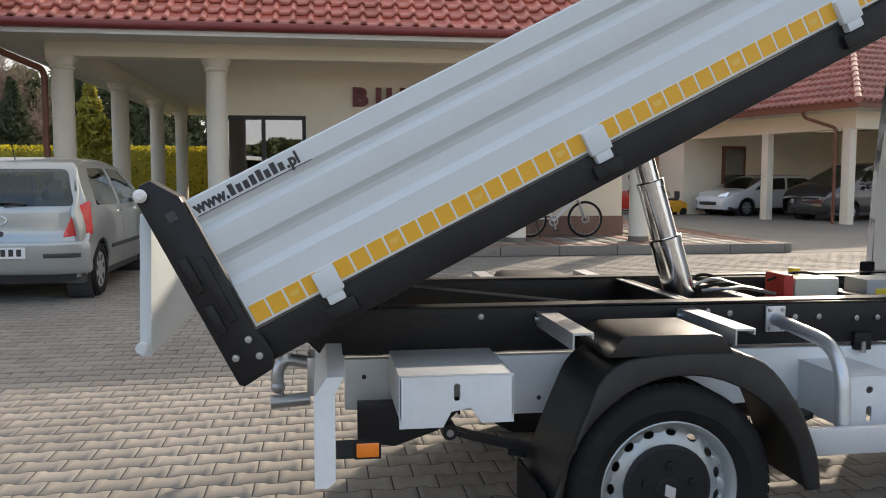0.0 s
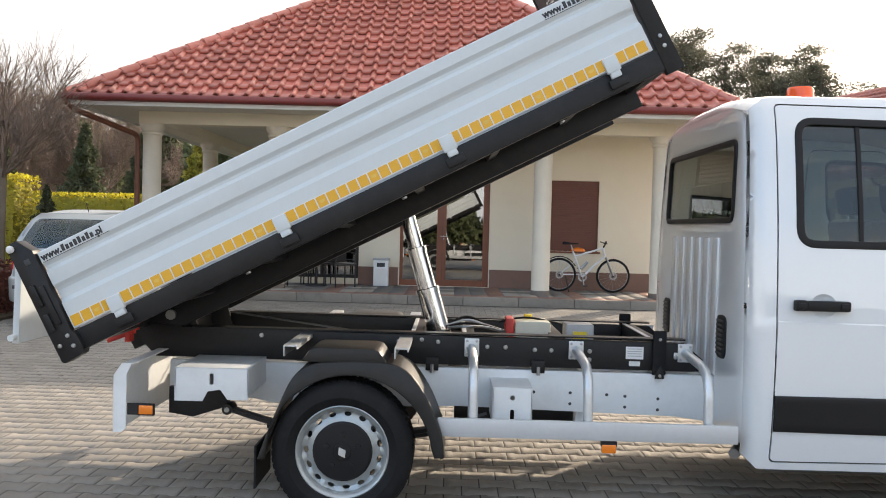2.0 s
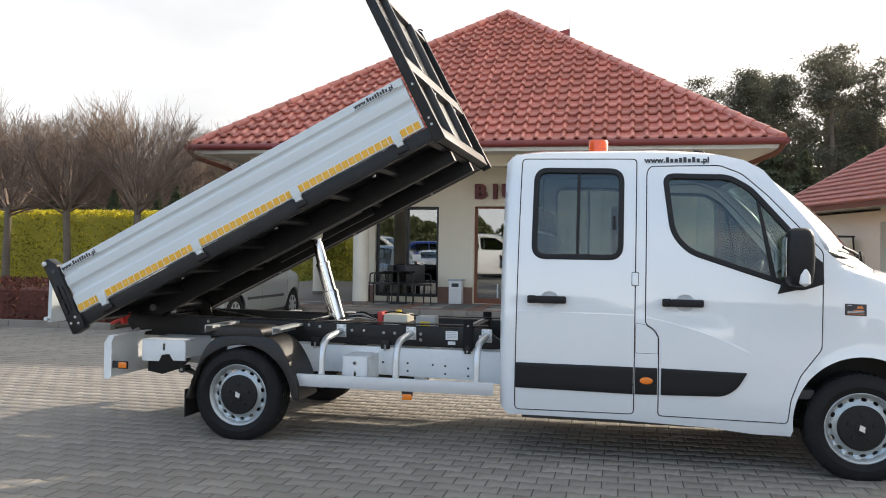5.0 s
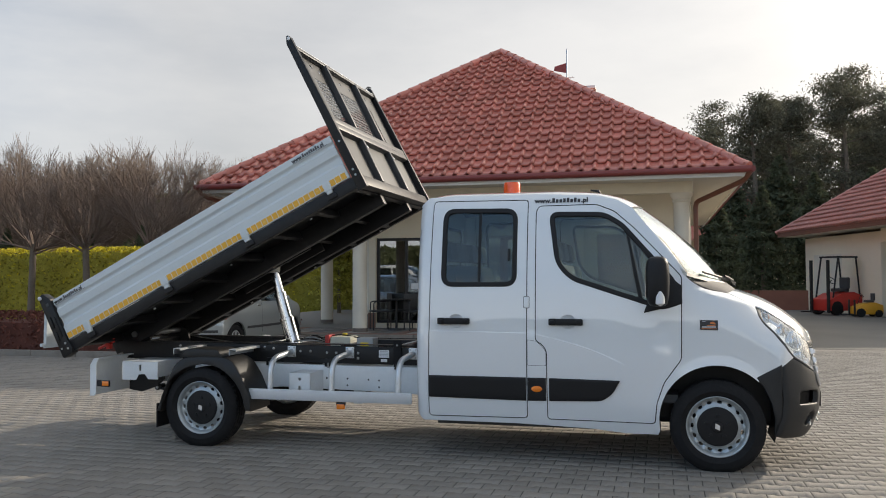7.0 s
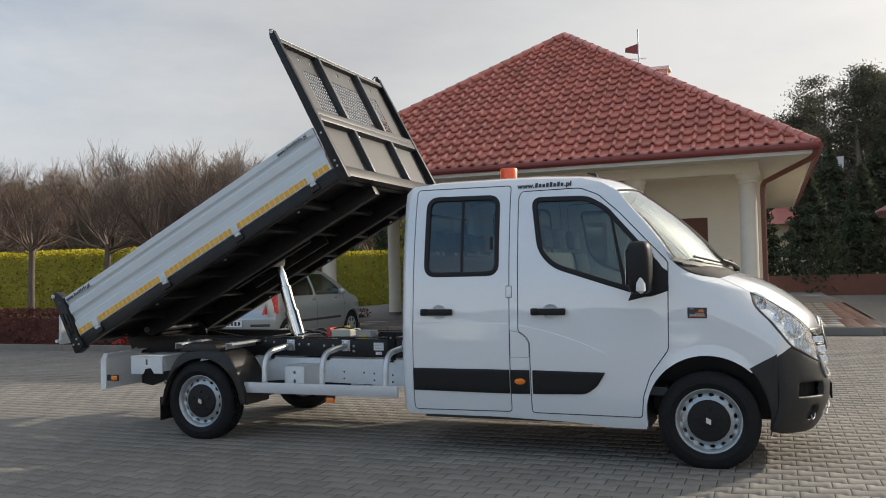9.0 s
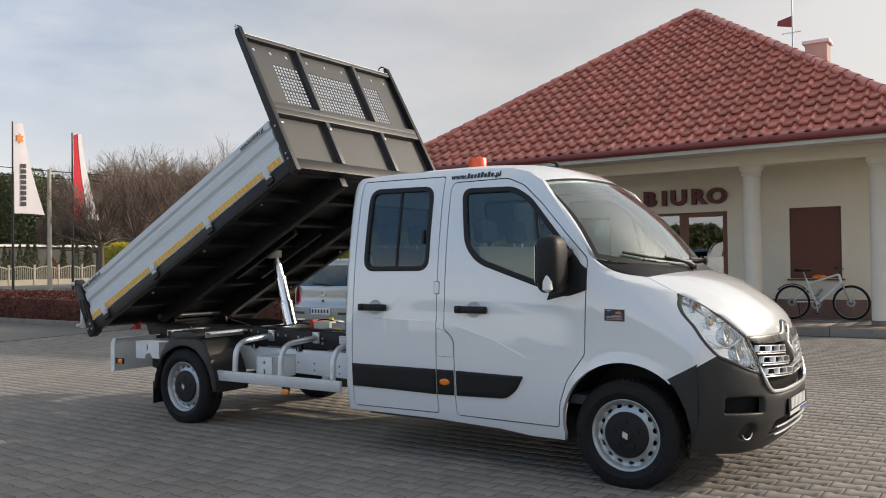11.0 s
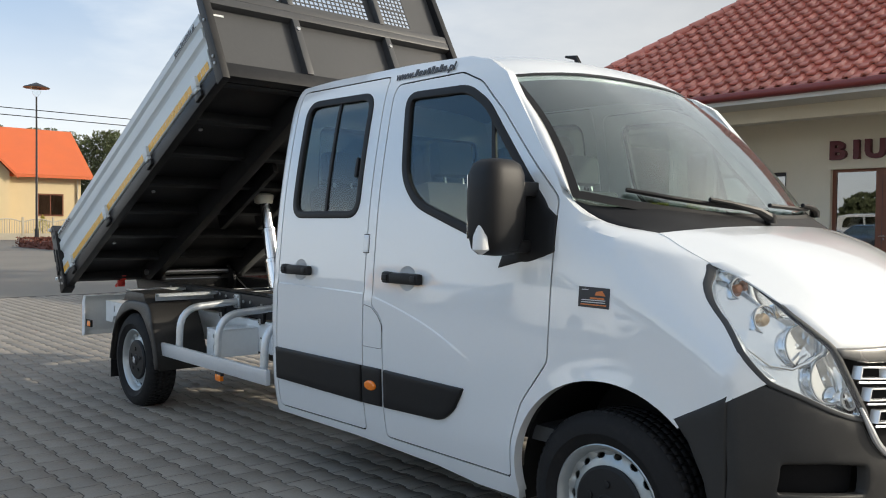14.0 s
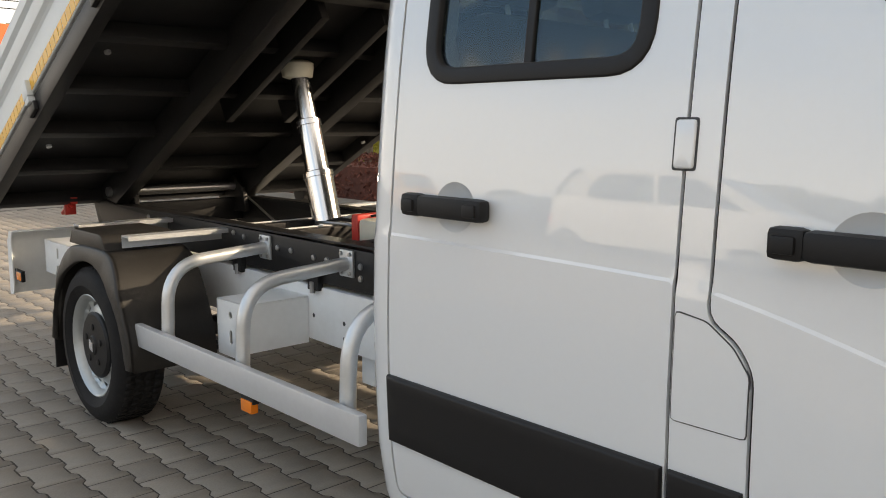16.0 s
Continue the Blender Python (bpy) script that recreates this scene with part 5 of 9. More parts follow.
# three rows of open chrome cells on each side, rising outwards
for z, span, inner in ((0.848, 0.555, 0.115), (0.778, 0.530, 0.065), (0.705, 0.505, 0.020)):
    for s in (-1, 1):
        wdt = (span - inner) / 3
        for i in range(3):
            a, b = inner + i * wdt + 0.003, inner + (i + 1) * wdt - 0.003
            cell = [(s * a, z - 0.021 + 0.07 * a), (s * b, z - 0.021 + 0.07 * b), (s * (b - 0.020), z + 0.021 + 0.07 * b), (s * (a - 0.010), z + 0.021 + 0.07 * a)]
            part("grille_cell", sheet(cell, [inset(cell, 0.006)], nose_map(0.010), 0.03, 0.05, 0.002), M["bright_trim"], grille, smooth=30)
        bar = [Vector((nose(y, z) + 0.004, s * y, z - 0.031 + 0.07 * y)) for y in np.linspace(inner, span, 8)]
        part("grille_bar", pipe(bmesh.new(), bar, 0.004, 6), M["bright_trim"], grille, smooth=40)
pts = [Vector((nose(y, z) + 0.008, y, z)) for y, z in bend2([(-0.562, 0.775), (-0.515, 0.662), (-0.46, 0.612), (-0.30, 0.601), (0, 0.598), (0.30, 0.601), (0.46, 0.612), (0.515, 0.662), (0.562, 0.775)])]
part("grille_trim", pipe(bmesh.new(), pts, [0.006] + [0.012] * (len(pts) - 2) + [0.006], 8), M["bright_trim"], grille, "chrome lower grille trim", smooth=40)

for s in (-1, 1):
    def lamp_at(off, s=s):
        def at(u, v, d):
            x = nose(u, v)
            return Vector((x + off - d, s * min(u, half_width(x, v) + 0.001), v))
        return at
    HL = round_poly([(0.775, 1.232), (0.865, 1.163), (0.893, 1.118), (0.902, 1.072), (0.886, 1.0), (0.856, 0.92), (0.822, 0.862), (0.744, 0.820), (0.666, 0.776), (0.591, 0.746), (0.530, 0.738), (0.560, 0.805), (0.590, 0.881), (0.617, 0.968), (0.664, 1.020), (0.700, 1.075), (0.720, 1.144), (0.740, 1.198)], 0.02, 2)
    hl = part("headlamp", sheet(HL, [], lamp_at(-0.065), 0.01, 0.04, 0.0), M["reflector"], cab, "large clear swept-back headlamp")
    lens = part("lamp_lens", sheet(HL, [], lamp_at(0.004), 0.004, 0.03, 0.0), M["lamp_glass"], hl, "clear lamp cover", smooth=60)
    lens.visible_shadow = False
    part("lamp_rim", sheet(inset(HL, -0.012), [inset(HL, 0.004)], lamp_at(0.003), 0.012, 0.03, 0.003), M["trim_dark"], hl, "dark lamp seal", smooth=50)
    part("lamp_wall", sheet(inset(HL, 0.001), [inset(HL, 0.008)], lamp_at(-0.011), 0.054, 0.03, 0.0), M["bowl_silver"], hl, "bright lamp housing", smooth=50)
    for (ly, lz, r, mt) in ((0.672, 0.862, 0.080, "chrome"), (0.730, 0.972, 0.070, "chrome"), (0.800, 1.055, 0.047, "amber"), (0.795, 1.152, 0.036, "amber"), (0.595, 0.80, 0.035, "chrome")):
        c = Vector((nose(ly, lz) - 0.016, s * min(ly, half_width(nose(ly, lz), lz) - r * 0.75), lz))
        d = Vector((0.93, s * 0.32, 0.15)).normalized()
        lb = bmesh.new()
        lathe(lb, [(r * 0.96, -0.01), (r, 0.006), (r, 0.0), (r * 0.93, -0.006), (r * 0.82, -0.022), (r * 0.62, -0.042), (r * 0.36, -0.056), (0.001, -0.060)], 28, Matrix.Translation(c) @ d.to_track_quat("Z", "Y").to_matrix().to_4x4())
        part("lamp_bowl", lb, M["bowl_silver"], hl, smooth=40)
        part("bowl_ring", lathe(bmesh.new(), [(r * 1.0 + 0.0035 * math.cos(a), 0.006 + 0.0035 * math.sin(a)) for a in [2 * math.pi * i / 6 for i in range(6)]], 28, Matrix.Translation(c) @ d.to_track_quat("Z", "Y").to_matrix().to_4x4(), close=True), M["sheet_grey"], hl, smooth=60)
        q = r * (2.1 if mt == "amber" else 1.0)
        lb = bmesh.new()
        tip = 0.012 if mt == "amber" else -0.006
        lathe(lb, [(q * 0.24, -0.044), (q * 0.25, tip - 0.030), (q * 0.21, tip - 0.024), (q * 0.22, tip - 0.010), (q * 0.16, tip - 0.002), (0.001, tip)], 18, Matrix.Translation(c) @ d.to_track_quat("Z", "Y").to_matrix().to_4x4())
        part("bulb_cover", lb, M["amber_dull"] if lz > 1.1 else (M["bulb_cream"] if mt == "amber" else M["bowl_silver"]), hl, "coppery lamp bulb" if lz > 1.1 else "", smooth=30)

    # curved divider between the two large bowls
    part("lamp_divider", pipe(bmesh.new(), [Vector((nose(y, z) - 0.020, s * y, z)) for y, z in ((0.845, 0.965), (0.80, 0.915), (0.745, 0.903), (0.69, 0.925), (0.64, 0.955))], [0.004, 0.006, 0.007, 0.006, 0.004], 8), M["bowl_silver"], hl, smooth=40)

# plate on the bumper
plate = part("dealer_plate", boxbm(5.162, -0.235, 0.420, 5.174, 0.285, 0.537, 0.004), M["black_plastic"], bumper, "black dealer plate with white lettering")
MYZ = Matrix(((0, 0, 1, 0), (1, 0, 0, 0), (0, 1, 0, 0), (0, 0, 0, 1)))
name_bars((0.7,) * 10, 0.104, M["label_white"], plate, Matrix.Translation((5.176, 0.025, 0.464)) @ MYZ @ Matrix.Diagonal((0.80, 1, 1, 1)), "white plain bars of plate lettering", 0.001)
part("plate_strip", boxbm(5.174, -0.22, 0.427, 5.177, 0.27, 0.451), M["label_white"], plate)
part("plate_bar", boxbm(5.177, 0.06, 0.431, 5.179, 0.26, 0.447), M["plate_blue"], plate)

# cab rear wall with window, ribs and vents
def rear_x(y, z):
    return 1.962 + 0.05 * max(0, abs(y) - 0.75) ** 1.0 + (0.03 * max(0, (z - 1.5)) if z > 1.5 else 0)


def rear_map(off):
    return lambda u, v, d: Vector((rear_x(u, v) - off + d, u, v))


RW = [(-0.875, 0.40), (0.875, 0.40), (0.872, 1.2), (0.82, 1.6), (0.755, 1.95), (0.70, 2.09), (0.58, 2.15), (-0.58, 2.15), (-0.70, 2.09), (-0.755, 1.95), (-0.82, 1.6), (-0.872, 1.2)]
RWIN = round_poly([(-0.66, 1.52), (0.66, 1.52), (0.65, 1.94), (-0.65, 1.94)], 0.06, 5)
rear = part("rear_wall", sheet(RW, [RWIN], rear_map(0.0), 0.04, 0.08, 0.02), wp, cab, "white ribbed cab rear wall", smooth=50)
part("rear_seal", sheet(inset(RWIN, -0.01), [inset(RWIN, 0.02)], rear_map(0.006), 0.02, 0.05, 0.003), bp_, rear, smooth=50)
pn = part("rear_pane", sheet(inset(RWIN, 0.018), [], rear_map(-0.008), 0.004, 0.1, 0.0), M["cab_glass"], rear)
pn.visible_shadow = False
for i in range(6):
    y = -0.42 + i * 0.168
    part("rib", boxbm(rear_x(y, 1.2) - 0.012, y - 0.045, 0.68, rear_x(y, 1.2) + 0.01, y + 0.045, 1.43, 0.010), wp, rear, "pressed upright rib", smooth=40)
for s in (-1, 1):
    vo = round_poly([(s * 0.56 - 0.07, 0.79), (s * 0.56 + 0.07, 0.79), (s * 0.56 + 0.07, 1.02), (s * 0.56 - 0.07, 1.02)], 0.05, 4)
    vent = part("vent", sheet(vo, [], rear_map(0.010), 0.01, 0.08, 0.002), bp_, rear, "black louvred air vent", smooth=40)
    for k in range(8):
        z = 0.81 + k * 0.025
        part("louvre", boxbm(rear_x(0.5, 0.7) - 0.020, s * 0.56 - 0.05, z, rear_x(0.5, 0.7) - 0.010, s * 0.56 + 0.05, z + 0.011, 0.003), M["dark_grey_paint"], vent)

# lettering on the cab, badge, beacon, aerial
for sgn, x in ((-1, 3.12),):
    yy = -half_width(x, 2.085) - 0.002
    name_bars((0.7, 0.5, 0.5, 0.62, 0.7, 0.5, 0.7, 0.5), 0.058, M["decal_black"], cab, Matrix.Translation((3.16, -half_width(3.16, 2.072) - 0.006, 2.072)) @ Matrix.Rotation(radians(-25), 4, "X") @ XZ, "black line of lettering on the roof rail", 0.001, "www.", ".pl", 0.0022)
yb = -half_width(4.28, 1.10)
bd = part("dealer_badge", sheet([(4.213, 1.065), (4.345, 1.062), (4.345, 1.137), (4.213, 1.14)], [], side_map(-1, 0.003), 0.003, 0.05, 0.0), M["decal_black"], cab, "small black and orange dealer sticker")
part("badge_mark", sheet([(4.285, 1.11), (4.33, 1.108), (4.315, 1.127), (4.29, 1.123)], [], side_map(-1, 0.005), 0.002, 0.05, 0.0), M["decal_orange"], bd)
part("badge_bar", sheet([(4.265, 1.096), (4.325, 1.095), (4.325, 1.101), (4.265, 1.102)], [], side_map(-1, 0.005), 0.002, 0.05, 0.0), M["decal_orange"], bd)
for z_ in (1.082, 1.090, 1.128):
    part("badge_bar", sheet([(4.228, z_), (4.255 if z_ > 1.1 else 4.33, z_), (4.255 if z_ > 1.1 else 4.33, z_ + 0.003), (4.228, z_ + 0.003)], [], side_map(-1, 0.005), 0.002, 0.05, 0.0), M["bar_grey"], bd)
part("badge_bar", sheet([(4.225, 1.073), (4.335, 1.072), (4.335, 1.076), (4.225, 1.077)], [], side_map(-1, 0.005), 0.002, 0.05, 0.0), M["decal_orange"], bd)
beacon = part("beacon", bmesh.new(), M["amber"], cab, "low orange roof beacon")
bm = bmesh.new()
lathe(bm, [(0.078, 2.225), (0.078, 2.335), (0.07, 2.35), (0.001, 2.357)], 28, Matrix.Translation((2.60, 0.10, 0)))
part("beacon_lens", bm, M["beacon_orange"], beacon, "orange beacon lens", smooth=40)
bm = bmesh.new()
lathe(bm, [(0.085, 2.20), (0.085, 2.225), (0.05, 2.228)], 28, Matrix.Translation((2.60, 0.10, 0)))
part("beacon_base", bm, bp_, beacon, smooth=40)
part("aerial_foot", pipe(bmesh.new(), [(3.42, 0.0, 2.19), (3.40, 0.0, 2.235), (3.33, 0.0, 2.25)], [0.02, 0.014, 0.006], 8), bp_, cab, "stub roof aerial", smooth=40)

# cab interior
inn = part("cab_interior", boxbm(2.12, -0.88, 0.50, 4.05, 0.88, 0.56), M["trim_dark"], cab, "dark cab floor, seats and dashboard")
part("headlining", patch(lambda u, v: roof_pt(0.02 + 0.93 * u, 0.04 + 0.92 * v) + Vector((0, 0, -0.045)), 16, 8, 0.01), M["seat_light"], inn, "pale grey headlining", smooth=60)


def seat(x, y, w, light=False):
    st = part("seat", boxbm(x - 0.02, y - w / 2, 0.86, x + 0.46, y + w / 2, 1.02, 0.04), M["seat_cloth"], inn, "dark cloth seat", smooth=40)
    part("seat_base", boxbm(x + 0.02, y - w / 2 + 0.04, 0.56, x + 0.40, y + w / 2 - 0.04, 0.86), M["trim_dark"], st)
    part("backrest", boxbm(-0.07, -w / 2, 0, 0.06, w / 2, 0.62, 0.05, pose(x, y, 0.96, 0, -10, 0)), M["seat_light"] if light else M["seat_cloth"], st, smooth=40)
    n = max(1, round(w / 0.45))
    for i in range(n):
        yy = y - w / 2 + w * (i + 0.5) / n
        hr = part("headrest", boxbm(-0.05, -0.12, 0.65, 0.04, 0.12, 0.83, 0.04, pose(x, yy, 0.96, 0, -10, 0)), M["seat_light"] if light else M["seat_cloth"], st, smooth=40)
        for q in (-0.06, 0.06):
            part("post", rodbm((x - 0.105, yy + q, 1.56), (x - 0.12, yy + q, 1.63), 0.007, n=6), M["steel"], hr)


seat(3.22, 0.45, 0.52, True)
seat(3.22, -0.35, 0.92, True)
seat(2.32, 0.0, 1.66)
part("dashboard", prism([(4.02, 0.75), (4.30, 0.95), (4.42, 1.33), (4.15, 1.335), (3.98, 1.27), (3.92, 1.16), (3.95, 0.95)], Matrix.Translation((0, 0.80, 0)) @ XZ, 1.6, 0.02), M["trim_dark"], inn, "dark grey dashboard", smooth=40)
sw = part("steering_wheel", bmesh.new(), M["trim_dark"], inn, "black steering wheel")
ms = Matrix.Translation((3.80, 0.42, 1.22)) @ Matrix.Rotation(radians(-58), 4, "Y")
part("wheel_rim", lathe(bmesh.new(), [(0.205 + 0.016 * math.cos(a), 0.016 * math.sin(a)) for a in [2 * math.pi * i / 8 for i in range(8)]], 28, ms, close=True), M["trim_dark"], sw, smooth=60)
part("wheel_hub", lathe(bmesh.new(), [(0.07, -0.05), (0.075, 0.0), (0.05, 0.015)], 18, ms), M["trim_dark"], sw, smooth=40)
for a in (90, 210, 330):
    part("spoke", rodbm(ms @ Vector((0.05 * math.cos(radians(a)), 0.05 * math.sin(radians(a)), 0)), ms @ Vector((0.2 * math.cos(radians(a)), 0.2 * math.sin(radians(a)), 0)), 0.016, n=8), M["trim_dark"], sw)
part("column_shroud", rodbm((3.82, 0.42, 1.20), (4.05, 0.42, 1.08), 0.05, n=12), M["trim_dark"], sw)

# ---- wheels ----
def wheel(x, sgn):
    """One road wheel; sgn: side. Face towards +-y."""
    yc = sgn * (0.868 if x < 1 else 0.84)
    m = Matrix.Translation((x, yc, HUB)) @ Matrix.Rotation(radians(90 if sgn < 0 else -90), 4, "X")
    wh = part("wheel", bmesh.new(), M["rubber"], truck, "steel road wheel with black hub cap")
    R, rr = 0.347, 0.225
    prof = [(rr, 0.085), (rr + 0.012, 0.100), (rr + 0.04, 0.108), (0.27, 0.113), (0.305, 0.110), (0.325, 0.100), (0.338, 0.088), (R, 0.075), (R + 0.001, 0.03), (R + 0.001, -0.03), (R, -0.075), (0.338, -0.088), (0.27, -0.113), (rr, -0.085)]
    bm = bmesh.new()
    lathe(bm, prof, 56, m, close=True)
    part("tyre", bm, M["rubber"], wh, "black road tyre", smooth=40)
    # tread blocks
    V, F = [], []
    b = np.array([(-0.5, -0.5, 0), (0.5, -0.5, 0), (0.5, 0.5, 0), (-0.5, 0.5, 0), (-0.5, -0.5, 1), (0.5, -0.5, 1), (0.5, 0.5, 1), (-0.5, 0.5, 1)])
    bf = np.array([(4, 5, 6, 7), (0, 1, 5, 4), (1, 2, 6, 5), (2, 3, 7, 6), (3, 0, 4, 7)])
    k = 0
    for row, (zc, wz) in enumerate(((-0.062, 0.034), (-0.022, 0.034), (0.022, 0.034), (0.062, 0.034))):
        for i in range(64):
            a = 2 * math.pi * (i + 0.5 * (row % 2)) / 64
            ca, sa = math.cos(a), math.sin(a)
            for p in b:
                t, z, r = p[0] * 0.026, zc + p[1] * wz, R - 0.006 + p[2] * 0.0085
                V.append(m @ Vector((r * ca - t * sa, r * sa + t * ca, z)))
            F.append(bf + 8 * k)
            k += 1
    inv = world_of(wh).inverted()
    ob = new("tread", from_arrays("tread", np.array([inv @ v for v in V]), np.concatenate(F), M["rubber"]))
    ob.parent = wh
    # rim flange and drop
    bm = bmesh.new()
    lathe(bm, [(0.207, 0.070), (0.217, 0.088), (0.226, 0.094), (0.234, 0.090), (0.235, 0.078), (0.227, 0.070), (0.220, -0.07), (0.20, -0.08), (0.196, 0.03)], 48, m, close=True)
    rim = part("rim", bm, M["rim_silver"], wh, "silver painted steel rim", smooth=40)
    # dished disc with a ring of round holes
    circle = [(0.209 * math.cos(2 * math.pi * i / 48), 0.209 * math.sin(2 * math.pi * i / 48)) for i in range(48)]
    holes = []
    for h in range(15):
        a = 2 * math.pi * (h + 0.5) / 15
        ca, sa = math.cos(a), math.sin(a)
        holes.append([((0.182 + 0.0115 * math.cos(b_)) * ca - 0.0185 * math.sin(b_) * sa, (0.182 + 0.0115 * math.cos(b_)) * sa + 0.0185 * math.sin(b_) * ca) for b_ in [2 * math.pi * q / 12 for q in range(12)]])

    def disc(u, v, d):
        r = math.hypot(u, v)
        h = lerp_table([(0.0, 0.062), (0.150, 0.062), (0.163, 0.056), (0.192, 0.044), (0.209, 0.060)], r)
        return m @ Vector((u, v, h - d))
    part("disc", sheet(circle, holes, disc, 0.006, 0.03, 0.0), M["rim_silver"], rim, "pierced silver wheel disc", smooth=40)
    part("brake_drum", lathe(bmesh.new(), [(0.175, -0.06), (0.175, 0.0), (0.12, 0.01)], 32, m), M["black_metal"], wh, smooth=40)
    bm = bmesh.new()
    lathe(bm, [(0.146, 0.060), (0.148, 0.072), (0.137, 0.080), (0.09, 0.084), (0.045, 0.086), (0.040, 0.092), (0.001, 0.094)], 36, m)
    cap = part("hub_cap", bm, bp_, wh, "black plastic hub cap", smooth=30)
    for q in range(5):
        a = 2 * math.pi * q / 5 + 0.3
        part("cap_boss", lathe(bmesh.new(), [(0.016, 0.078), (0.014, 0.090), (0.001, 0.092)], 12, m @ Matrix.Translation((0.082 * math.cos(a), 0.082 * math.sin(a), 0))), bp_, cap, smooth=40)
    rot = 30 if sgn < 0 else 20
    em = [(0.030 * math.cos(radians(a + rot)) * (1 if i % 2 else 0.72), 0.030 * math.sin(radians(a + rot)) * (1 if i % 2 else 0.72)) for i, a in enumerate((0, 90, 180, 270))]
    part("cap_emblem", prism(em, m @ Matrix.Translation((0, 0, 0.094)), 0.004), M["bright_trim"], cap, "small plain silver diamond")
    return wh


for x in (0.0, WB):
    for s in (-1, 1):
        wheel(x, s)
part("rear_axle", rodbm((0, -0.75, HUB), (0, 0.75, HUB), 0.05, n=14), M["black_metal"], truck, "black rear axle beam", smooth=40)
part("front_axle", rodbm((WB, -0.75, HUB), (WB, 0.75, HUB), 0.05, n=14), M["black_metal"], truck, "black front axle", smooth=40)
part("engine_tray", boxbm(3.75, -0.5, 0.28, 4.95, 0.5, 0.9, 0.05), M["black_metal"], truck, "dark engine bay underside")

# ---- tipping bed ----
TIP = 27.1
BEDM = Matrix.Translation((-1.29, 0, 0.91)) @ Matrix.Rotation(radians(-TIP), 4, "Y")
bs_, bw = M["black_steel"], M["bed_white"]
bed = part("tipping_bed", bmesh.new(), bs_, truck, "raised steel load bed with white drop sides")


def bpart(name, bm, material, parent=None, label="", smooth=False):
    bm.transform(BEDM)
    return part(name, bm, material, parent or bed, label, smooth)


BL, BWD = 3.07, 1.045
bpart("bed_floor", boxbm(0, -BWD + 0.03, -0.028, BL, BWD - 0.03, -0.002), bs_, label="black steel bed floor")
for s in (-1, 1):
    bpart("side_rail", boxbm(-0.02, s * 1.02 - 0.03, -0.105, BL + 0.05, s * 1.02 + 0.03, -0.004, 0.006), bs_, label="black edge rail", smooth=30)
    # drop side with two pressed grooves
    prof = [(0.0, 0.004), (0.0, 0.135), (0.005, 0.140), (0.020, 0.158), (0.020, 0.200), (0.014, 0.215), (0.001, 0.232), (0.0, 0.238), (0.0, 0.298), (0.004, 0.303), (0.015, 0.316), (0.015, 0.330), (0.003, 0.346), (0.0, 0.350), (0.0, 0.400), (0.004, 0.405), (0.03, 0.405)]
    bm = bmesh.new()
    rows = []
    for u in (0.012, BL - 0.012):
        rows.append([bm.verts.new((u, s * (BWD + 0.010 - p[0]), p[1])) for p in prof] + [bm.verts.new((u, s * (BWD - 0.022), p)) for p in (0.405, 0.004)])
    n = len(rows[0])
    for i in range(n):
        bm.faces.new((rows[0][i], rows[0][(i + 1) % n], rows[1][(i + 1) % n], rows[1][i]))
    bm.faces.new(rows[0])
    bm.faces.new(list(reversed(rows[1])))
    bmesh.ops.remove_doubles(bm, verts=bm.verts, dist=1e-5)
    bmesh.ops.recalc_face_normals(bm, faces=bm.faces)
    side = bpart("drop_side", bm, bw, label="white pressed-steel drop side", smooth=12)
    for u in (0.25, 1.127, 2.0, 2.85):
        hb = bmesh.new()
        box(hb, u - 0.035, s * (BWD + 0.022) - 0.014, -0.012, u + 0.035, s * (BWD + 0.022) + 0.014, 0.062, 0.006)
        box(hb, u - 0.026, s * (BWD + 0.018) - 0.016, -0.040, u + 0.026, s * (BWD + 0.018) + 0.016, -0.010, 0.006)
        bpart("hinge", hb, bw, side, "white welded hinge", smooth=30)
        bpart("hinge_bracket", boxbm(u - 0.045, s * (BWD + 0.012) - 0.012, -0.085, u + 0.045, s * (BWD + 0.012) + 0.012, -0.042, 0.005), bs_, side, smooth=30)
    # rear post
    po = [(-0.105, -0.118), (-0.092, -0.130), (0.0, -0.122), (0.022, -0.085), (0.018, -0.02), (0.004, 0.0), (0.004, 0.42), (-0.045, 0.495), (-0.078, 0.495), (-0.105, 0.455)]
    post = bpart("rear_post", prism(po, Matrix.Translation((0, s * 1.03 + 0.045, 0)) @ XZ, 0.09, 0.006), bs_, label="black pressed corner post", smooth=30)
    for u0, v0, v1 in ((-0.085, 0.03, 0.12), (-0.085, 0.16, 0.27), (-0.045, 0.05, 0.25)):
        bpart("rib", boxbm(u0, s * 1.075 - 0.012, v0, u0 + 0.028, s * 1.075 + 0.012, v1, 0.006), bs_, post, smooth=30)
    for u0, v0 in ((-0.075, -0.045), (-0.02, -0.015), (-0.015, -0.07)):
        bpart("bolt", lathe(bmesh.new(), [(0.011, 0), (0.010, 0.006), (0.001, 0.007)], 10, Matrix.Translation((u0, s * 1.077, v0)) @ Matrix.Rotation(radians(90 * -s), 4, "X")), M["steel"], post)
    bpart("latch_slot", boxbm(-0.055, s * 1.074 - 0.006, 0.365, -0.025, s * 1.074 + 0.006, 0.395, 0.004), M["trim_dark"], post)
    bpart("knob", lathe(bmesh.new(), [(0.017, 0), (0.019, 0.012), (0.010, 0.022), (0.001, 0.023)], 12, Matrix.Translation((-0.085, s * 1.075, 0.468)) @ Matrix.Rotation(radians(90 * -s), 4, "X")), M["label_white"], post, "white plastic knob", smooth=40)
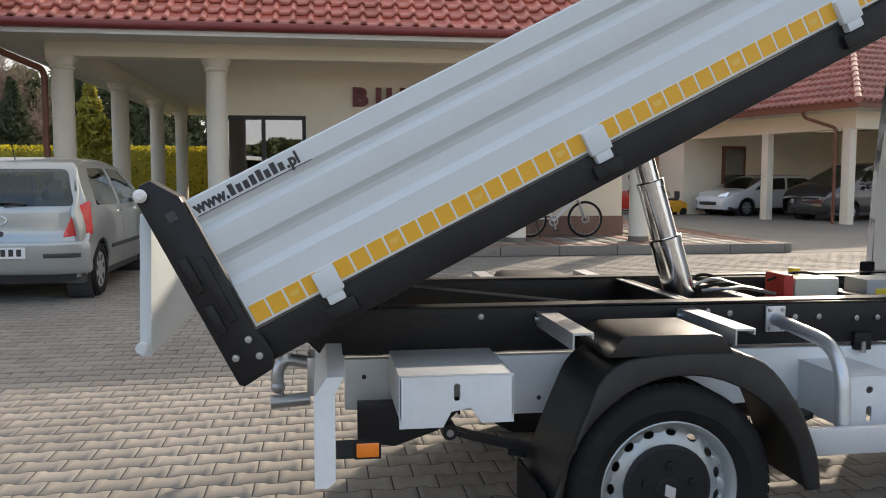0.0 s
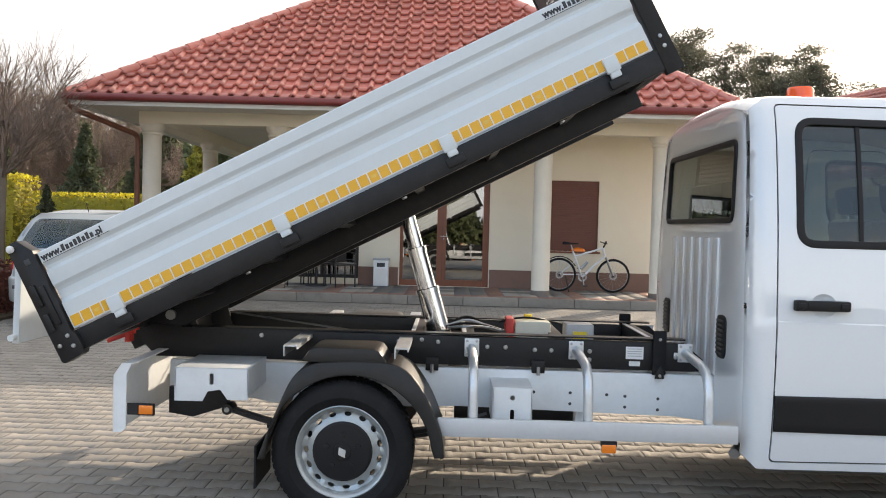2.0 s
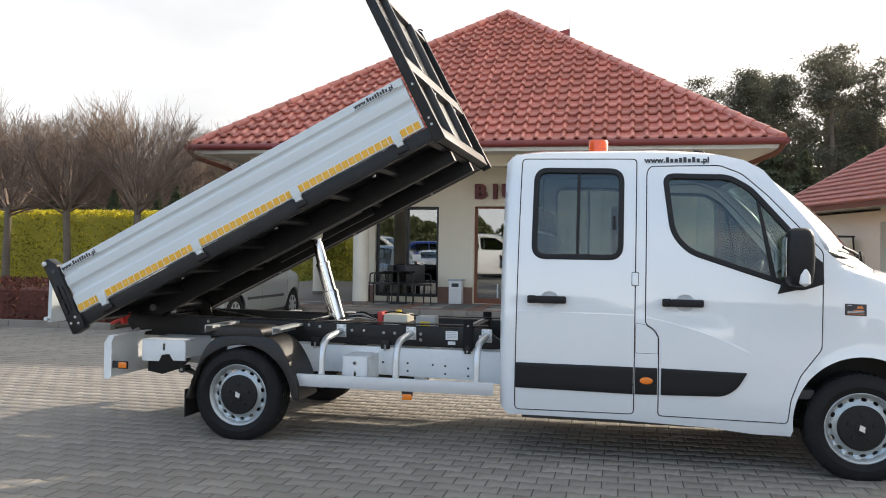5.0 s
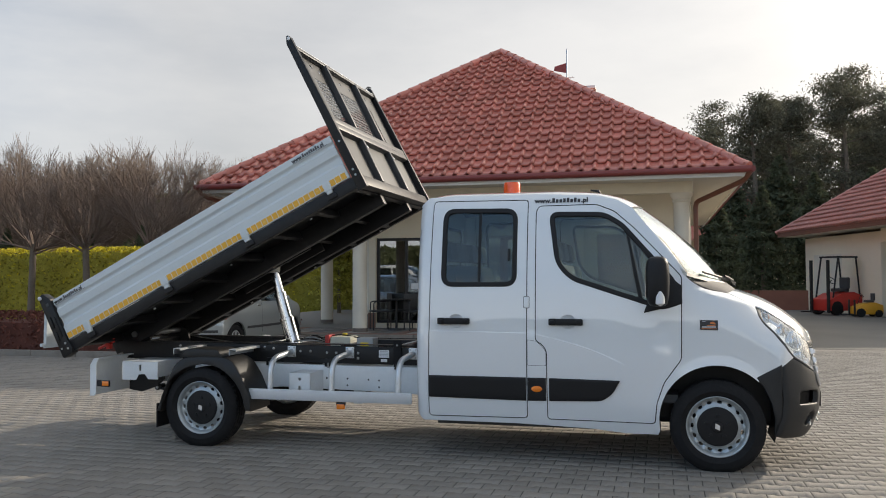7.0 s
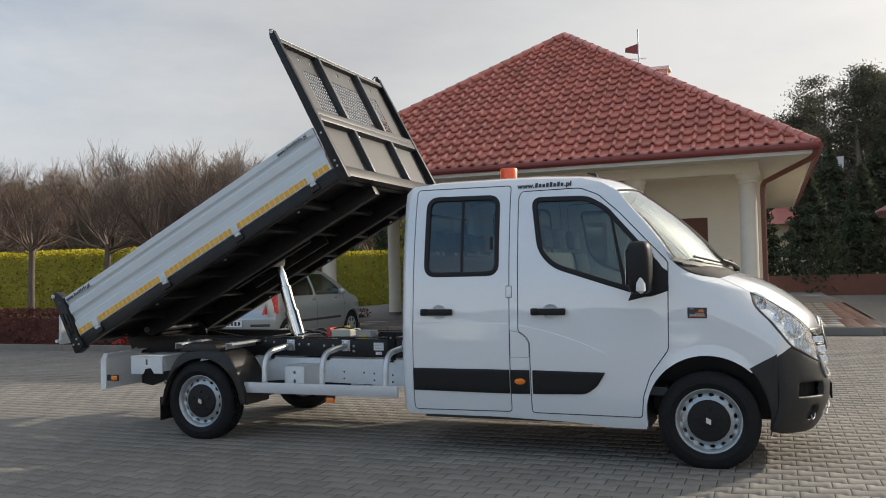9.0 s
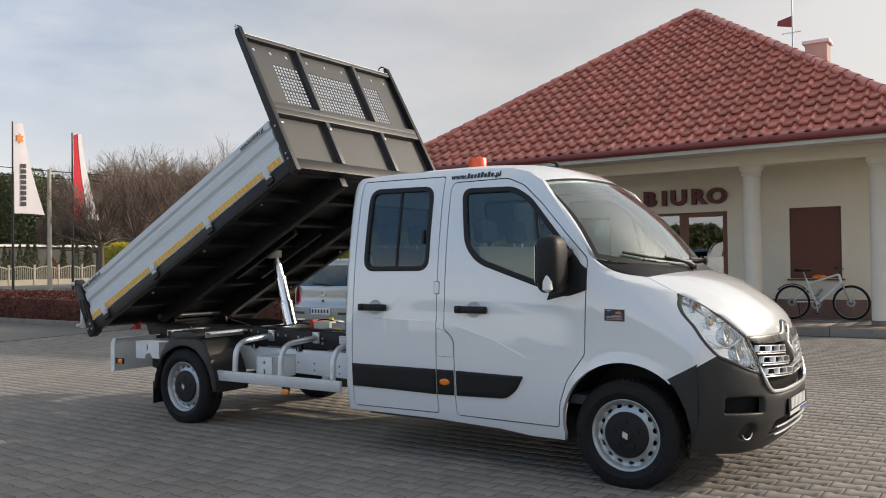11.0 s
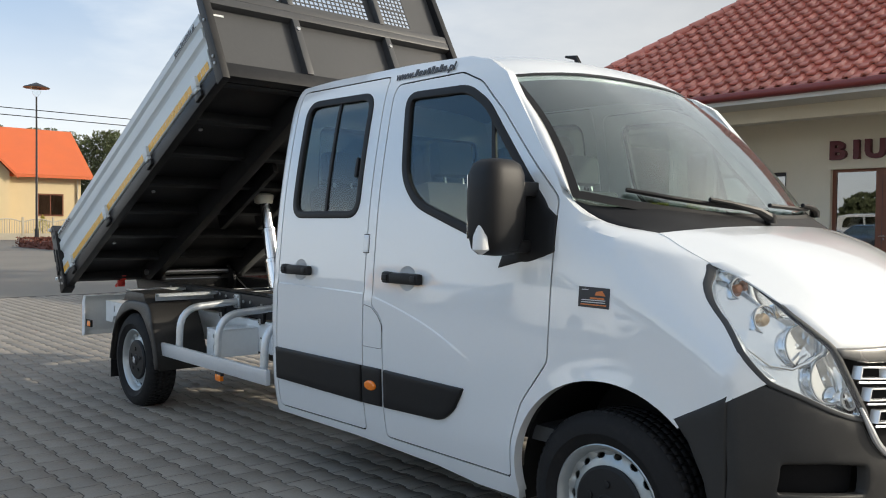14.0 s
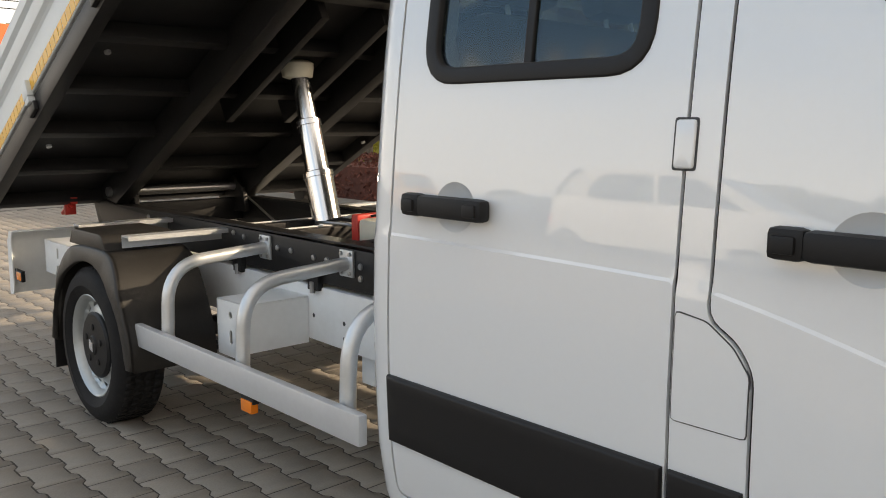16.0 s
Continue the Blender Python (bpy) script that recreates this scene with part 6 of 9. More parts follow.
# marking tape on the right side: separate yellow squares on a white strip
tape = bpart("marking_tape", boxbm(0.03, -(BWD + 0.0125), 0.008, BL - 0.03, -(BWD + 0.0105), 0.068), M["label_white"], label="white strip with yellow reflective squares")
b0 = boxbm(-0.0238, -0.0008, -0.0265, 0.0238, 0.0008, 0.0265)
b0.transform(BEDM.to_3x3().to_4x4())
sqm, k = None, 0
for c0, c1, n in ((0.0, 0.25, 4), (0.25, 1.127, 15), (1.127, 2.0, 15), (2.0, 2.85, 15), (2.85, 3.07, 3)):
    for i in range(n):
        uu = (c0 + c1) / 2 + (i - (n - 1) / 2) * 0.0545
        if sqm is None:
            o0 = mesh_ob("reflective_square", b0, M["tape_yellow"])
            sqm = o0.data
        else:
            o0 = new("reflective_square", sqm)
        o0.parent = tape
        o0.matrix_basis = Matrix.Translation(world_of(tape).inverted() @ (BEDM @ Vector((uu, -(BWD + 0.0135), 0.0385))))
        if k % 5 == 2:
            blob = [(0.014 * math.cos(a) * (1 + 0.25 * math.sin(3 * a)), 0.010 * math.sin(a) * (1 + 0.2 * math.cos(2 * a))) for a in [2 * math.pi * i / 12 for i in range(12)]]
            bpart("square_mark", prism(blob, Matrix.Translation((uu, -(BWD + 0.0143), 0.0385)) @ XZ, 0.0006), M["tape_mark"], tape, "plain lighter mark")
        k += 1
for u in (0.180, 2.82):
    bpart("underline", boxbm(u - 0.16, -(BWD + 0.0122), 0.3485, u + 0.19, -(BWD + 0.0108), 0.351), M["decal_black"])
    name_bars((0.7, 0.5, 0.5, 0.62, 0.7, 0.5, 0.7, 0.5), 0.047, M["decal_black"], bed, BEDM @ Matrix.Translation((u, -(BWD + 0.011), 0.358)) @ XZ @ Matrix.Diagonal((0.92, 1, 1, 1)), "black line of lettering on the drop side", 0.0008, "www.", ".pl", 0.0022)
# underside
for s in (-1, 1):
    bpart("long_beam", boxbm(-0.02, s * 0.40 - 0.04, -0.19, BL, s * 0.40 + 0.04, -0.030, 0.006), bs_, label="black lengthwise bed beam", smooth=30)
for i in range(8):
    u = 0.10 + i * 0.42
    bpart("cross_beam", boxbm(u - 0.025, -1.0, -0.10, u + 0.025, 1.0, -0.030, 0.005), bs_, label="black crosswise bed beam", smooth=30)
for s in (-1, 1):
    bpart("gusset", boxbm(1.2, s * 0.17 - 0.02, -0.16, 2.15, s * 0.17 + 0.02, -0.030, 0.004), bs_, smooth=30)
    for u in (0.85, 1.7, 2.55):
        bpart("bolt", lathe(bmesh.new(), [(0.014, 0), (0.013, -0.01), (0.001, -0.011)], 10, Matrix.Translation((u, s * 0.93, -0.105))), M["steel"], bed)
bpart("cylinder_bracket", boxbm(1.55, -0.13, -0.075, 1.78, 0.13, -0.03, 0.01), bs_, label="black ram bracket", smooth=30)
# tailgate hanging free from the post tops
tg = part("tailgate", bmesh.new(), bw, bed, "white tailgate hanging open")
bm = bmesh.new()
box(bm, -0.016, -0.99, -0.405, 0.016, 0.99, 0.0, 0.004, Matrix.Translation((-1.585, 0, 1.235)) @ Matrix.Rotation(radians(1.5), 4, "Y"))
part("tailgate_skin", bm, bw, tg, smooth=30)
for z in (-0.06, -0.20, -0.34):
    bm = boxbm(-0.030, -0.93, z - 0.03, -0.012, 0.93, z + 0.03, 0.008, Matrix.Translation((-1.585, 0, 1.235)) @ Matrix.Rotation(radians(1.5), 4, "Y"))
    part("tailgate_rib", bm, bw, tg, smooth=30)
for s in (-1, 1):
    part("tailgate_pin", rodbm((-1.60, s * 0.99, 0.86), (-1.60, s * 1.03, 0.86), 0.016, n=10), bw, tg)
# headboard
hd = bpart("headboard", bmesh.new(), M["dark_grey_paint"], label="dark grey steel headboard with perforated mesh")
dg = M["dark_grey_paint"]
H0, H1 = 3.075, 3.15
for s in (-1, 1):
    po = [(H0, -0.13), (H1 + 0.01, -0.13), (H1, 0.5), (H1 - 0.015, 1.34), (H1 - 0.03, 1.365), (H1 - 0.05, 1.365), (H0, 1.30)]
    pst = bpart("headboard_post", prism(po, Matrix.Translation((0, s * 1.03 + 0.025, 0)) @ XZ, 0.05, 0.004), bs_, hd, "black side post", smooth=30)
    ring = [(H0 + 0.04 + 0.016 * math.cos(a), 1.335 + 0.016 * math.sin(a)) for a in [2 * math.pi * i / 14 for i in range(14)]]
    bpart("eye", prism(ring, Matrix.Translation((0, s * 1.057 + 0.004, 0)) @ XZ, 0.008), M["label_white"], pst)
    for v in (0.0, 0.05, 0.32):
        bpart("bolt", lathe(bmesh.new(), [(0.010, 0), (0.009, 0.006), (0.001, 0.007)], 10, Matrix.Translation((H0 + 0.04, s * 1.057, v)) @ Matrix.Rotation(radians(90 * -s), 4, "X")), M["steel"], pst)
PY = (-1.005, -0.39, 0.39, 1.005)
bpart("lower_plate", boxbm(H0 + 0.005, -1.005, 0.0, H0 + 0.015, 1.005, 0.44), dg, hd)
bpart("foot_rail", boxbm(H0, -1.005, -0.10, H1 - 0.01, 1.005, 0.0, 0.006), bs_, hd, smooth=30)
bpart("middle_rail", boxbm(H0 + 0.002, -1.005, 0.44, H1 - 0.005, 1.005, 0.50, 0.006), dg, hd, smooth=30)
bpart("middle_band", boxbm(H0 + 0.045, -1.005, 0.502, H1 - 0.007, 1.005, 0.56, 0.004), dg, hd, smooth=30)
bpart("top_rail", boxbm(H0 + 0.002, -1.005, 1.235, H1 - 0.02, 1.005, 1.275, 0.006), dg, hd, smooth=30)
bpart("top_edge", boxbm(H0 + 0.004, -1.0, 1.276, H1 - 0.022, 1.0, 1.283), M["label_white"], hd, "pale top edge")
for y in (-0.39, 0.39):
    bpart("upright", boxbm(H0 + 0.002, y - 0.025, 0.0, H1 - 0.003, y + 0.025, 0.439, 0.005), dg, hd, smooth=30)
    bpart("upright", boxbm(H0 + 0.002, y - 0.022, 0.561, H1 - 0.006, y + 0.022, 1.234, 0.005), dg, hd, smooth=30)
    bpart("bolt", lathe(bmesh.new(), [(0.016, 0), (0.014, 0.008), (0.001, 0.009)], 10, Matrix.Translation((H1 - 0.003, y, 0.36)) @ Matrix.Rotation(radians(90), 4, "Y")), M["steel"], hd)
for (ya, yb, ma, mb) in ((-1.005, -0.412, -0.74, -0.43), (-0.368, 0.368, -0.335, 0.325), (0.412, 1.005, 0.43, 0.72)):
    va, vb = 0.62, 1.04
    pl = bmesh.new()
    for a in ((H0 + 0.006, ya, 0.50, H0 + 0.012, yb, va), (H0 + 0.006, ya, vb, H0 + 0.012, yb, 1.145), (H0 + 0.006, ya, va, H0 + 0.012, ma, vb), (H0 + 0.006, mb, va, H0 + 0.012, yb, vb)):
        if a[4] - a[1] > 0.004:
            box(pl, *a)
    # round holes along the top: bridge strips between them
    holes = [ya + (yb - ya) * (i + 0.5) / 3 for i in range(3)]
    edges = [ya] + [h for c in holes for h in (c - 0.017, c + 0.017)] + [yb]
    for a, b in zip(edges[0::2], edges[1::2]):
        box(pl, H0 + 0.006, a, 1.145, H0 + 0.012, b, 1.18)
    box(pl, H0 + 0.006, ya, 1.18, H0 + 0.012, yb, 1.235)
    bpart("upper_plate", pl, dg, hd)
    lat = bmesh.new()
    n = max(1, round((mb - ma) / 0.0385))
    for i in range(n + 1):
        y = ma + (mb - ma) * i / n
        box(lat, H0 + 0.006, y - 0.0045, va, H0 + 0.011, y + 0.0045, vb)
    n = round((vb - va) / 0.0385)
    for i in range(n + 1):
        v = va + (vb - va) * i / n
        w = 0.0045 if i % 4 else 0.009
        box(lat, H0 + 0.0065, ma, v - w, H0 + 0.0105, mb, v + w)
    bpart("mesh_panel", lat, dg, hd, "square punched mesh")
for y in (-0.9, 0.9):
    hk = bmesh.new()
    pipe(hk, [(H0 + 0.03, y, 1.275), (H0 + 0.03, y, 1.33), (H0 + 0.06, y + 0.02, 1.345), (H0 + 0.085, y + 0.03, 1.32)], 0.007, 6)
bpart("hook", hk, bs_, hd)
bpart("label", boxbm(H0 + 0.016, -0.97, 0.385, H0 + 0.018, -0.90, 0.40), M["label_white"], hd)

# hydraulic ram
ram = part("hydraulic_ram", bmesh.new(), M["chrome"], truck, "three-stage chrome hydraulic tipping ram")
a, b = Vector((0.475, 0, 0.74)), Vector((0.215, 0, 1.60))
for t0, t1, r in ((0.0, 0.40, 0.068), (0.38, 0.68, 0.056), (0.66, 0.96, 0.045)):
    bm = bmesh.new()
    L = (b - a).length
    lathe(bm, [(r, t0 * L), (r, t1 * L - 0.03), (r + 0.004, t1 * L - 0.028), (r + 0.004, t1 * L - 0.004), (r - 0.002, t1 * L)], 28, axis_matrix(a, b))
    part("stage", bm, M["chrome"], ram, "polished chrome tube", smooth=30)
part("ram_head", lathe(bmesh.new(), [(0.045, -0.06), (0.072, -0.05), (0.078, -0.01), (0.078, 0.015), (0.05, 0.03)], 24, Matrix.Translation(b + Vector((0, 0, -0.02)))), M["tank_cream"], ram, "cream painted ram head", smooth=30)
part("ram_foot", boxbm(0.40, -0.10, 0.70, 0.56, 0.10, 0.80, 0.015), M["tank_cream"], ram, smooth=30)

# ---- chassis, subframe, mudguards, side guards ----
cw, gv, bg_ = M["chassis_white"], M["galvanised"], M["bar_grey"]
ladder = part("chassis", bmesh.new(), cw, truck, "white painted chassis frame")
for s in (-1, 1):
    rail = [(-1.02, 0.50), (-0.55, 0.48), (-0.45, 0.46), (0.40, 0.46), (0.55, 0.47), (1.75, 0.445), (2.12, 0.40), (2.12, 0.66), (1.95, 0.675), (-1.02, 0.685)]
    rb = part("chassis_rail", prism(rail, Matrix.Translation((0, s * 0.42 + 0.03, 0)) @ XZ, 0.06, 0.006), cw, ladder, "white folded steel rail", smooth=30)
    for x, z in ((0.98, 0.56), (1.18, 0.56), (1.18, 0.50), (1.38, 0.555), (1.48, 0.55), (1.48, 0.49), (1.66, 0.54), (1.66, 0.48), (-0.95, 0.62), (-0.72, 0.62), (0.0, 0.62), (-0.30, 0.52)):
        part("rail_hole", lathe(bmesh.new(), [(0.009, 0), (0.001, 0.001)], 8, Matrix.Translation((x, s * 0.4508, z)) @ Matrix.Rotation(radians(-90 * s), 4, "X")), M["trim_dark"], rb)
    # outrigger boxes
    for x0, x1, z0, z1, yo in ((-0.86, -0.49, 0.545, 0.715, 0.86), (0.74, 0.945, 0.415, 0.635, 0.74)):
        ob_ = part("bracket_box", bmesh.new(), cw, ladder, "white folded bracket box")
        bm = bmesh.new()
        lo, hi = min(s * 0.452, s * yo), max(s * 0.452, s * yo)
        box(bm, x0, lo, z1 - 0.006, x1, hi, z1, 0.002)
        yf = s * yo
        out = [(x0, z0), (x0 + 0.38 * (x1 - x0), z0), (x0 + 0.45 * (x1 - x0), z0 + 0.05), (x0 + 0.62 * (x1 - x0), z0 + 0.06), (x0 + 0.72 * (x1 - x0), z0 + 0.01), (x1, z0 + 0.01), (x1, z1), (x0, z1)] if x0 < 0 else [(x0, z0), (x1, z0), (x1, z1), (x0, z1)]
        cx = (x0 + x1) / 2
        slot = round_poly([(cx - 0.010, (z0 + z1) / 2 + 0.0), (cx + 0.010, (z0 + z1) / 2 + 0.0), (cx + 0.010, (z0 + z1) / 2 + 0.055), (cx - 0.010, (z0 + z1) / 2 + 0.055)], 0.009, 3)
        part("box_top", bm, cw, ob_, smooth=30)
        cuts = [slot]
        if x0 > 0:
            cuts = [round_poly([(cx - 0.010, z0 + 0.05), (cx + 0.010, z0 + 0.05), (cx + 0.010, z0 + 0.105), (cx - 0.010, z0 + 0.105)], 0.009, 3), [(cx + 0.013 * math.cos(2 * math.pi * q / 12), z0 + 0.165 + 0.013 * math.sin(2 * math.pi * q / 12)) for q in range(12)]]
        part("box_face", sheet(out, cuts, lambda u, v, d, yf=yf, s=s: Vector((u, yf - s * d, v)), 0.006, 0.2, 0.002), cw, ob_, smooth=30)
        part("box_side", boxbm(x0, lo, z0 + 0.03, x0 + 0.006, hi, z1 - 0.007), cw, ob_)
        part("box_side", boxbm(x1 - 0.006, lo, z0 + 0.03, x1, hi, z1 - 0.007), cw, ob_)
for x in (-0.9, -0.35, 0.55, 1.3, 1.95):
    part("cross_member", boxbm(x - 0.04, -0.388, 0.52, x + 0.04, 0.388, 0.64, 0.006), cw if x > 1 else M["black_metal"], ladder, smooth=30)
# rear underrun beam
beam = part("rear_beam", bmesh.new(), cw, ladder, "white rear underrun beam")
sec = [(-1.125, 0.405), (-1.115, 0.405), (-1.115, 0.68), (-1.08, 0.738), (-1.03, 0.738), (-1.03, 0.745), (-1.085, 0.745), (-1.125, 0.685)]
part("beam_skin", prism(sec, Matrix.Translation((0, 0.96, 0)) @ XZ, 1.92, 0.004), cw, beam, smooth=30)
for s in (-1, 1):
    part("beam_end", prism([(-1.125, 0.405), (-1.085, 0.405), (-1.062, 0.425), (-1.062, 0.69), (-1.035, 0.745), (-1.085, 0.745), (-1.125, 0.685)], Matrix.Translation((0, s * 0.962 + 0.004, 0)) @ XZ, 0.006), cw, beam)
    part("rear_marker", boxbm(-1.0, s * 0.955 - 0.012, 0.495, -0.93, s * 0.955 + 0.012, 0.54, 0.006), M["amber"], ladder, "amber rear side marker", smooth=30)
    part("marker_bracket", boxbm(-1.06, s * 0.945 - 0.008, 0.49, -0.93, s * 0.945 + 0.002, 0.546), M["black_metal"], ladder)
    part("spring_hanger", prism([(-0.98, 0.50), (-0.98, 0.42), (-0.85, 0.40), (-0.70, 0.45), (-0.62, 0.52), (-0.62, 0.56), (-0.98, 0.56)], Matrix.Translation((0, s * 0.56 + 0.02, 0)) @ XZ, 0.04, 0.004), M["black_metal"], ladder, "black spring hanger", smooth=30)
    for k, (xa, xb) in enumerate(((-0.66, 0.72), (-0.45, 0.50))):
        pts = [(x, 0.33 - 0.022 * k + 0.12 * ((x - 0.03) / 0.69) ** 2) for x in np.linspace(xa, xb, 17)]
        leaf_ = prism([(x, z - 0.010) for x, z in pts] + [(x, z + 0.010) for x, z in reversed(pts)], Matrix.Translation((0, s * 0.56 + 0.035, 0)) @ XZ, 0.07)
        part("leaf_spring", leaf_, M["black_metal"], ladder, "black leaf spring", smooth=30)
    part("spring_eye", rodbm((-0.66, s * 0.56 - 0.05, 0.45), (-0.66, s * 0.56 + 0.05, 0.45), 0.028, n=16), M["black_metal"], ladder, smooth=40)
    part("eye_bolt", rodbm((-0.66, s * 0.56 - 0.06, 0.45), (-0.66, s * 0.56 + 0.06, 0.45), 0.013, n=10), M["steel"], ladder, smooth=40)
    part("marker_frame", boxbm(-1.006, s * 0.955 - 0.009, 0.489, -0.924, s * 0.955 + 0.009, 0.546, 0.004), M["black_plastic"], ladder)
# tow coupling
tow = part("tow_coupling", boxbm(-1.16, -0.09, 0.46, -1.126, 0.09, 0.62, 0.01), M["steel"], ladder, "grey cast tow coupling", smooth=30)
bm = bmesh.new()
pipe(bm, bend([(-1.15, 0, 0.58), (-1.25, 0, 0.60), (-1.285, 0, 0.55), (-1.28, 0, 0.48)], 0.05), 0.026, 10)
pipe(bm, bend([(-1.15, 0, 0.43), (-1.31, 0, 0.42)], 0.02), 0.028, 10)
rod(bm, (-1.27, 0, 0.40), (-1.27, 0, 0.62), 0.014, n=10)
bmesh.ops.create_uvsphere(bm, u_segments=16, v_segments=10, radius=0.030, matrix=Matrix.Translation((-1.28, 0, 0.485)))
part("tow_jaw", bm, M["steel"], tow, smooth=40)

sub = part("subframe", bmesh.new(), bs_, truck, "black tipper subframe")
for s in (-1, 1):
    prof = [(-1.20, 0.80), (-1.10, 0.70), (1.84, 0.692), (1.93, 0.70), (1.90, 0.76), (1.84, 0.81), (1.80, 0.845), (-0.95, 0.865), (-1.10, 0.885), (-1.20, 0.87)]
    rl = part("subframe_rail", prism(prof, Matrix.Translation((0, s * 0.415 + 0.03, 0)) @ XZ, 0.06, 0.004), bs_, sub, "black subframe rail", smooth=30)
    part("rail_flange", boxbm(-0.9, s * 0.415 - 0.04, 0.862, 1.80, s * 0.415 + 0.04, 0.870, 0.002), bs_, rl)
    for x, z in ((0.82, 0.80), (0.98, 0.79), (1.07, 0.79), (1.28, 0.79), (1.28, 0.745), (0.72, 0.80), (-0.52, 0.83), (0.45, 0.82), (0.36, 0.83), (-0.30, 0.83), (1.75, 0.77)):
        part("bolt", lathe(bmesh.new(), [(0.013, 0), (0.011, 0.006), (0.001, 0.007)], 10, Matrix.Translation((x, s * 0.446, z)) @ Matrix.Rotation(radians(-90 * s), 4, "X")), M["steel"], rl)
    for x in (0.42, 1.0):
        part("clamp", boxbm(x - 0.035, s * 0.455 - 0.014, 0.665, x + 0.035, s * 0.455 + 0.014, 0.735, 0.004), bs_, sub, smooth=30)
        part("clamp_bolt", rodbm((x, s * 0.47, 0.655), (x, s * 0.47, 0.70), 0.010, n=8), M["steel"], sub)
    stop = part("upright_stop", boxbm(1.62, s * 0.460 - 0.011, 0.672, 1.695, s * 0.460 + 0.011, 0.915, 0.010), M["rubber"], sub, "black bolted upright stop plate", smooth=30)
    part("stop_foot", prism([(1.632, 0.655), (1.683, 0.655), (1.676, 0.70), (1.66, 0.725), (1.64, 0.70)], Matrix.Translation((0, s * 0.478 + 0.006, 0)) @ XZ, 0.012, 0.003), bs_, stop, smooth=30)
    for dz in (0.672, 0.868):
        part("bolt", lathe(bmesh.new(), [(0.009, 0), (0.008, 0.008), (0.001, 0.009)], 10, Matrix.Translation((1.657, s * (0.471 if dz > 0.7 else 0.484), dz)) @ Matrix.Rotation(radians(-90 * s), 4, "X")), M["steel"], stop)
    # pivot ears at the rear
    part("pivot_ear", prism([(-1.20, 0.76), (-0.88, 0.78), (-0.92, 0.93), (-1.02, 1.0), (-1.14, 0.93)], Matrix.Translation((0, s * 0.34 + 0.015, 0)) @ XZ, 0.03, 0.003), bs_, sub, smooth=30)
part("safety_bar", rodbm((-0.93, 0.36, 0.872), (0.0, 0.0, 0.806), 0.006, n=8), M["steel"], sub, "thin steel bar lying slantwise between the rails")
part("pivot_shaft", rodbm((-1.02, -0.46, 0.93), (-1.02, 0.46, 0.93), 0.028, n=14), M["steel"], sub, smooth=40)
for x in (-1.05, 0.33, 0.62, 1.12, 1.66):
    cb_ = part("cross_beam", boxbm(x - 0.035, -0.385, 0.72, x + 0.035, 0.385, 0.855, 0.005), bs_, sub, smooth=30)
    if x in (0.33, 0.62, 1.66):
        part("beam_cap", boxbm(x - 0.036, -0.384, 0.8555, x - 0.012, 0.384, 0.860, 0.001), M["bar_grey"], cb_, "bare grey steel edge")
part("safety_prop", boxbm(-1.22, -0.62, 0.86, -1.14, -0.58, 0.90, 0.006), M["red_plastic"], sub, "red painted lever", smooth=30)
part("safety_prop", boxbm(-1.20, -0.64, 0.80, -1.17, -0.58, 0.86, 0.005, ), M["red_plastic"], sub, "red painted lever", smooth=30)
part("safety_prop", rodbm((-1.16, -0.61, 0.86), (-1.30, -0.61, 0.80), 0.018, 0.012, 10), M["red_plastic"], sub, "red painted lever", smooth=30)
part("maker_plate", boxbm(1.478, -0.4485, 0.754, 1.574, -0.446, 0.822), M["label_white"], sub, "silver maker's plate with fine print")
for z in (0.810, 0.797, 0.784, 0.771):
    part("print_bar", boxbm(1.488, -0.4497, z - 0.002, 1.564, -0.4485, z + 0.002), M["sheet_grey"], sub)
part("maker_label", boxbm(1.497, -0.4485, 0.716, 1.556, -0.446, 0.742), M["label_white"], sub)
part("maker_label", boxbm(1.74, -0.4485, 0.772, 1.80, -0.446, 0.796), M["label_white"], sub)
# oil tank, pump box and hose
tk = part("oil_tank", boxbm(0.89, -0.16, 0.74, 1.10, 0.06, 0.915, 0.02), M["tank_cream"], truck, "cream translucent oil tank with red holder", smooth=30)
part("tank_holder", boxbm(0.840, -0.16, 0.76, 0.886, 0.0, 0.930, 0.012), M["red_plastic"], tk, "red plastic pump end", smooth=30)
part("tank_strap", pipe(bmesh.new(), bend([(0.80, -0.1, 0.90), (0.95, -0.07, 0.935), (1.15, -0.05, 0.90), (1.3, 0.1, 0.84)], 0.1), 0.006, 8), M["rubber"], tk, smooth=40)
part("filler_cap", rodbm((0.98, 0.0, 0.905), (0.98, 0.0, 0.940), 0.024, n=14), M["label_yellow"], tk, "yellow filler cap", smooth=40)
vb = part("valve_box", boxbm(1.18, -0.22, 0.75, 1.34, -0.06, 0.91, 0.01), M["sheet_grey"], truck, "grey control box with yellow warning label", smooth=30)
part("warning_label", boxbm(1.22, -0.223, 0.80, 1.30, -0.2205, 0.87), M["label_yellow"], vb)
for k in range(4):
    rr = random.Random(k)
    pts = bend([(0.50, -0.1 + 0.06 * k, 0.86), (0.62, -0.15 + 0.1 * k, 0.875 + 0.012 * k), (0.72, -0.05 + 0.05 * k, 0.865), (0.84, -0.1 + 0.03 * k, 0.84)], 0.08)
    part("hose", pipe(bmesh.new(), pts, 0.008, 8), M["rubber"] if k % 2 else M["steel"], sub, "hydraulic hose", smooth=40)
part("air_tank", rodbm((1.0, 0.55, 0.50), (1.75, 0.55, 0.50), 0.11, n=20), M["black_metal"], truck, "dark fuel tank", smooth=40)
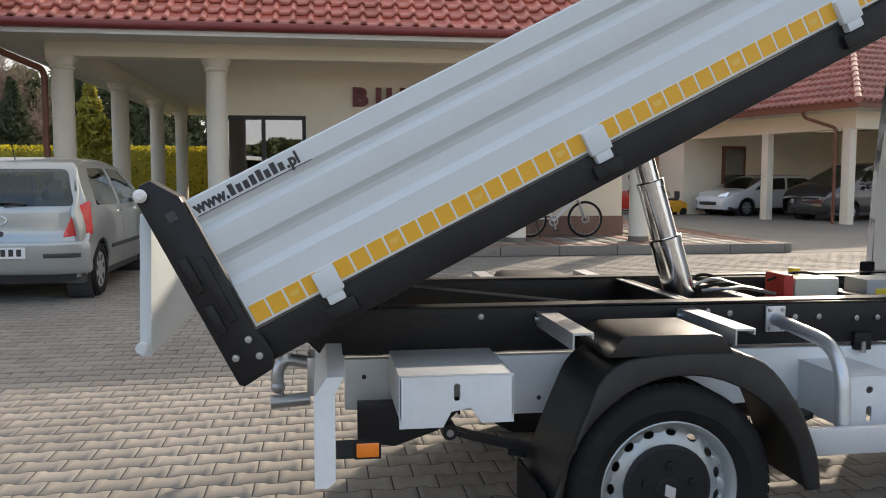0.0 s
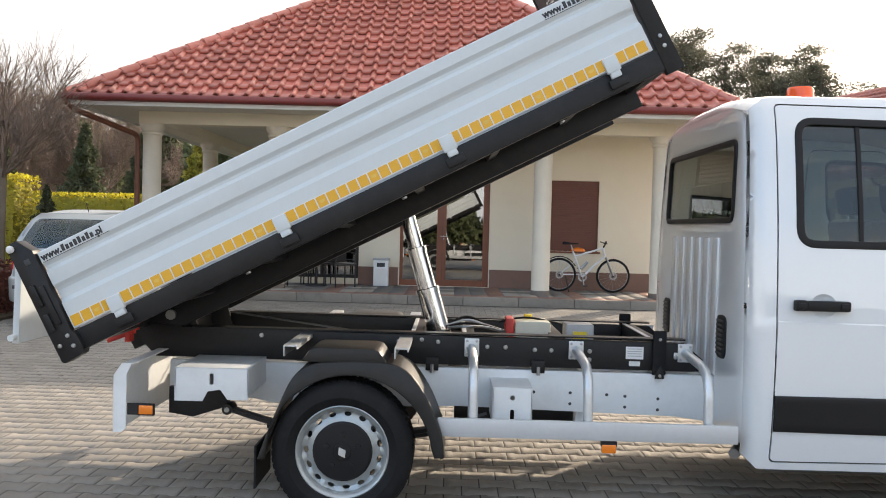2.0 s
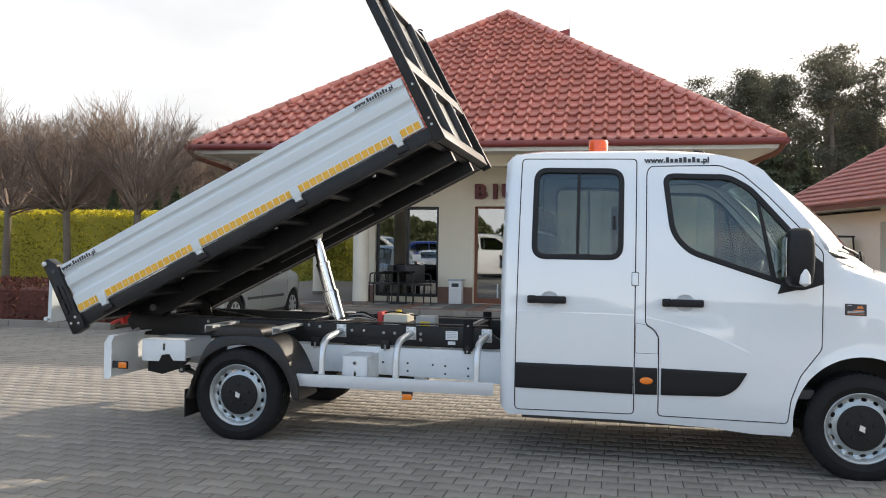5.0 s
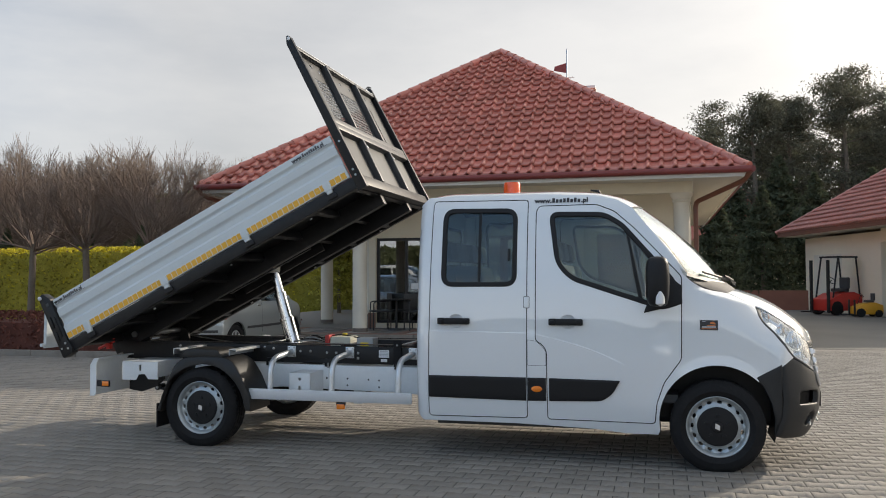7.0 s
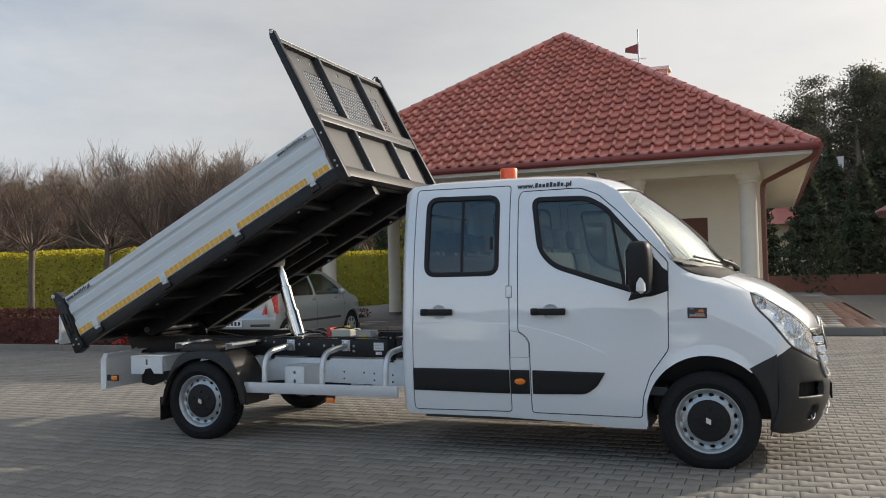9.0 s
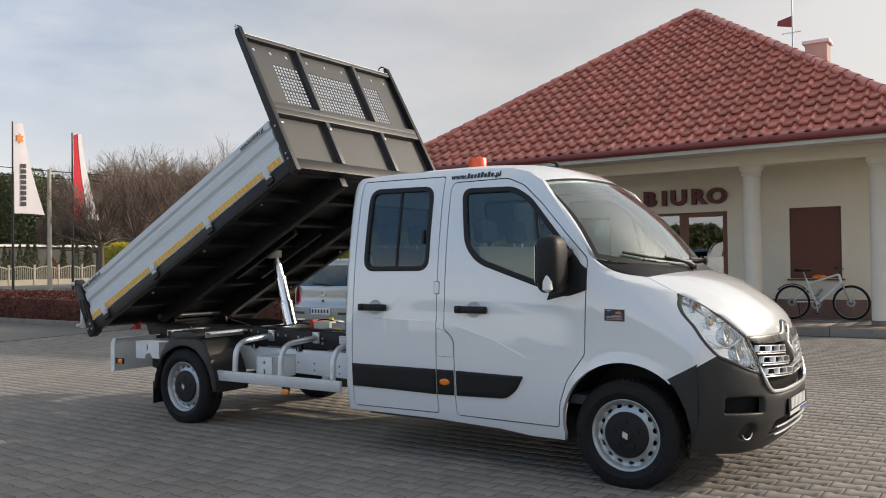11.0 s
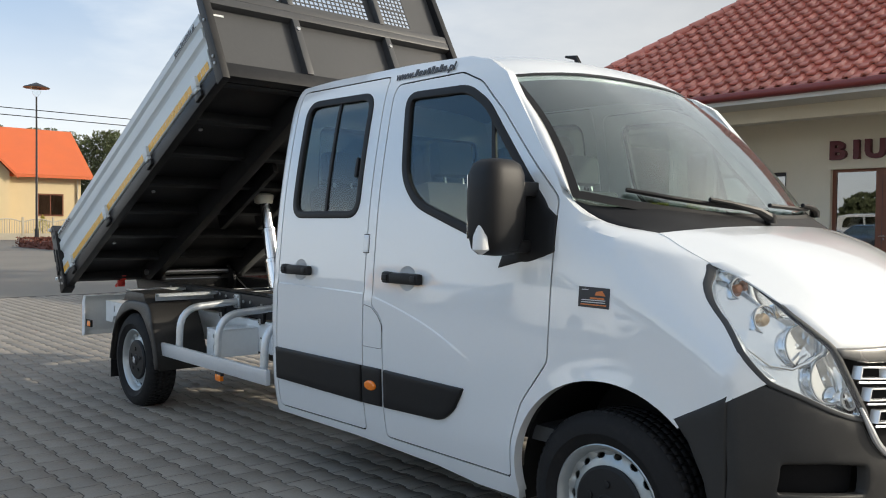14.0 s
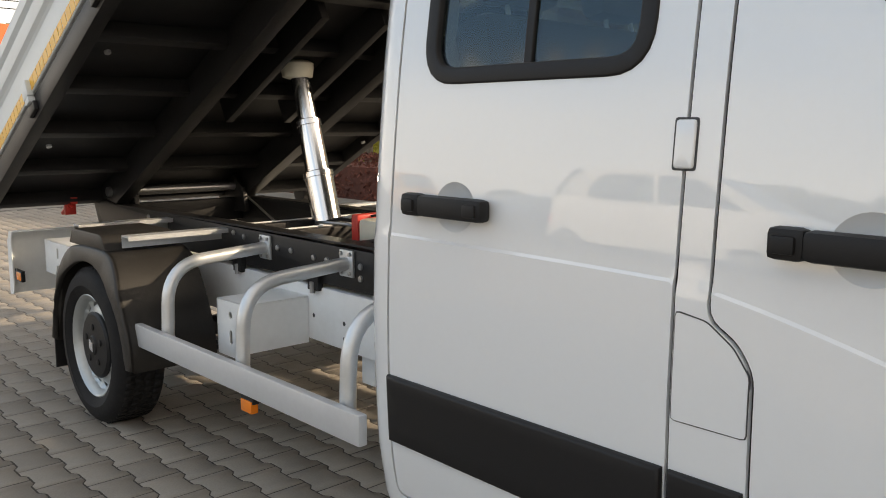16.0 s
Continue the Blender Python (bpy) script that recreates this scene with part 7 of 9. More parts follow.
part("exhaust", pipe(bmesh.new(), bend([(2.7, 0.2, 0.36), (2.25, -0.3, 0.36), (2.06, -0.62, 0.345), (1.985, -0.74, 0.325)], 0.12), 0.028, 12), M["steel"], truck, "steel exhaust tail pipe", smooth=40)
part("silencer", rodbm((0.55, -0.1, 0.40), (1.25, -0.1, 0.40), 0.09, n=18), M["black_metal"], truck, "dark silencer", smooth=40)
part("bracket_leg", boxbm(1.22, -0.40, 0.33, 1.30, -0.30, 0.45, 0.004), cw, ladder, smooth=30)

for s in (-1, 1):
    sg = part("side_guard", bmesh.new(), bg_, truck, "silver side guard rail on bent tubes")
    part("guard_rail", boxbm(0.462, min(s * 0.955, s * 0.925), 0.425, 1.93, max(s * 0.955, s * 0.925), 0.515, 0.005), bg_, sg, smooth=30)
    for x in (0.635, 1.205, 1.80):
        tb = part("guard_tube", pipe(bmesh.new(), bend([(x, s * 0.452, 0.795), (x, s * 0.885, 0.765), (x, s * 0.897, 0.45)], 0.15, 8), 0.025, 14), gv, sg, "bent galvanised tube", smooth=40)
        part("tube_flange", boxbm(x - 0.04, s * 0.452 - 0.006, 0.745, x + 0.04, s * 0.452 + 0.006, 0.845, 0.003), gv, tb, smooth=30)
        for dx in (-0.026, 0.026):
            for dz in (-0.036, 0.036):
                part("bolt", lathe(bmesh.new(), [(0.008, 0), (0.007, 0.006), (0.001, 0.007)], 8, Matrix.Translation((x + dx, s * 0.459, 0.795 + dz)) @ Matrix.Rotation(radians(-90 * s), 4, "X")), M["steel"], tb)
    part("marker_holder", boxbm(1.265, s * 0.93 - 0.012, 0.395, 1.345, s * 0.93 + 0.012, 0.424, 0.003), M["black_metal"], sg)
    part("side_marker", boxbm(1.27, s * 0.932 - 0.014, 0.362, 1.34, s * 0.932 + 0.014, 0.405, 0.006), M["amber"], sg, "amber side marker lamp", smooth=30)
    # mudguard: rounded shell over the wheel
    mg = part("mudguard", bmesh.new(), M["mudguard"], truck, "black plastic mudguard")
    crown = bend([(-0.41, 0.0, 0.30), (-0.33, 0.0, 0.52), (-0.225, 0.0, 0.762), (0.0, 0.0, 0.785), (0.30, 0.0, 0.778), (0.425, 0.0, 0.60), (0.492, 0.0, 0.43), (0.50, 0.0, 0.33)], 0.13, 5)
    OUT = [(p.x, p.z) for p in crown] + [(0.452, 0.325)]
    inn_arc = [(0.035 + 0.405 * math.cos(a), 0.315 + 0.40 * math.sin(a)) for a in [radians(v) for v in range(8, 166, 7)]]
    face = OUT + inn_arc + [(-0.372, 0.30)]
    part("guard_face", sheet(face, [], lambda u, v, d, s=s: Vector((u, s * (1.0 - d - 0.03 * max(0, (v - 0.62) / 0.15)), v)), 0.02, 0.05, 0.008), M["mudguard"], mg, smooth=40)
    top = bmesh.new()
    pl = OUT[:-1]
    for (xa, za), (xb, zb) in zip(pl, pl[1:]):
        q = []
        for (x, z) in ((xa, za), (xb, zb)):
            q.append((top.verts.new((x, s * (0.99 - 0.03 * max(0, (z - 0.62) / 0.15)), z)), top.verts.new((x, s * 0.62, z)), top.verts.new((x * 0.96, s * 0.62, z - 0.015)), top.verts.new((x * 0.96, s * 0.97, z - 0.015))))
        A, B = q
        for i in range(4):
            top.faces.new((A[i], A[(i + 1) % 4], B[(i + 1) % 4], B[i]))
    bmesh.ops.remove_doubles(top, verts=top.verts, dist=1e-4)
    bmesh.ops.recalc_face_normals(top, faces=top.faces)
    part("guard_shell", top, M["mudguard"], mg, smooth=40)
    hump = prism([(-0.215, 0.773), (0.215, 0.773), (0.17, 0.835), (0.14, 0.845), (-0.14, 0.845), (-0.17, 0.835)], Matrix.Translation((0, 0.16, 0)) @ XZ, 0.32, 0.012)
    hump.transform(Matrix.Translation((0, s * 0.80, 0)))
    part("guard_hump", hump, M["mudguard"], mg, smooth=40)
    part("mud_flap", boxbm(-0.012, s * 0.81 - 0.17, 0.15, 0.0, s * 0.81 + 0.17, 0.36, 0.003, Matrix.Translation((-0.415, 0, 0))), M["rubber"], mg, "rubber mud flap")
    for x in (-0.275, 0.275):
        ch_ = bmesh.new()
        a, b_ = min(s * 0.42, s * 0.90), max(s * 0.42, s * 0.90)
        box(ch_, x - 0.035, a, 0.838, x + 0.035, b_, 0.845)
        box(ch_, x - 0.035, a, 0.79, x - 0.029, b_, 0.838)
        box(ch_, x + 0.029, a, 0.825, x + 0.035, b_, 0.838)
        part("guard_bracket", ch_, gv, mg, "galvanised channel bracket")
        part("bracket_bolt", rodbm((x - 0.05, s * 0.47, 0.82), (x - 0.034, s * 0.47, 0.82), 0.012, n=8), M["steel"], mg)

# ---- parked cars ----
def small_wheel(root, x, y, r, sgn, cover):
    m = Matrix.Translation((x, y, r)) @ Matrix.Rotation(radians(90 * sgn), 4, "Y")
    wh = part("wheel", bmesh.new(), M["rubber"], root, "road wheel with silver cover")
    part("tyre", lathe(bmesh.new(), [(r * 0.66, 0.07), (r * 0.72, 0.088), (r * 0.9, 0.09), (r, 0.06), (r, -0.07), (r * 0.66, -0.08)], 32, m, close=True), M["rubber"], wh, smooth=40)
    part("wheel_cover", lathe(bmesh.new(), [(r * 0.68, 0.06), (r * 0.64, 0.078), (r * 0.3, 0.07), (r * 0.2, 0.085), (0.001, 0.088)], 32, m), cover, wh, smooth=40)
    for k in range(7):
        a = 2 * math.pi * k / 7
        part("cover_slot", prism(round_poly([(r * 0.35, -0.02), (r * 0.58, -0.035), (r * 0.58, 0.035), (r * 0.35, 0.02)], 0.01, 2), m @ Matrix.Rotation(a, 4, "Z") @ Matrix.Translation((0, 0, 0.0745)), 0.003), M["trim_dark"], wh)


def hatchback(name, at, turn, paint, label, group="", L=3.75, W=0.845, H=1.53, detail=True):
    """A small five-door car: rear at local y = 0, nose towards +y."""
    car = thing(name, (0, 0, 0), label, "car", group)
    zt = [(0.0, 0.80), (0.04, 0.98), (0.30, 1.36), (0.48, 1.47), (0.9, 1.52), (1.7, 1.53), (2.15, 1.48), (2.5, 1.32), (3.0, 1.02), (3.35, 0.93), (3.62, 0.76), (3.74, 0.60)]
    zt = [(y * L / 3.75, z * H / 1.53) for y, z in zt]

    def width(y, z):
        w = lerp_table([(0.2, W - 0.06), (0.45, W), (0.75, W + 0.005), (0.98, W - 0.03), (1.35, W - 0.16), (1.50, W - 0.26)], z)
        e = max(0.0, 1 - y / 0.55)
        f = max(0.0, (y - (L - 0.75)) / 0.75)
        return w - 0.14 * e ** 2.5 - 0.20 * f ** 2.2

    def side(s, off=0.0):
        return lambda u, v, d: Vector((s * (width(u, v) + off - d), u, v))

    def back_y(x, z):
        y = lerp_table([(0.22, 0.10), (0.35, 0.02), (0.62, 0.0), (0.70, 0.045), (0.98, 0.05), (1.36, 0.30), (1.47, 0.47)], z * 1.53 / H)
        return y + 0.16 * (abs(x) / W) ** 4

    r = 0.295
    ya, yf = 0.62, 0.62 + 2.46 * L / 3.75
    top = [(y, z - 0.045) for y, z in zt]
    low = [(0.12, 0.26)]
    for c in (ya, yf):
        low += [(c - 0.36 * math.cos(a), 0.28 + 0.36 * math.sin(a)) for a in [radians(v) for v in range(0, 181, 15)]]
    low += [(L - 0.06, 0.26)]
    outline = [(0.10, 0.45)] + low + [(L - 0.01, 0.45)] + list(reversed(top[1:])) + [(0.08, 0.62)]
    wins = [round_poly([(0.55, 1.0), (1.55, 0.985), (1.50, 1.40), (0.78, 1.395), (0.62, 1.25)], 0.05, 3), round_poly([(1.62, 0.985), (2.72, 0.98), (2.50, 1.15), (2.12, 1.38), (1.57, 1.405)], 0.05, 3)]
    wins = [[(a * L / 3.75, b * H / 1.53) for a, b in w_] for w_ in wins]
    body = part("body", bmesh.new(), paint, car)
    for s in (-1, 1):
        part("side_panel", sheet(outline, wins, side(s), 0.03, 0.07, 0.008), paint, body, smooth=50)
        for w_ in wins:
            p = part("side_window", sheet(w_, [], side(s, -0.008), 0.004, 0.08, 0.0), M["cab_glass"], body, "dark tinted window", smooth=60)
            p.visible_shadow = False
        part("rubbing_strip", sheet(rect(1.0, 0.50, 2.55, 0.545), [], side(s, 0.012), 0.014, 0.1, 0.004), paint if not detail else M["trim_dark"], body, smooth=40)
        for y in (1.38, 2.28):
            part("door_handle", sheet(rect(y * L / 3.75, 0.90, y * L / 3.75 + 0.15, 0.925), [], side(s, 0.022), 0.02, 0.1, 0.006), M["chrome"] if detail else paint, body, smooth=40)
        for y in (1.60, 2.72):
            part("shut_line", sheet(rect(y * L / 3.75, 0.33, y * L / 3.75 + 0.006, 0.97), [], side(s, 0.001), 0.003, 0.1, 0.0), M["trim_dark"], body)
        mh = bmesh.new()
        bmesh.ops.create_uvsphere(mh, u_segments=14, v_segments=10, radius=0.085, matrix=Matrix.Translation((s * (W + 0.06), 2.50 * L / 3.75, 1.03)) @ Matrix.Diagonal((1.0, 0.7, 0.8, 1)))
        part("door_mirror", mh, paint, body, smooth=60)
        lamp = round_poly([(s * (W - 0.13), 0.98), (s * (W + 0.0), 1.06), (s * (W + 0.02), 0.70), (s * (W - 0.25), 0.68)], 0.03, 3)
        part("tail_lamp", sheet(lamp, [], lambda u, v, d: Vector((u * (1 - 0.02), back_y(u, v) - 0.012 + d, v)), 0.03, 0.04, 0.006), M["red_lens"], body, "red tail lamp", smooth=50)
        head = round_poly([(s * 0.40, 0.62), (s * (W - 0.14), 0.66), (s * (W - 0.13), 0.82), (s * 0.48, 0.74)], 0.03, 3)
        part("headlamp", sheet(head, [], lambda u, v, d: Vector((u, L - 0.06 - 0.20 * (abs(u) / W) ** 3 - 0.5 * max(0, v - 0.66) - d + 0.02, v)), 0.03, 0.05, 0.005), M["reflector"], body, "clear headlamp", smooth=50)
        for y in (ya, yf):
            small_wheel(car, s * (W - 0.11), y, r, s, M["rim_silver"])
            part("arch_liner", lathe(bmesh.new(), [(0.35, -0.25), (0.35, 0.0), (0.34, 0.0), (0.34, -0.25)], 24, Matrix.Translation((s * (W - 0.05), y, 0.28)) @ Matrix.Rotation(radians(90 * s), 4, "Y"), close=True), M["trim_dark"], body)

    def skin(u, v):
        y = 0.05 + (L - 0.08) * u
        z = lerp_table(zt, y)
        w = width(y, z - 0.045) - 0.004
        s = -1 + 2 * v
        return Vector((w * s, y, z - 0.045 * abs(s) ** 5))

    zz = lambda y: lerp_table(zt, y)
    part("roof", patch(lambda u, v: skin(0.11 + 0.49 * u, v), 24, 14, 0.02), paint, body, smooth=60)
    part("bonnet", patch(lambda u, v: skin(0.80 + 0.20 * u, v), 18, 14, 0.02), paint, body, smooth=60)
    p = part("windscreen", patch(lambda u, v: skin(0.61 + 0.185 * u, 0.05 + 0.90 * v), 12, 12, 0.006), M["cab_glass"], body, "windscreen", smooth=60)
    p.visible_shadow = False
    for s in (0, 1):
        part("pillar", patch(lambda u, v, s=s: skin(0.60 + 0.20 * u, (0.05 * v) if s == 0 else 0.95 + 0.05 * v), 12, 2, 0.02), paint, body, smooth=60)
    # tailgate and rear bumper
    face = [(-W + 0.02, 0.62), (-W + 0.02, 0.98), (-W + 0.17, 1.36), (-W + 0.24, 1.455), (W - 0.24, 1.455), (W - 0.17, 1.36), (W - 0.02, 0.98), (W - 0.02, 0.62)]
    rw = round_poly([(-W + 0.14, 1.0), (W - 0.14, 1.0), (W - 0.26, 1.38), (-W + 0.26, 1.38)], 0.07, 4)
    face = [(x, z * H / 1.53) for x, z in face]
    rw = [(x, z * H / 1.53) for x, z in rw]
    bk = lambda off: (lambda u, v, d: Vector((u, back_y(u, v) - off + d, v)))
    tailg = part("tailgate", sheet(face, [rw], bk(0.0), 0.03, 0.06, 0.008), paint, body, smooth=50)
    p = part("rear_window", sheet(rw, [], bk(-0.008), 0.004, 0.08, 0.0), M["cab_glass"], tailg, "dark rear window", smooth=60)
    p.visible_shadow = False
    bmp = [(-W, 0.30), (W, 0.30), (W, 0.64), (-W, 0.64)]
    bp2 = part("rear_bumper", sheet(round_poly(bmp, 0.06, 3), [], bk(0.035), 0.05, 0.06, 0.015), paint, body, smooth=50)
    part("lower_valance", sheet(rect(-W + 0.1, 0.22, W - 0.1, 0.31), [], bk(0.01), 0.03, 0.1, 0.0), M["trim_dark"], bp2)
    part("front_bumper", patch(lambda u, v: Vector(((-1 + 2 * v) * (W - 0.02 - 0.06 * abs(-1 + 2 * v) ** 6), L - 0.03 - 0.24 * abs(-1 + 2 * v) ** 3.0 + 0.04 * math.sin(math.pi * u), 0.24 + 0.42 * u)), 8, 20, 0.02, (0, -1, 0)), paint, body, smooth=60)
    part("front_grille", patch(lambda u, v: Vector(((-1 + 2 * v) * 0.42, L - 0.005 - 0.03 * abs(-1 + 2 * v) ** 3.0 + 0.03 * math.sin(math.pi * u), 0.36 + 0.16 * u)), 4, 10, 0.02, (0, -1, 0)), M["trim_dark"], body, "black grille")
    part("floor_pan", boxbm(-W + 0.08, 0.15, 0.20, W - 0.08, L - 0.2, 0.32), M["trim_dark"], body)
    part("cabin", boxbm(-W + 0.22, 0.75, 0.60, W - 0.22, 2.6, 0.95, 0.05), M["seat_cloth"], body, "dark seats")
    for x in (-0.38, 0.38):
        part("seat_back", boxbm(x - 0.2, 1.65, 0.9, x + 0.2, 1.78, 1.30, 0.05), M["seat_cloth"], body, smooth=40)
        part("seat_back", boxbm(x - 0.22, 0.80, 0.85, x + 0.22, 0.92, 1.18, 0.05), M["seat_cloth"], body, smooth=40)
    if detail:
        for s in (-1, 1):
            part("bumper_strip", sheet(rect(*(sorted((s * 0.42, s * 0.76))[0], 0.475), *(sorted((s * 0.42, s * 0.76))[1], 0.52)), [], bk(0.045), 0.012, 0.08, 0.004), M["trim_dark"], bp2, smooth=40)
        pl = part("number_plate", boxbm(-0.26, -0.052, 0.475, 0.26, -0.042, 0.59, 0.004), M["label_white"], bp2, "white plate, characters as plain bars")
        for i in range(6):
            part("plate_bar", boxbm(-0.20 + i * 0.075, -0.0545, 0.50, -0.155 + i * 0.075, -0.052, 0.57), M["decal_black"], pl)
        part("plate_band", boxbm(-0.255, -0.0545, 0.48, -0.225, -0.052, 0.585), M["plate_blue"], pl)
        bm = bmesh.new()
        lathe(bm, [(0.050 + 0.008 * math.cos(a), 0.008 * math.sin(a)) for a in [2 * math.pi * i / 8 for i in range(8)]], 24, Matrix.Translation((0, back_y(0, 0.86) - 0.01, 0.86)) @ Matrix.Rotation(radians(90), 4, "X") @ Matrix.Diagonal((1.3, 0.8, 1, 1)), close=True)
        part("tailgate_badge", bm, M["chrome"], tailg, "plain chrome oval", smooth=60)
        part("tailgate_lock", lathe(bmesh.new(), [(0.028, 0), (0.026, 0.014), (0.001, 0.016)], 16, Matrix.Translation((0.0, back_y(0, 0.72) - 0.0, 0.72)) @ Matrix.Rotation(radians(90), 4, "X")), M["trim_dark"], tailg, smooth=40)
        part("rear_wiper", pipe(bmesh.new(), [(0.05, back_y(0, 1.0) - 0.02, 1.0), (0.25, back_y(0.25, 1.03) - 0.03, 1.03), (-0.2, back_y(0.2, 1.06) - 0.02, 1.06)], 0.012, 6), M["trim_dark"], tailg)
        part("roof_aerial", rodbm((0, 0.55, zz(0.55)), (0, 0.47, zz(0.55) + 0.12), 0.006, n=6), M["trim_dark"], body)
        part("parcel_note", boxbm(0.36, 0.42, 1.08, 0.50, 0.424, 1.27), M["seat_light"], body)
    car.matrix_basis = pose(*at, 0, 0, turn)
    return car


hatchback("hatchback_car", (-4.32, 5.55, 0.05), 0.0, M["car_silver"], "silver small hatchback parked facing the office")

# ---- terrace things ----
bin_ = thing("litter_bin", (-0.86, 11.72, DECK), "pale grey upright metal litter bin with ash tray", "bin")
part("bin_body", boxbm(-1.01, 11.60, DECK + 0.01, -0.72, 11.86, DECK + 0.52, 0.006), M["label_white"], bin_, smooth=30)
part("bin_top", boxbm(-1.03, 11.58, DECK + 0.52, -0.70, 11.88, DECK + 0.56, 0.008), M["sheet_grey"], bin_, smooth=30)
part("bin_slot", boxbm(-0.945, 11.592, DECK + 0.39, -0.785, 11.602, DECK + 0.47, 0.003), M["trim_dark"], bin_, "dark throw-in slot")
part("bin_door", boxbm(-0.985, 11.588, DECK + 0.04, -0.745, 11.598, DECK + 0.35, 0.003), M["white_trim"], bin_)


def bicycle():
    bk_ = thing("bicycle", (3.2, 11.55, DECK), "white and silver mountain bike leaning by the wall", "bicycle")
    y0, zr = 11.55, DECK + 0.335
    rh, fh = Vector((2.67, y0, zr)), Vector((3.73, y0, zr))
    bb_ = Vector((3.12, y0, DECK + 0.30))
    seat_top, head_top, head_low = Vector((2.93, y0, DECK + 0.80)), Vector((3.52, y0, DECK + 0.88)), Vector((3.56, y0, DECK + 0.72))
    for h in (rh, fh):
        wh = part("wheel", bmesh.new(), M["rubber"], bk_, "spoked wheel with black tyre")
        m = Matrix.Translation(h) @ Matrix.Rotation(radians(90), 4, "X")
        part("tyre", lathe(bmesh.new(), [(0.31 + 0.025 * math.cos(a), 0.022 * math.sin(a)) for a in [2 * math.pi * i / 8 for i in range(8)]], 40, m, close=True), M["rubber"], wh, smooth=60)
        part("rim", lathe(bmesh.new(), [(0.283, -0.01), (0.29, -0.01), (0.29, 0.01), (0.283, 0.01)], 40, m, close=True), M["steel"], wh, smooth=40)
        sp = bmesh.new()
        for i in range(20):
            a = 2 * math.pi * i / 20
            rod(sp, m @ Vector((0.02 * math.cos(a + 0.6), 0.02 * math.sin(a + 0.6), 0.02 * (-1) ** i)), m @ Vector((0.285 * math.cos(a), 0.285 * math.sin(a), 0)), 0.0018, n=4, caps=False)
        part("spokes", sp, M["steel"], wh, "thin steel spokes")
        part("axle", rodbm(h + Vector((0, -0.06, 0)), h + Vector((0, 0.06, 0)), 0.018, n=10), M["black_metal"], wh)
        part("brake_disc", lathe(bmesh.new(), [(0.075, 0), (0.075, 0.003), (0.05, 0.003), (0.05, 0)], 24, m @ Matrix.Translation((0, 0, 0.03)), close=True), M["steel"], wh)
    fr = part("bike_frame", bmesh.new(), M["label_white"], bk_, "white bicycle frame")
    for a, b, r in ((bb_, seat_top, 0.018), (seat_top + (bb_ - seat_top) * 0.2, head_top, 0.02), (bb_, head_low, 0.026), (bb_ + Vector((-0.05, 0, 0.05)), rh, 0.014), (seat_top + (bb_ - seat_top) * 0.35, rh, 0.013), (head_low, head_top, 0.024)):
        part("tube", rodbm(a, b, r, n=10), M["label_white"], fr, smooth=40)
    for s in (-0.05, 0.05):
        part("fork_leg", rodbm(head_low + Vector((0.02, s, -0.02)), fh + Vector((0, s, 0)), 0.015, 0.018, n=8), M["steel"], bk_, "silver suspension fork leg", smooth=40)
    part("seat_post", rodbm(seat_top, seat_top + Vector((-0.045, 0, 0.13)), 0.013, n=8), M["steel"], bk_)
    part("saddle", prism([(-0.16, 0), (0.14, 0.01), (0.15, 0.035), (0.0, 0.04), (-0.15, 0.065), (-0.17, 0.03)], Matrix.Translation(seat_top + Vector((-0.045, 0.05, 0.13))) @ XZ, 0.10, 0.015), M["rubber"], bk_, "black saddle", smooth=40)
    part("stem", rodbm(head_top, head_top + Vector((0.04, 0, 0.08)), 0.016, n=8), M["black_metal"], bk_)
    part("handlebar", pipe(bmesh.new(), [head_top + Vector((0.0, -0.30, 0.12)), head_top + Vector((0.05, -0.12, 0.09)), head_top + Vector((0.06, 0.12, 0.09)), head_top + Vector((0.0, 0.30, 0.12))], 0.012, 8), M["black_metal"], bk_, smooth=40)
    part("grip", rodbm(head_top + Vector((0.01, -0.20, 0.11)), head_top + Vector((-0.005, -0.33, 0.125)), 0.018, n=8), M["rubber"], bk_)
    part("crank_ring", lathe(bmesh.new(), [(0.09, 0), (0.09, 0.006), (0.06, 0.006), (0.06, 0)], 24, Matrix.Translation(bb_ + Vector((0, -0.05, 0))) @ Matrix.Rotation(radians(90), 4, "X"), close=True), M["steel"], bk_)
    for d in (1, -1):
        part("crank", rodbm(bb_ + Vector((0, -0.07 * d, 0)), bb_ + Vector((0.03 * d, -0.08 * d, -0.16 * d)), 0.012, n=8), M["steel"], bk_)
        part("pedal", boxbm(-0.045, -0.045, -0.01, 0.045, 0.045, 0.01, 0.003, Matrix.Translation(bb_ + Vector((0.03 * d, -0.13 * d, -0.165 * d)))), M["black_metal"], bk_)
    part("shock", rodbm(bb_ + Vector((-0.02, 0, 0.16)), bb_ + Vector((0.10, 0, 0.30)), 0.03, n=10), M["steel"], bk_)
    part("kick_stand", rodbm(rh + Vector((0.12, -0.05, -0.02)), Vector((2.85, y0 - 0.14, DECK + 0.004)), 0.010, n=8), M["black_metal"], bk_)
    part("rear_guard", pipe(bmesh.new(), [rh + Vector((0.36 * math.cos(a), 0, 0.36 * math.sin(a))) for a in [radians(v) for v in range(30, 150, 12)]], 0.012, 6), M["black_metal"], bk_, "black rear mudguard")


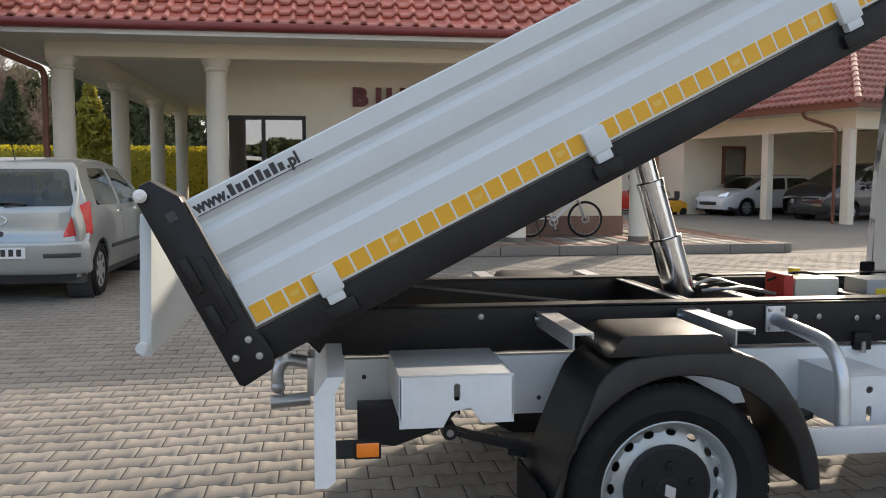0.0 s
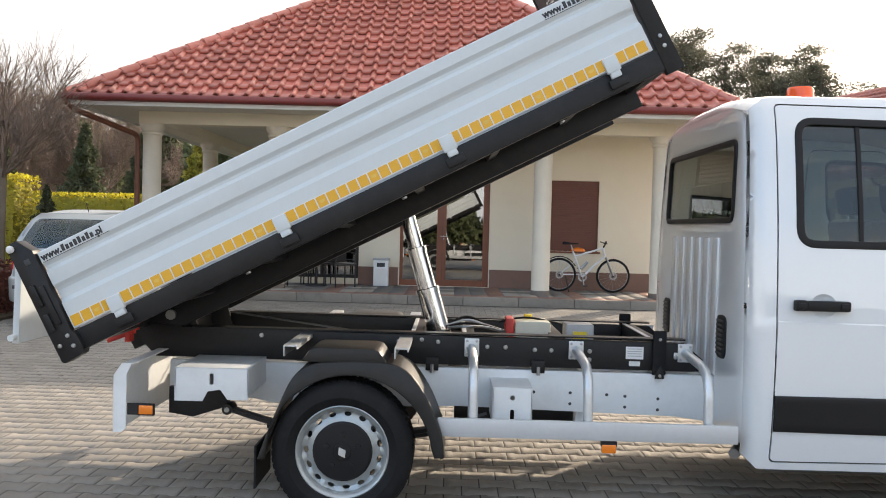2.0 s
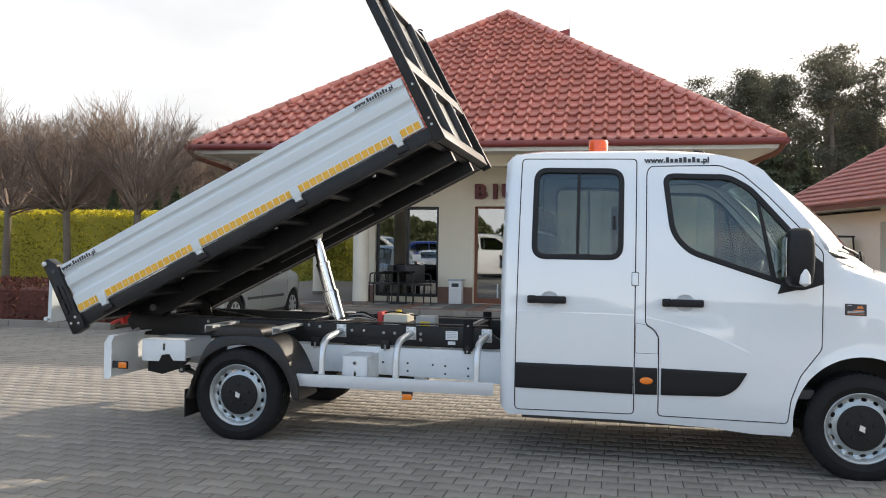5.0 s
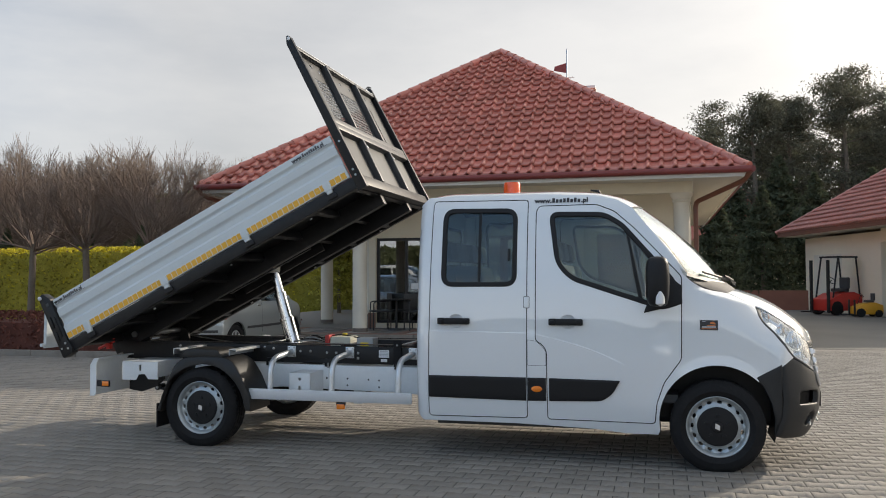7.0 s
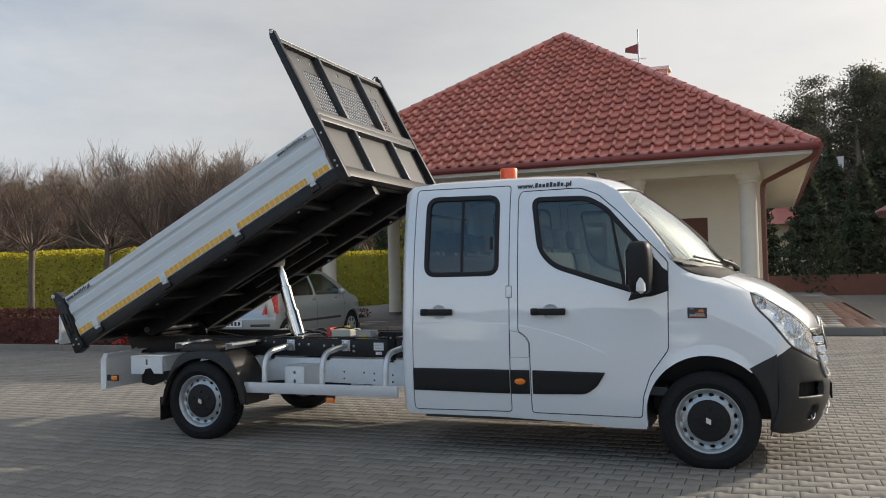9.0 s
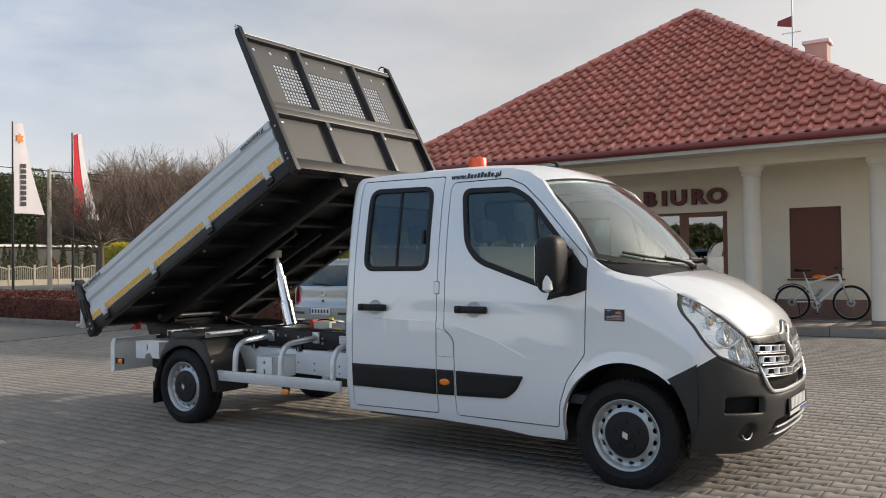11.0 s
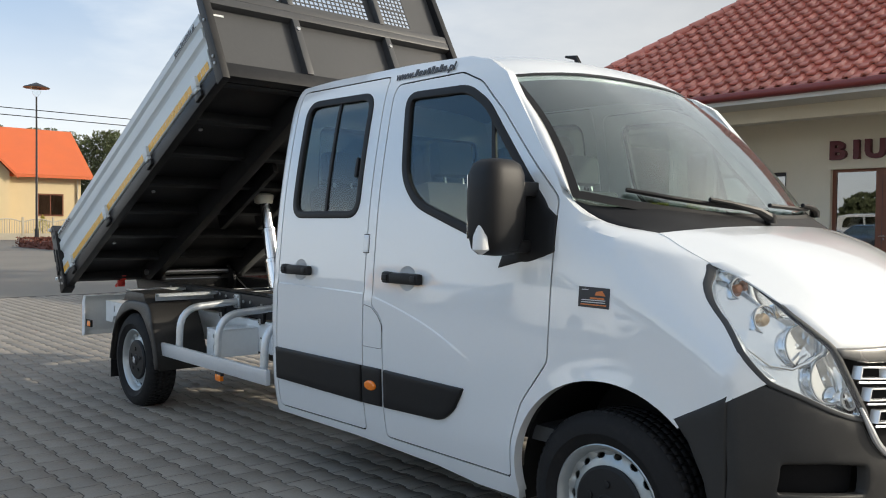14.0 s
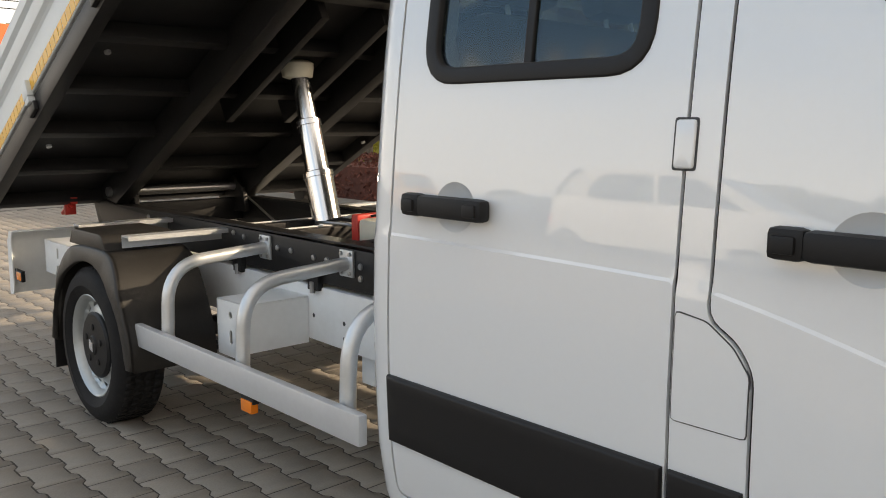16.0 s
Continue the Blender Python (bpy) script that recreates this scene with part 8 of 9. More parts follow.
bicycle()
cap_ = bmesh.new()
bmesh.ops.create_uvsphere(cap_, u_segments=16, v_segments=8, radius=0.12, matrix=Matrix.Translation((3.10, WY - 0.02, 1.055)) @ Matrix.Diagonal((1.3, 0.5, 0.55, 1)))
for v in cap_.verts:
    v.co.z = max(v.co.z, 1.037)
solid("cycling_cap", cap_, M["amber"], "crumpled orange cap lying on the window sill", "cap", smooth=60)


def cafe_chair():
    ch_ = thing("terrace_chair", (0, 0, 0), "black wicker terrace chair by the shop window", "chair", "chairs by the shop window")
    bl = M["black_metal"]
    part("seat", boxbm(-0.24, -0.24, 0.42, 0.24, 0.24, 0.46, 0.015), bl, ch_, smooth=30)
    part("backrest", boxbm(-0.23, 0.20, 0.47, 0.23, 0.235, 0.86, 0.012), bl, ch_, smooth=30)
    for x in (-0.21, 0.21):
        for y in (-0.21, 0.21):
            part("leg", rodbm((x, y, 0.0), (x, y, 0.42), 0.014, n=8), bl, ch_)
        part("armrest", pipe(bmesh.new(), bend([(x, -0.20, 0.44), (x, -0.20, 0.66), (x, 0.20, 0.68)], 0.06), 0.014, 8), bl, ch_)
    return ch_


c0 = cafe_chair()
c0.matrix_basis = pose(-1.62, 11.25, DECK, 0, 0, 35)
copy_thing(c0, pose(-2.55, 11.45, DECK, 0, 0, -60))
copy_thing(c0, pose(-2.15, 11.78, DECK, 0, 0, 170))
tb_ = thing("terrace_table", (-2.1, 11.3, DECK), "black round metal terrace table", "table")
part("tabletop", lathe(bmesh.new(), [(0.36, 0.70), (0.38, 0.715), (0.36, 0.73), (0.001, 0.732)], 32, Matrix.Translation((-2.1, 11.3, DECK))), M["black_metal"], tb_, smooth=30)
part("pedestal", rodbm((-2.1, 11.3, DECK + 0.03), (-2.1, 11.3, DECK + 0.70), 0.03, n=12), M["black_metal"], tb_)
part("foot", lathe(bmesh.new(), [(0.22, 0.0), (0.21, 0.025), (0.04, 0.04)], 24, Matrix.Translation((-2.1, 11.3, DECK))), M["black_metal"], tb_, smooth=30)
part("notice", boxbm(-2.0, WY + 0.122, 1.20, -1.80, WY + 0.126, 1.35), M["label_white"], office, "small white notice in the window")

# ---- garage to the right of the yard ----
GM = Matrix.Translation((13.05, 17.6, 0.05)) @ Matrix.Rotation(radians(14.3), 4, "Z")
garage = tagged(new("garage_building"), "long cream garage with red hip roof and open car bays", "building")
garage.matrix_basis = GM


def gpart(name, bm, material, label="", smooth=False, parent=None):
    bm.transform(GM)
    return part(name, bm, material, parent or garage, label, smooth)


GL, GD = 13.0, 7.0
for y in (0.0, 2.98):
    gpart("column", boxbm(-0.11, y - 0.13, 0, 0.13, y + 0.13, 2.62, 0.01), M["column_stone"], "square cream column")
gpart("front_wall", boxbm(0.0, 6.9, 0, 0.3, GL, 3.0), M["plaster"], "cream rendered wall")
gpart("garage_door", boxbm(-0.012, 9.8, 0, 0.0, 12.2, 2.3, 0.004), M["soffit"], "plain beige garage door")
gpart("partition", boxbm(0.3, 6.9, 0, GD, 7.2, 3.0), M["plaster"])
gpart("back_wall", boxbm(GD, -0.2, 0, GD + 0.3, GL, 3.0), M["plaster"])
gpart("end_wall", boxbm(0.3, GL - 0.3, 0, GD, GL, 3.0), M["plaster"])
bay_door = gpart("bay_door", boxbm(1.65, 6.855, 0, 2.70, 6.897, 2.42, 0.004), M["pipe_brown"], "dark brown inner door with a dark pane")
gpart("pane", boxbm(1.77, 6.848, 0.25, 2.58, 6.853, 2.3), M["shop_glass"], "dark door pane", parent=bay_door)
# near-black sheet behind the pane, painted as the shade of a room
gpart("pane_backing", boxbm(1.77, 6.8535, 0.25, 2.58, 6.8545, 2.3), M["unlit_room"], parent=bay_door)
gpart("head_beam", boxbm(-0.003, -0.2, 2.62, 0.28, 6.9, 3.1, 0.008), M["plaster"])
gpart("end_beam", boxbm(0.28, -0.16, 2.62, GD, 0.14, 3.1, 0.008), M["plaster"])
gpart("bay_ceiling", boxbm(-0.75, -0.9, 3.1, GD + 0.7, GL + 0.7, 3.16), M["soffit"])
gpart("bay_floor", boxbm(-0.5, -0.9, -0.06, GD, 6.9, 0.012), M["slab_grey"], "dark concrete bay floor")
for a in ((-0.84, -0.98, 3.10, -0.80, GL + 0.8, 3.28), (-0.80, -0.98, 3.10, GD + 0.8, -0.94, 3.28)):
    gpart("fascia", boxbm(*a), M["pipe_brown"], "brown fascia and gutter")
gpart("downpipe", pipe(bmesh.new(), bend([(-0.80, 0.9, 3.15), (-0.70, 0.9, 2.95), (-0.22, 0.25, 2.65), (-0.22, 0.25, 0.0)], 0.1), 0.045, 10), M["pipe_brown"], "brown downpipe", smooth=40)
hold = tagged(new("garage_roof"), "pinkish red tiled hip roof of the garage", "roof")
hold.parent = garage
half = (GD + 1.7) / 2
rise = 3.2
sl = math.hypot(half, rise)
X0, X1, Y0, Y1 = -0.85, GD + 0.85, -1.0, GL + 0.85


def to_g(p):
    return GM @ Vector(p)


zax = GM.to_3x3()
rows_, wt_ = round(sl / 0.33), 0.215
tiled_face(hold, "roof_tiles", to_g((X0, Y1, 3.26)), zax @ Vector((0, -1, 0)), zax @ (Vector((half, 0, rise)) / sl), lambda v: (half * v / sl, (Y1 - Y0) - half * v / sl), rows_, M["roof_pink"], wt_, sl / rows_, 0, "rows of pinkish red roof tiles")
tiled_face(hold, "roof_tiles_end", to_g((X0, Y0, 3.26)), zax @ Vector((1, 0, 0)), zax @ (Vector((0, half, rise)) / sl), lambda v: (half * v / sl, (X1 - X0) - half * v / sl), rows_, M["roof_pink"], wt_, sl / rows_, 0, "rows of pinkish red roof tiles")
bm = bmesh.new()
c = [bm.verts.new(to_g(p)) for p in ((X0, Y0, 3.23), (X1, Y0, 3.23), (X1, Y1, 3.23), (X0, Y1, 3.23), ((X0 + X1) / 2, Y0 + half, 3.23 + rise), ((X0 + X1) / 2, Y1 - half, 3.23 + rise))]
for f in ((0, 1, 4), (1, 2, 5, 4), (2, 3, 5), (3, 0, 4, 5)):
    bm.faces.new([c[i] for i in f])
part("roof_deck", bm, M["gutter_red"], hold)
mid = (X0 + X1) / 2
for p, q in (((X0, Y0, 3.30), (mid, Y0 + half, 3.30 + rise)), ((X0, Y1, 3.30), (mid, Y1 - half, 3.30 + rise)), ((mid, Y0 + half, 3.30 + rise), (mid, Y1 - half, 3.30 + rise))):
    cap_row(hold, to_g(p), to_g(q), M["roof_pink"])
hatchback("coupe_car", (16.2, 24.54, 0.06), 104.3, M["white_paint"], "white low coupe parked in the garage bay", L=4.5, H=1.40, W=0.90, detail=False)
hatchback("suv_car", (17.5, 20.9, 0.06), 104.3, M["car_dark"], "black tall estate car in the garage bay", L=4.6, H=1.75, W=0.95, detail=False)


def forklift(name, x, y, turn, body, label, guard, size):
    fk = thing(name, (0, 0, 0), label, "forklift")
    part("chassis", prism([(-0.75, 0.15), (0.7, 0.15), (0.7, 0.55), (0.2, 0.75), (-0.35, 0.8), (-0.75, 0.65)], Matrix.Translation((0, 0.45, 0)) @ XZ, 0.9, 0.04), body, fk, smooth=30)
    part("seat", boxbm(-0.35, -0.22, 0.8, 0.05, 0.22, 0.92, 0.03), M["trim_dark"], fk)
    part("seat_back", boxbm(-0.42, -0.2, 0.9, -0.32, 0.2, 1.3, 0.03), M["trim_dark"], fk)
    for s in (-0.38, 0.38):
        part("mast", boxbm(0.72, s - 0.04, 0.08, 0.80, s + 0.04, 1.9 if guard else 0.95), M["black_metal"], fk)
        part("fork", boxbm(0.8, s * 0.6 - 0.05, 0.10, 1.35, s * 0.6 + 0.05, 0.14), M["black_metal"], fk)
        for x_, r in ((-0.5, 0.2), (0.45, 0.24)):
            part("wheel", lathe(bmesh.new(), [(r, -0.07), (r, 0.07), (r * 0.5, 0.08), (0.001, 0.06)], 20, Matrix.Translation((x_, s * 1.1, r)) @ Matrix.Rotation(radians(90), 4, "X")), M["rubber"], fk, smooth=40)
        if guard:
            part("guard_post", rodbm((0.55, s, 0.6), (0.3, s, 2.0), 0.03, n=8), M["black_metal"], fk)
            part("guard_post", rodbm((-0.65, s, 0.7), (-0.5, s, 2.0), 0.03, n=8), M["black_metal"], fk)
    if guard:
        part("guard_roof", boxbm(-0.55, -0.42, 1.98, 0.35, 0.42, 2.04, 0.01), M["black_metal"], fk)
    part("tiller", pipe(bmesh.new(), [(0.45, 0, 0.7), (0.30, 0, 1.15), (0.22, 0.0, 1.2)], 0.02, 8), M["black_metal"], fk)
    part("steering", lathe(bmesh.new(), [(0.15 + 0.015 * math.cos(a), 0.015 * math.sin(a)) for a in [2 * math.pi * i / 6 for i in range(6)]], 16, Matrix.Translation((0.24, 0, 1.2)) @ Matrix.Rotation(radians(-50), 4, "Y"), close=True), M["black_metal"], fk)
    fk.matrix_basis = pose(x, y, 0.09, 0, 0, turn) @ Matrix.Scale(size, 4)


forklift("forklift", 10.15, 25.6, 215, M["fork_red"], "red forklift with black overhead guard by the garage wall", True, 1.04)
forklift("pallet_mover", 10.75, 23.9, 190, M["fork_yellow"], "small yellow and black ride-on pallet mover", False, 0.62)

# parked row across the yard, opposite the office, seen mirrored in panes and paint
rw0 = hatchback("parked_car", (-14.6, -20.6, 0), 0, M["white_paint"], "white saloon in the parked row opposite", "parked row opposite", L=4.5, H=1.48, W=0.9, detail=False)
for x, y, q in ((-9.0, -20.4, -12), (-4.4, -20.6, 0), (4.6, -20.8, 0)):
    copy_thing(rw0, pose(x, y, 0, 0, 0, q))
rv0 = hatchback("parked_van", (-7.0, -13.4, 0), -90, M["white_paint"], "white panel van in the parked row opposite", "parked vans opposite", L=5.6, H=2.4, W=1.0, detail=False)
copy_thing(rv0, pose(-16.0, -24.4, 0, 0, 0, -75))
hatchback("parked_van", (-11.8, -24.0, 0), -80, M["van_blue"], "blue panel van in the parked row opposite", "parked vans opposite", L=5.2, H=2.1, W=0.98, detail=False)
hatchback("parked_van", (-25.0, -23.0, 0), -70, M["fork_yellow"], "yellow delivery van in the parked row opposite", "parked vans opposite", L=5.6, H=2.5, W=1.0, detail=False)
hatchback("parked_suv", (-11.8, -20.4, 0), 0, M["car_dark"], "black tall estate car in the parked row opposite", "parked row opposite", L=4.6, H=1.7, W=0.94, detail=False)
hatchback("parked_car", (-6.8, -20.5, 0), 0, M["car_silver"], "silver hatchback in the parked row opposite", "parked row opposite", L=4.1, H=1.5, W=0.88, detail=False)

# ---- hedges, trees, distance ----
def leaf_mesh(name, centers, size, material, rng, flat=0.5):
    """Many small leaf blades, each its own island."""
    n = len(centers)
    c = np.asarray(centers, dtype=float)
    a = rng.normal(size=(n, 3))
    a /= np.linalg.norm(a, axis=1, keepdims=True)
    b = np.cross(a, rng.normal(size=(n, 3)))
    b /= np.linalg.norm(b, axis=1, keepdims=True)
    s = size * rng.uniform(0.6, 1.4, size=(n, 1))
    v = np.stack([c - a * s, c + b * s * flat, c + a * s, c - b * s * flat], axis=1).reshape(-1, 3)
    f = np.arange(4 * n).reshape(-1, 4)
    return from_arrays(name, v, f, material)


def add_leaves(root, name, centers, size, material, rng, label="", flat=0.5):
    inv = np.array(world_of(root).inverted())
    c = np.asarray(centers) @ inv[:3, :3].T + inv[:3, 3]
    ob = new(name, leaf_mesh(name, c, size, material, rng, flat))
    ob.parent = root
    return tagged(ob, label, kind="stuff")


def hedge(name, x0, y0, x1, y1, z0, z1, material, tip, label, seed, dens=260, leaf=0.045):
    rng = np.random.default_rng(seed)
    h = thing(name, ((x0 + x1) / 2, (y0 + y1) / 2, z0), label, "hedge")
    bm = bmesh.new()
    box(bm, x0 + 0.12, y0 + 0.12, z0, x1 - 0.12, y1 - 0.12, z1 - 0.12)
    bmesh.ops.subdivide_edges(bm, edges=bm.edges, cuts=6, use_grid_fill=True)
    for v in bm.verts:
        v.co += Vector(noise.noise_vector(v.co * 2.0)) * 0.05
    part("hedge_core", bm, M["thuja" if tip else "berberis"], h, "dark inner growth", smooth=60)
    pts = []
    lx, ly, lz = x1 - x0, y1 - y0, z1 - z0
    faces = [("y", y0, lx * lz), ("x", x1, ly * lz), ("x", x0, ly * lz), ("z", z1, lx * ly)]
    tips = []
    for ax, val, area in faces:
        n = int(area * dens)
        u, v = rng.uniform(size=n), rng.uniform(size=n)
        d = np.abs(rng.normal(0, 0.07, n)) - 0.05
        if ax == "y":
            p = np.stack([x0 + lx * u, np.full(n, val) + d, z0 + lz * v], 1)
        elif ax == "x":
            p = np.stack([np.full(n, val) - np.sign(val - x0 - 1e-6) * d, y0 + ly * u, z0 + lz * v], 1)
        else:
            p = np.stack([x0 + lx * u, y0 + ly * v, np.full(n, val) - d], 1)
        w = 0.06 * np.sin(p[:, 0] * 3.1 + p[:, 2] * 2) + 0.05 * np.sin(p[:, 0] * 7.3 + 1)
        p[:, 1] += w if ax == "y" else 0
        pts.append(p)
    p = np.concatenate(pts)
    if tip is not None:
        sel = rng.uniform(size=len(p)) < np.clip((p[:, 2] - (z1 - 0.35)) / 0.35, 0.12, 0.9)
        add_leaves(h, "hedge_tip_growth", p[sel], leaf, tip, rng, "yellow young hedge tips")
        p = p[~sel]
    add_leaves(h, "hedge_foliage", p, leaf, material, rng, "dense small hedge leaves")
    return h


hedge("thuja_hedge", -24.0, 13.8, -9.3, 14.9, 0.08, 2.38, M["thuja"], M["thuja_tip"], "clipped yellow-green thuja hedge", 1, 300, 0.05)
hedge("thuja_hedge", -22.0, 24.0, -3.6, 25.0, 0.05, 2.30, M["thuja"], M["thuja_tip"], "clipped yellow-green thuja hedge behind the lawn", 2, 170, 0.06)
hedge("barberry_hedge", -19.0, 5.75, -5.6, 7.2, 0.08, 0.78, M["berberis"], None, "low clipped red-brown barberry hedge", 3, 420, 0.035)
hedge("barberry_bed", -41.0, 9.0, -33.0, 12.0, 0.0, 0.55, M["berberis"], None, "low red-brown barberry island bed", 4, 90, 0.06)
hedge("barberry_bed", -7.4, 13.2, -5.6, 13.7, 0.08, 0.42, M["berberis"], None, "short clipped barberry strip by the lawn", 5, 400, 0.035)
kb = thing("kerb", (-12, 5.65, 0.05), "straight pale concrete kerb before the hedge", "kerb", kind="structure")
for i in range(14):
    part("kerb_stone", boxbm(-19 + i * 0.97, 5.55, -0.02, -19 + i * 0.97 + 0.965, 5.68, 0.16, 0.015), M["kerb"], kb, smooth=30)
solid("planting_bed", boxbm(-19.0, 5.68, -0.02, -5.45, 13.8, 0.10), M["earth"], "bare brown soil of the planting bed", "soil", kind="structure")
solid("lawn", boxbm(-24.0, 14.9, -0.02, -9.05, 24.0, 0.09), M["grass"], "short dull spring lawn", "grass", kind="structure")


def bare_tree(x, y, z, trunk_h, crown_r, crown_h, seed, thick=0.075, name="pollard_tree", label="bare clipped round-headed tree with grey trunk", group="row of clipped trees", levels=3, fan=9, twig_r=0.004):
    rng = random.Random(seed)
    tr = thing(name, (x, y, z), label, "tree", group)
    bm = bmesh.new()
    top = Vector((x + rng.uniform(-0.05, 0.05), y, z + trunk_h))
    pipe(bm, [(x, y, z), (x + 0.01, y, z + trunk_h * 0.5), top], [thick * 1.15, thick, thick * 0.9], 10)
    part("trunk", bm, M["bark"], tr, "grey bark trunk", smooth=60)
    V, F = [], []

    def twig(p, q, r0, r1):
        d = (q - p).normalized()
        a = d.orthogonal().normalized()
        b = d.cross(a)
        s = len(V)
        for c, r in ((p, r0), (q, r1)):
            for k in range(3):
                ang = 2 * math.pi * k / 3
                V.append(c + r * (math.cos(ang) * a + math.sin(ang) * b))
        for k in range(3):
            F.append((s + k, s + (k + 1) % 3, s + 3 + (k + 1) % 3, s + 3 + k))

    cen = Vector((x, y, z + trunk_h + crown_h * 0.45))

    def grow(p, d, length, r, lev):
        q = p
        for _ in range(2):
            d2 = (d + Vector((rng.uniform(-0.16, 0.16), rng.uniform(-0.16, 0.16), rng.uniform(-0.10, 0.10)))).normalized()
            n = q + d2 * length / 2
            twig(q, n, r, r * 0.78)
            q, d, r = n, d2, r * 0.78
            if lev > 0:
                for _ in range(2 if lev > 1 else 3):
                    e = (d + Vector((rng.uniform(-0.6, 0.6), rng.uniform(-0.6, 0.6), rng.uniform(-0.3, 0.42)))).normalized()
                    grow(q, e, length * rng.uniform(0.6, 0.85), max(twig_r, r * 0.6), lev - 1)
        if lev > 0:
            grow(q, d, length * 0.75, r, lev - 1)

    for i in range(fan):
        a = 2 * math.pi * (i + rng.random() * 0.6) / fan
        el = rng.uniform(0.2, 1.3)
        d = Vector((math.cos(a) * math.cos(el), math.sin(a) * math.cos(el), math.sin(el)))
        grow(top - Vector((0, 0, 0.08 + 0.15 * rng.random())), d, crown_h * 0.33, thick * 0.40, levels)
    arr = np.array(V)
    # clipped to a rounded head
    rel = (arr - np.array(cen)) / np.array([crown_r, crown_r, crown_h * 0.72])
    ln = np.linalg.norm(rel, axis=1, keepdims=True)
    lim = 1.0 + 0.10 * np.sin(rel[:, :1] * 9 + seed) * np.cos(rel[:, 1:2] * 8)
    arr = np.where(ln > lim, np.array(cen) + rel / ln * lim * np.array([crown_r, crown_r, crown_h * 0.72]), arr)
    inv = np.array(world_of(tr).inverted())
    ob = new("crown", from_arrays("crown", arr @ inv[:3, :3].T + inv[:3, 3], np.array(F), M["twig"]))
    ob.parent = tr
    tagged(ob, "dense fine bare twigs", kind="stuff")
    return tr


for i, tx in enumerate((-6.54, -8.06, -9.47, -11.8, -13.4, -15.0)):
    bare_tree(tx, 8.0, 0.1, 2.15, 1.3, 2.62, 20 + i, fan=13)
far0 = [bare_tree(-22.0, 33, 0, 2.6, 3.9, 6.7, 40, 0.16, "bare_tree", "tall bare deciduous tree in early spring", "far bare trees", 4, 10, 0.010), bare_tree(-29.0, 36, 0, 2.4, 4.1, 7.1, 41, 0.18, "bare_tree", "tall bare deciduous tree in early spring", "far bare trees", 4, 10, 0.010)]
for i, (x, y, s) in enumerate(((-36, 34, 1.0), (-42, 33, 1.05), (-34, 40, 1.1), (-24.5, 42, 0.95), (-48, 36, 1.0), (-18.5, 40, 0.8), (-27, 31, 0.85), (-39, 27, 0.9), (-46, 28, 0.95))):
    copy_thing(far0[i % 2], pose(x, y, 0, 0, 0, 70 * i))


def conifer(x, y, z, h, r, seed, name="spruce_tree", label="dark green pyramidal spruce", mat="spruce", n=5200, group="garden conifers", leaf=0.10):
    rng = np.random.default_rng(seed)
    tr = thing(name, (x, y, z), label, "tree", group)
    part("trunk", rodbm((x, y, z), (x, y, z + h * 0.9), r * 0.07, 0.02, 8), M["bark"], tr)
    t = rng.uniform(0.03, 1.0, n) ** 0.8
    tier = np.abs(np.sin(t * math.pi * (7 + seed % 3)))
    rad = r * (1 - t) ** 0.85 * (0.62 + 0.38 * tier) * np.sqrt(rng.uniform(0.25, 1.0, n))
    a = rng.uniform(0, 2 * math.pi, n)
    lob = 1 + 0.22 * np.sin(a * 5 + seed + t * 12)
    p = np.stack([x + rad * lob * np.cos(a), y + rad * lob * np.sin(a), z + 0.15 + h * t - 0.12 * rad], 1)
    add_leaves(tr, "crown", p, leaf * h / 4, M[mat], rng, "layered needle sprays", 0.35)
    return tr


def pine(x, y, z, h, seed, group="pine wood", spread=1.0):
    rng = np.random.default_rng(seed)
    tr = thing("pine_tree", (x, y, z), "tall dark scots pine with open crown", "tree", group)
    bm = bmesh.new()
    pipe(bm, [(x, y, z), (x + 0.2, y, z + h * 0.5), (x, y + 0.1, z + h * 0.95)], [0.22, 0.15, 0.04], 8)
    pts = []
    for i in range(20):
        zz_ = h * (0.42 + 0.56 * (i + rng.uniform()) / 20)
        a = rng.uniform(0, 2 * math.pi)
        L = spread * (2.6 - 1.7 * (zz_ / h - 0.42) / 0.58) * rng.uniform(0.6, 1.1)
        q = np.array([x + L * math.cos(a), y + L * math.sin(a), z + zz_ + 0.3])
        rod(bm, (x, y, z + zz_ - 0.2), tuple(q), 0.05, 0.015, 5, False)
        for k in range(4):
            c = np.array([x, y, z + zz_]) + (q - np.array([x, y, z + zz_])) * (0.45 + 0.2 * k) + rng.normal(0, 0.2, 3)
            pts.append(c + rng.normal(0, 1, (190, 3)) * np.array([0.42, 0.42, 0.17]))
    part("trunk", bm, M["bark"], tr, "tall trunk with branches")
    add_leaves(tr, "crown", np.concatenate(pts), 0.095, M["conifer"], rng, "clumped dark needles", 0.3)
    return tr


s0 = conifer(-14.0, 28.0, 0, 5.0, 1.5, 3)
for x, y, s, k in ((-16.6, 27, 0.8, 1), (-11.5, 27.5, 0.9, 2), (-9.6, 28.5, 0.95, 3), (-18.4, 28.5, 0.75, 4), (-7.0, 28, 0.9, 5), (-21.0, 29, 0.8, 1), (-5.0, 29.5, 0.85, 2), (-12.8, 31, 1.0, 3), (-25, 30, 0.9, 2), (-29, 29, 0.8, 4)):
    c_ = copy_thing(s0, pose(x, y, 0, 0, 0, 57 * k) @ Matrix.Scale(s, 4))
    c_.scale = (s, s, s)
s1 = conifer(6.3, 31.0, 0, 5.0, 2.0, 8, "thuja_tree", "bushy dark green conifer by the drive", "spruce", 5200, "drive conifers")
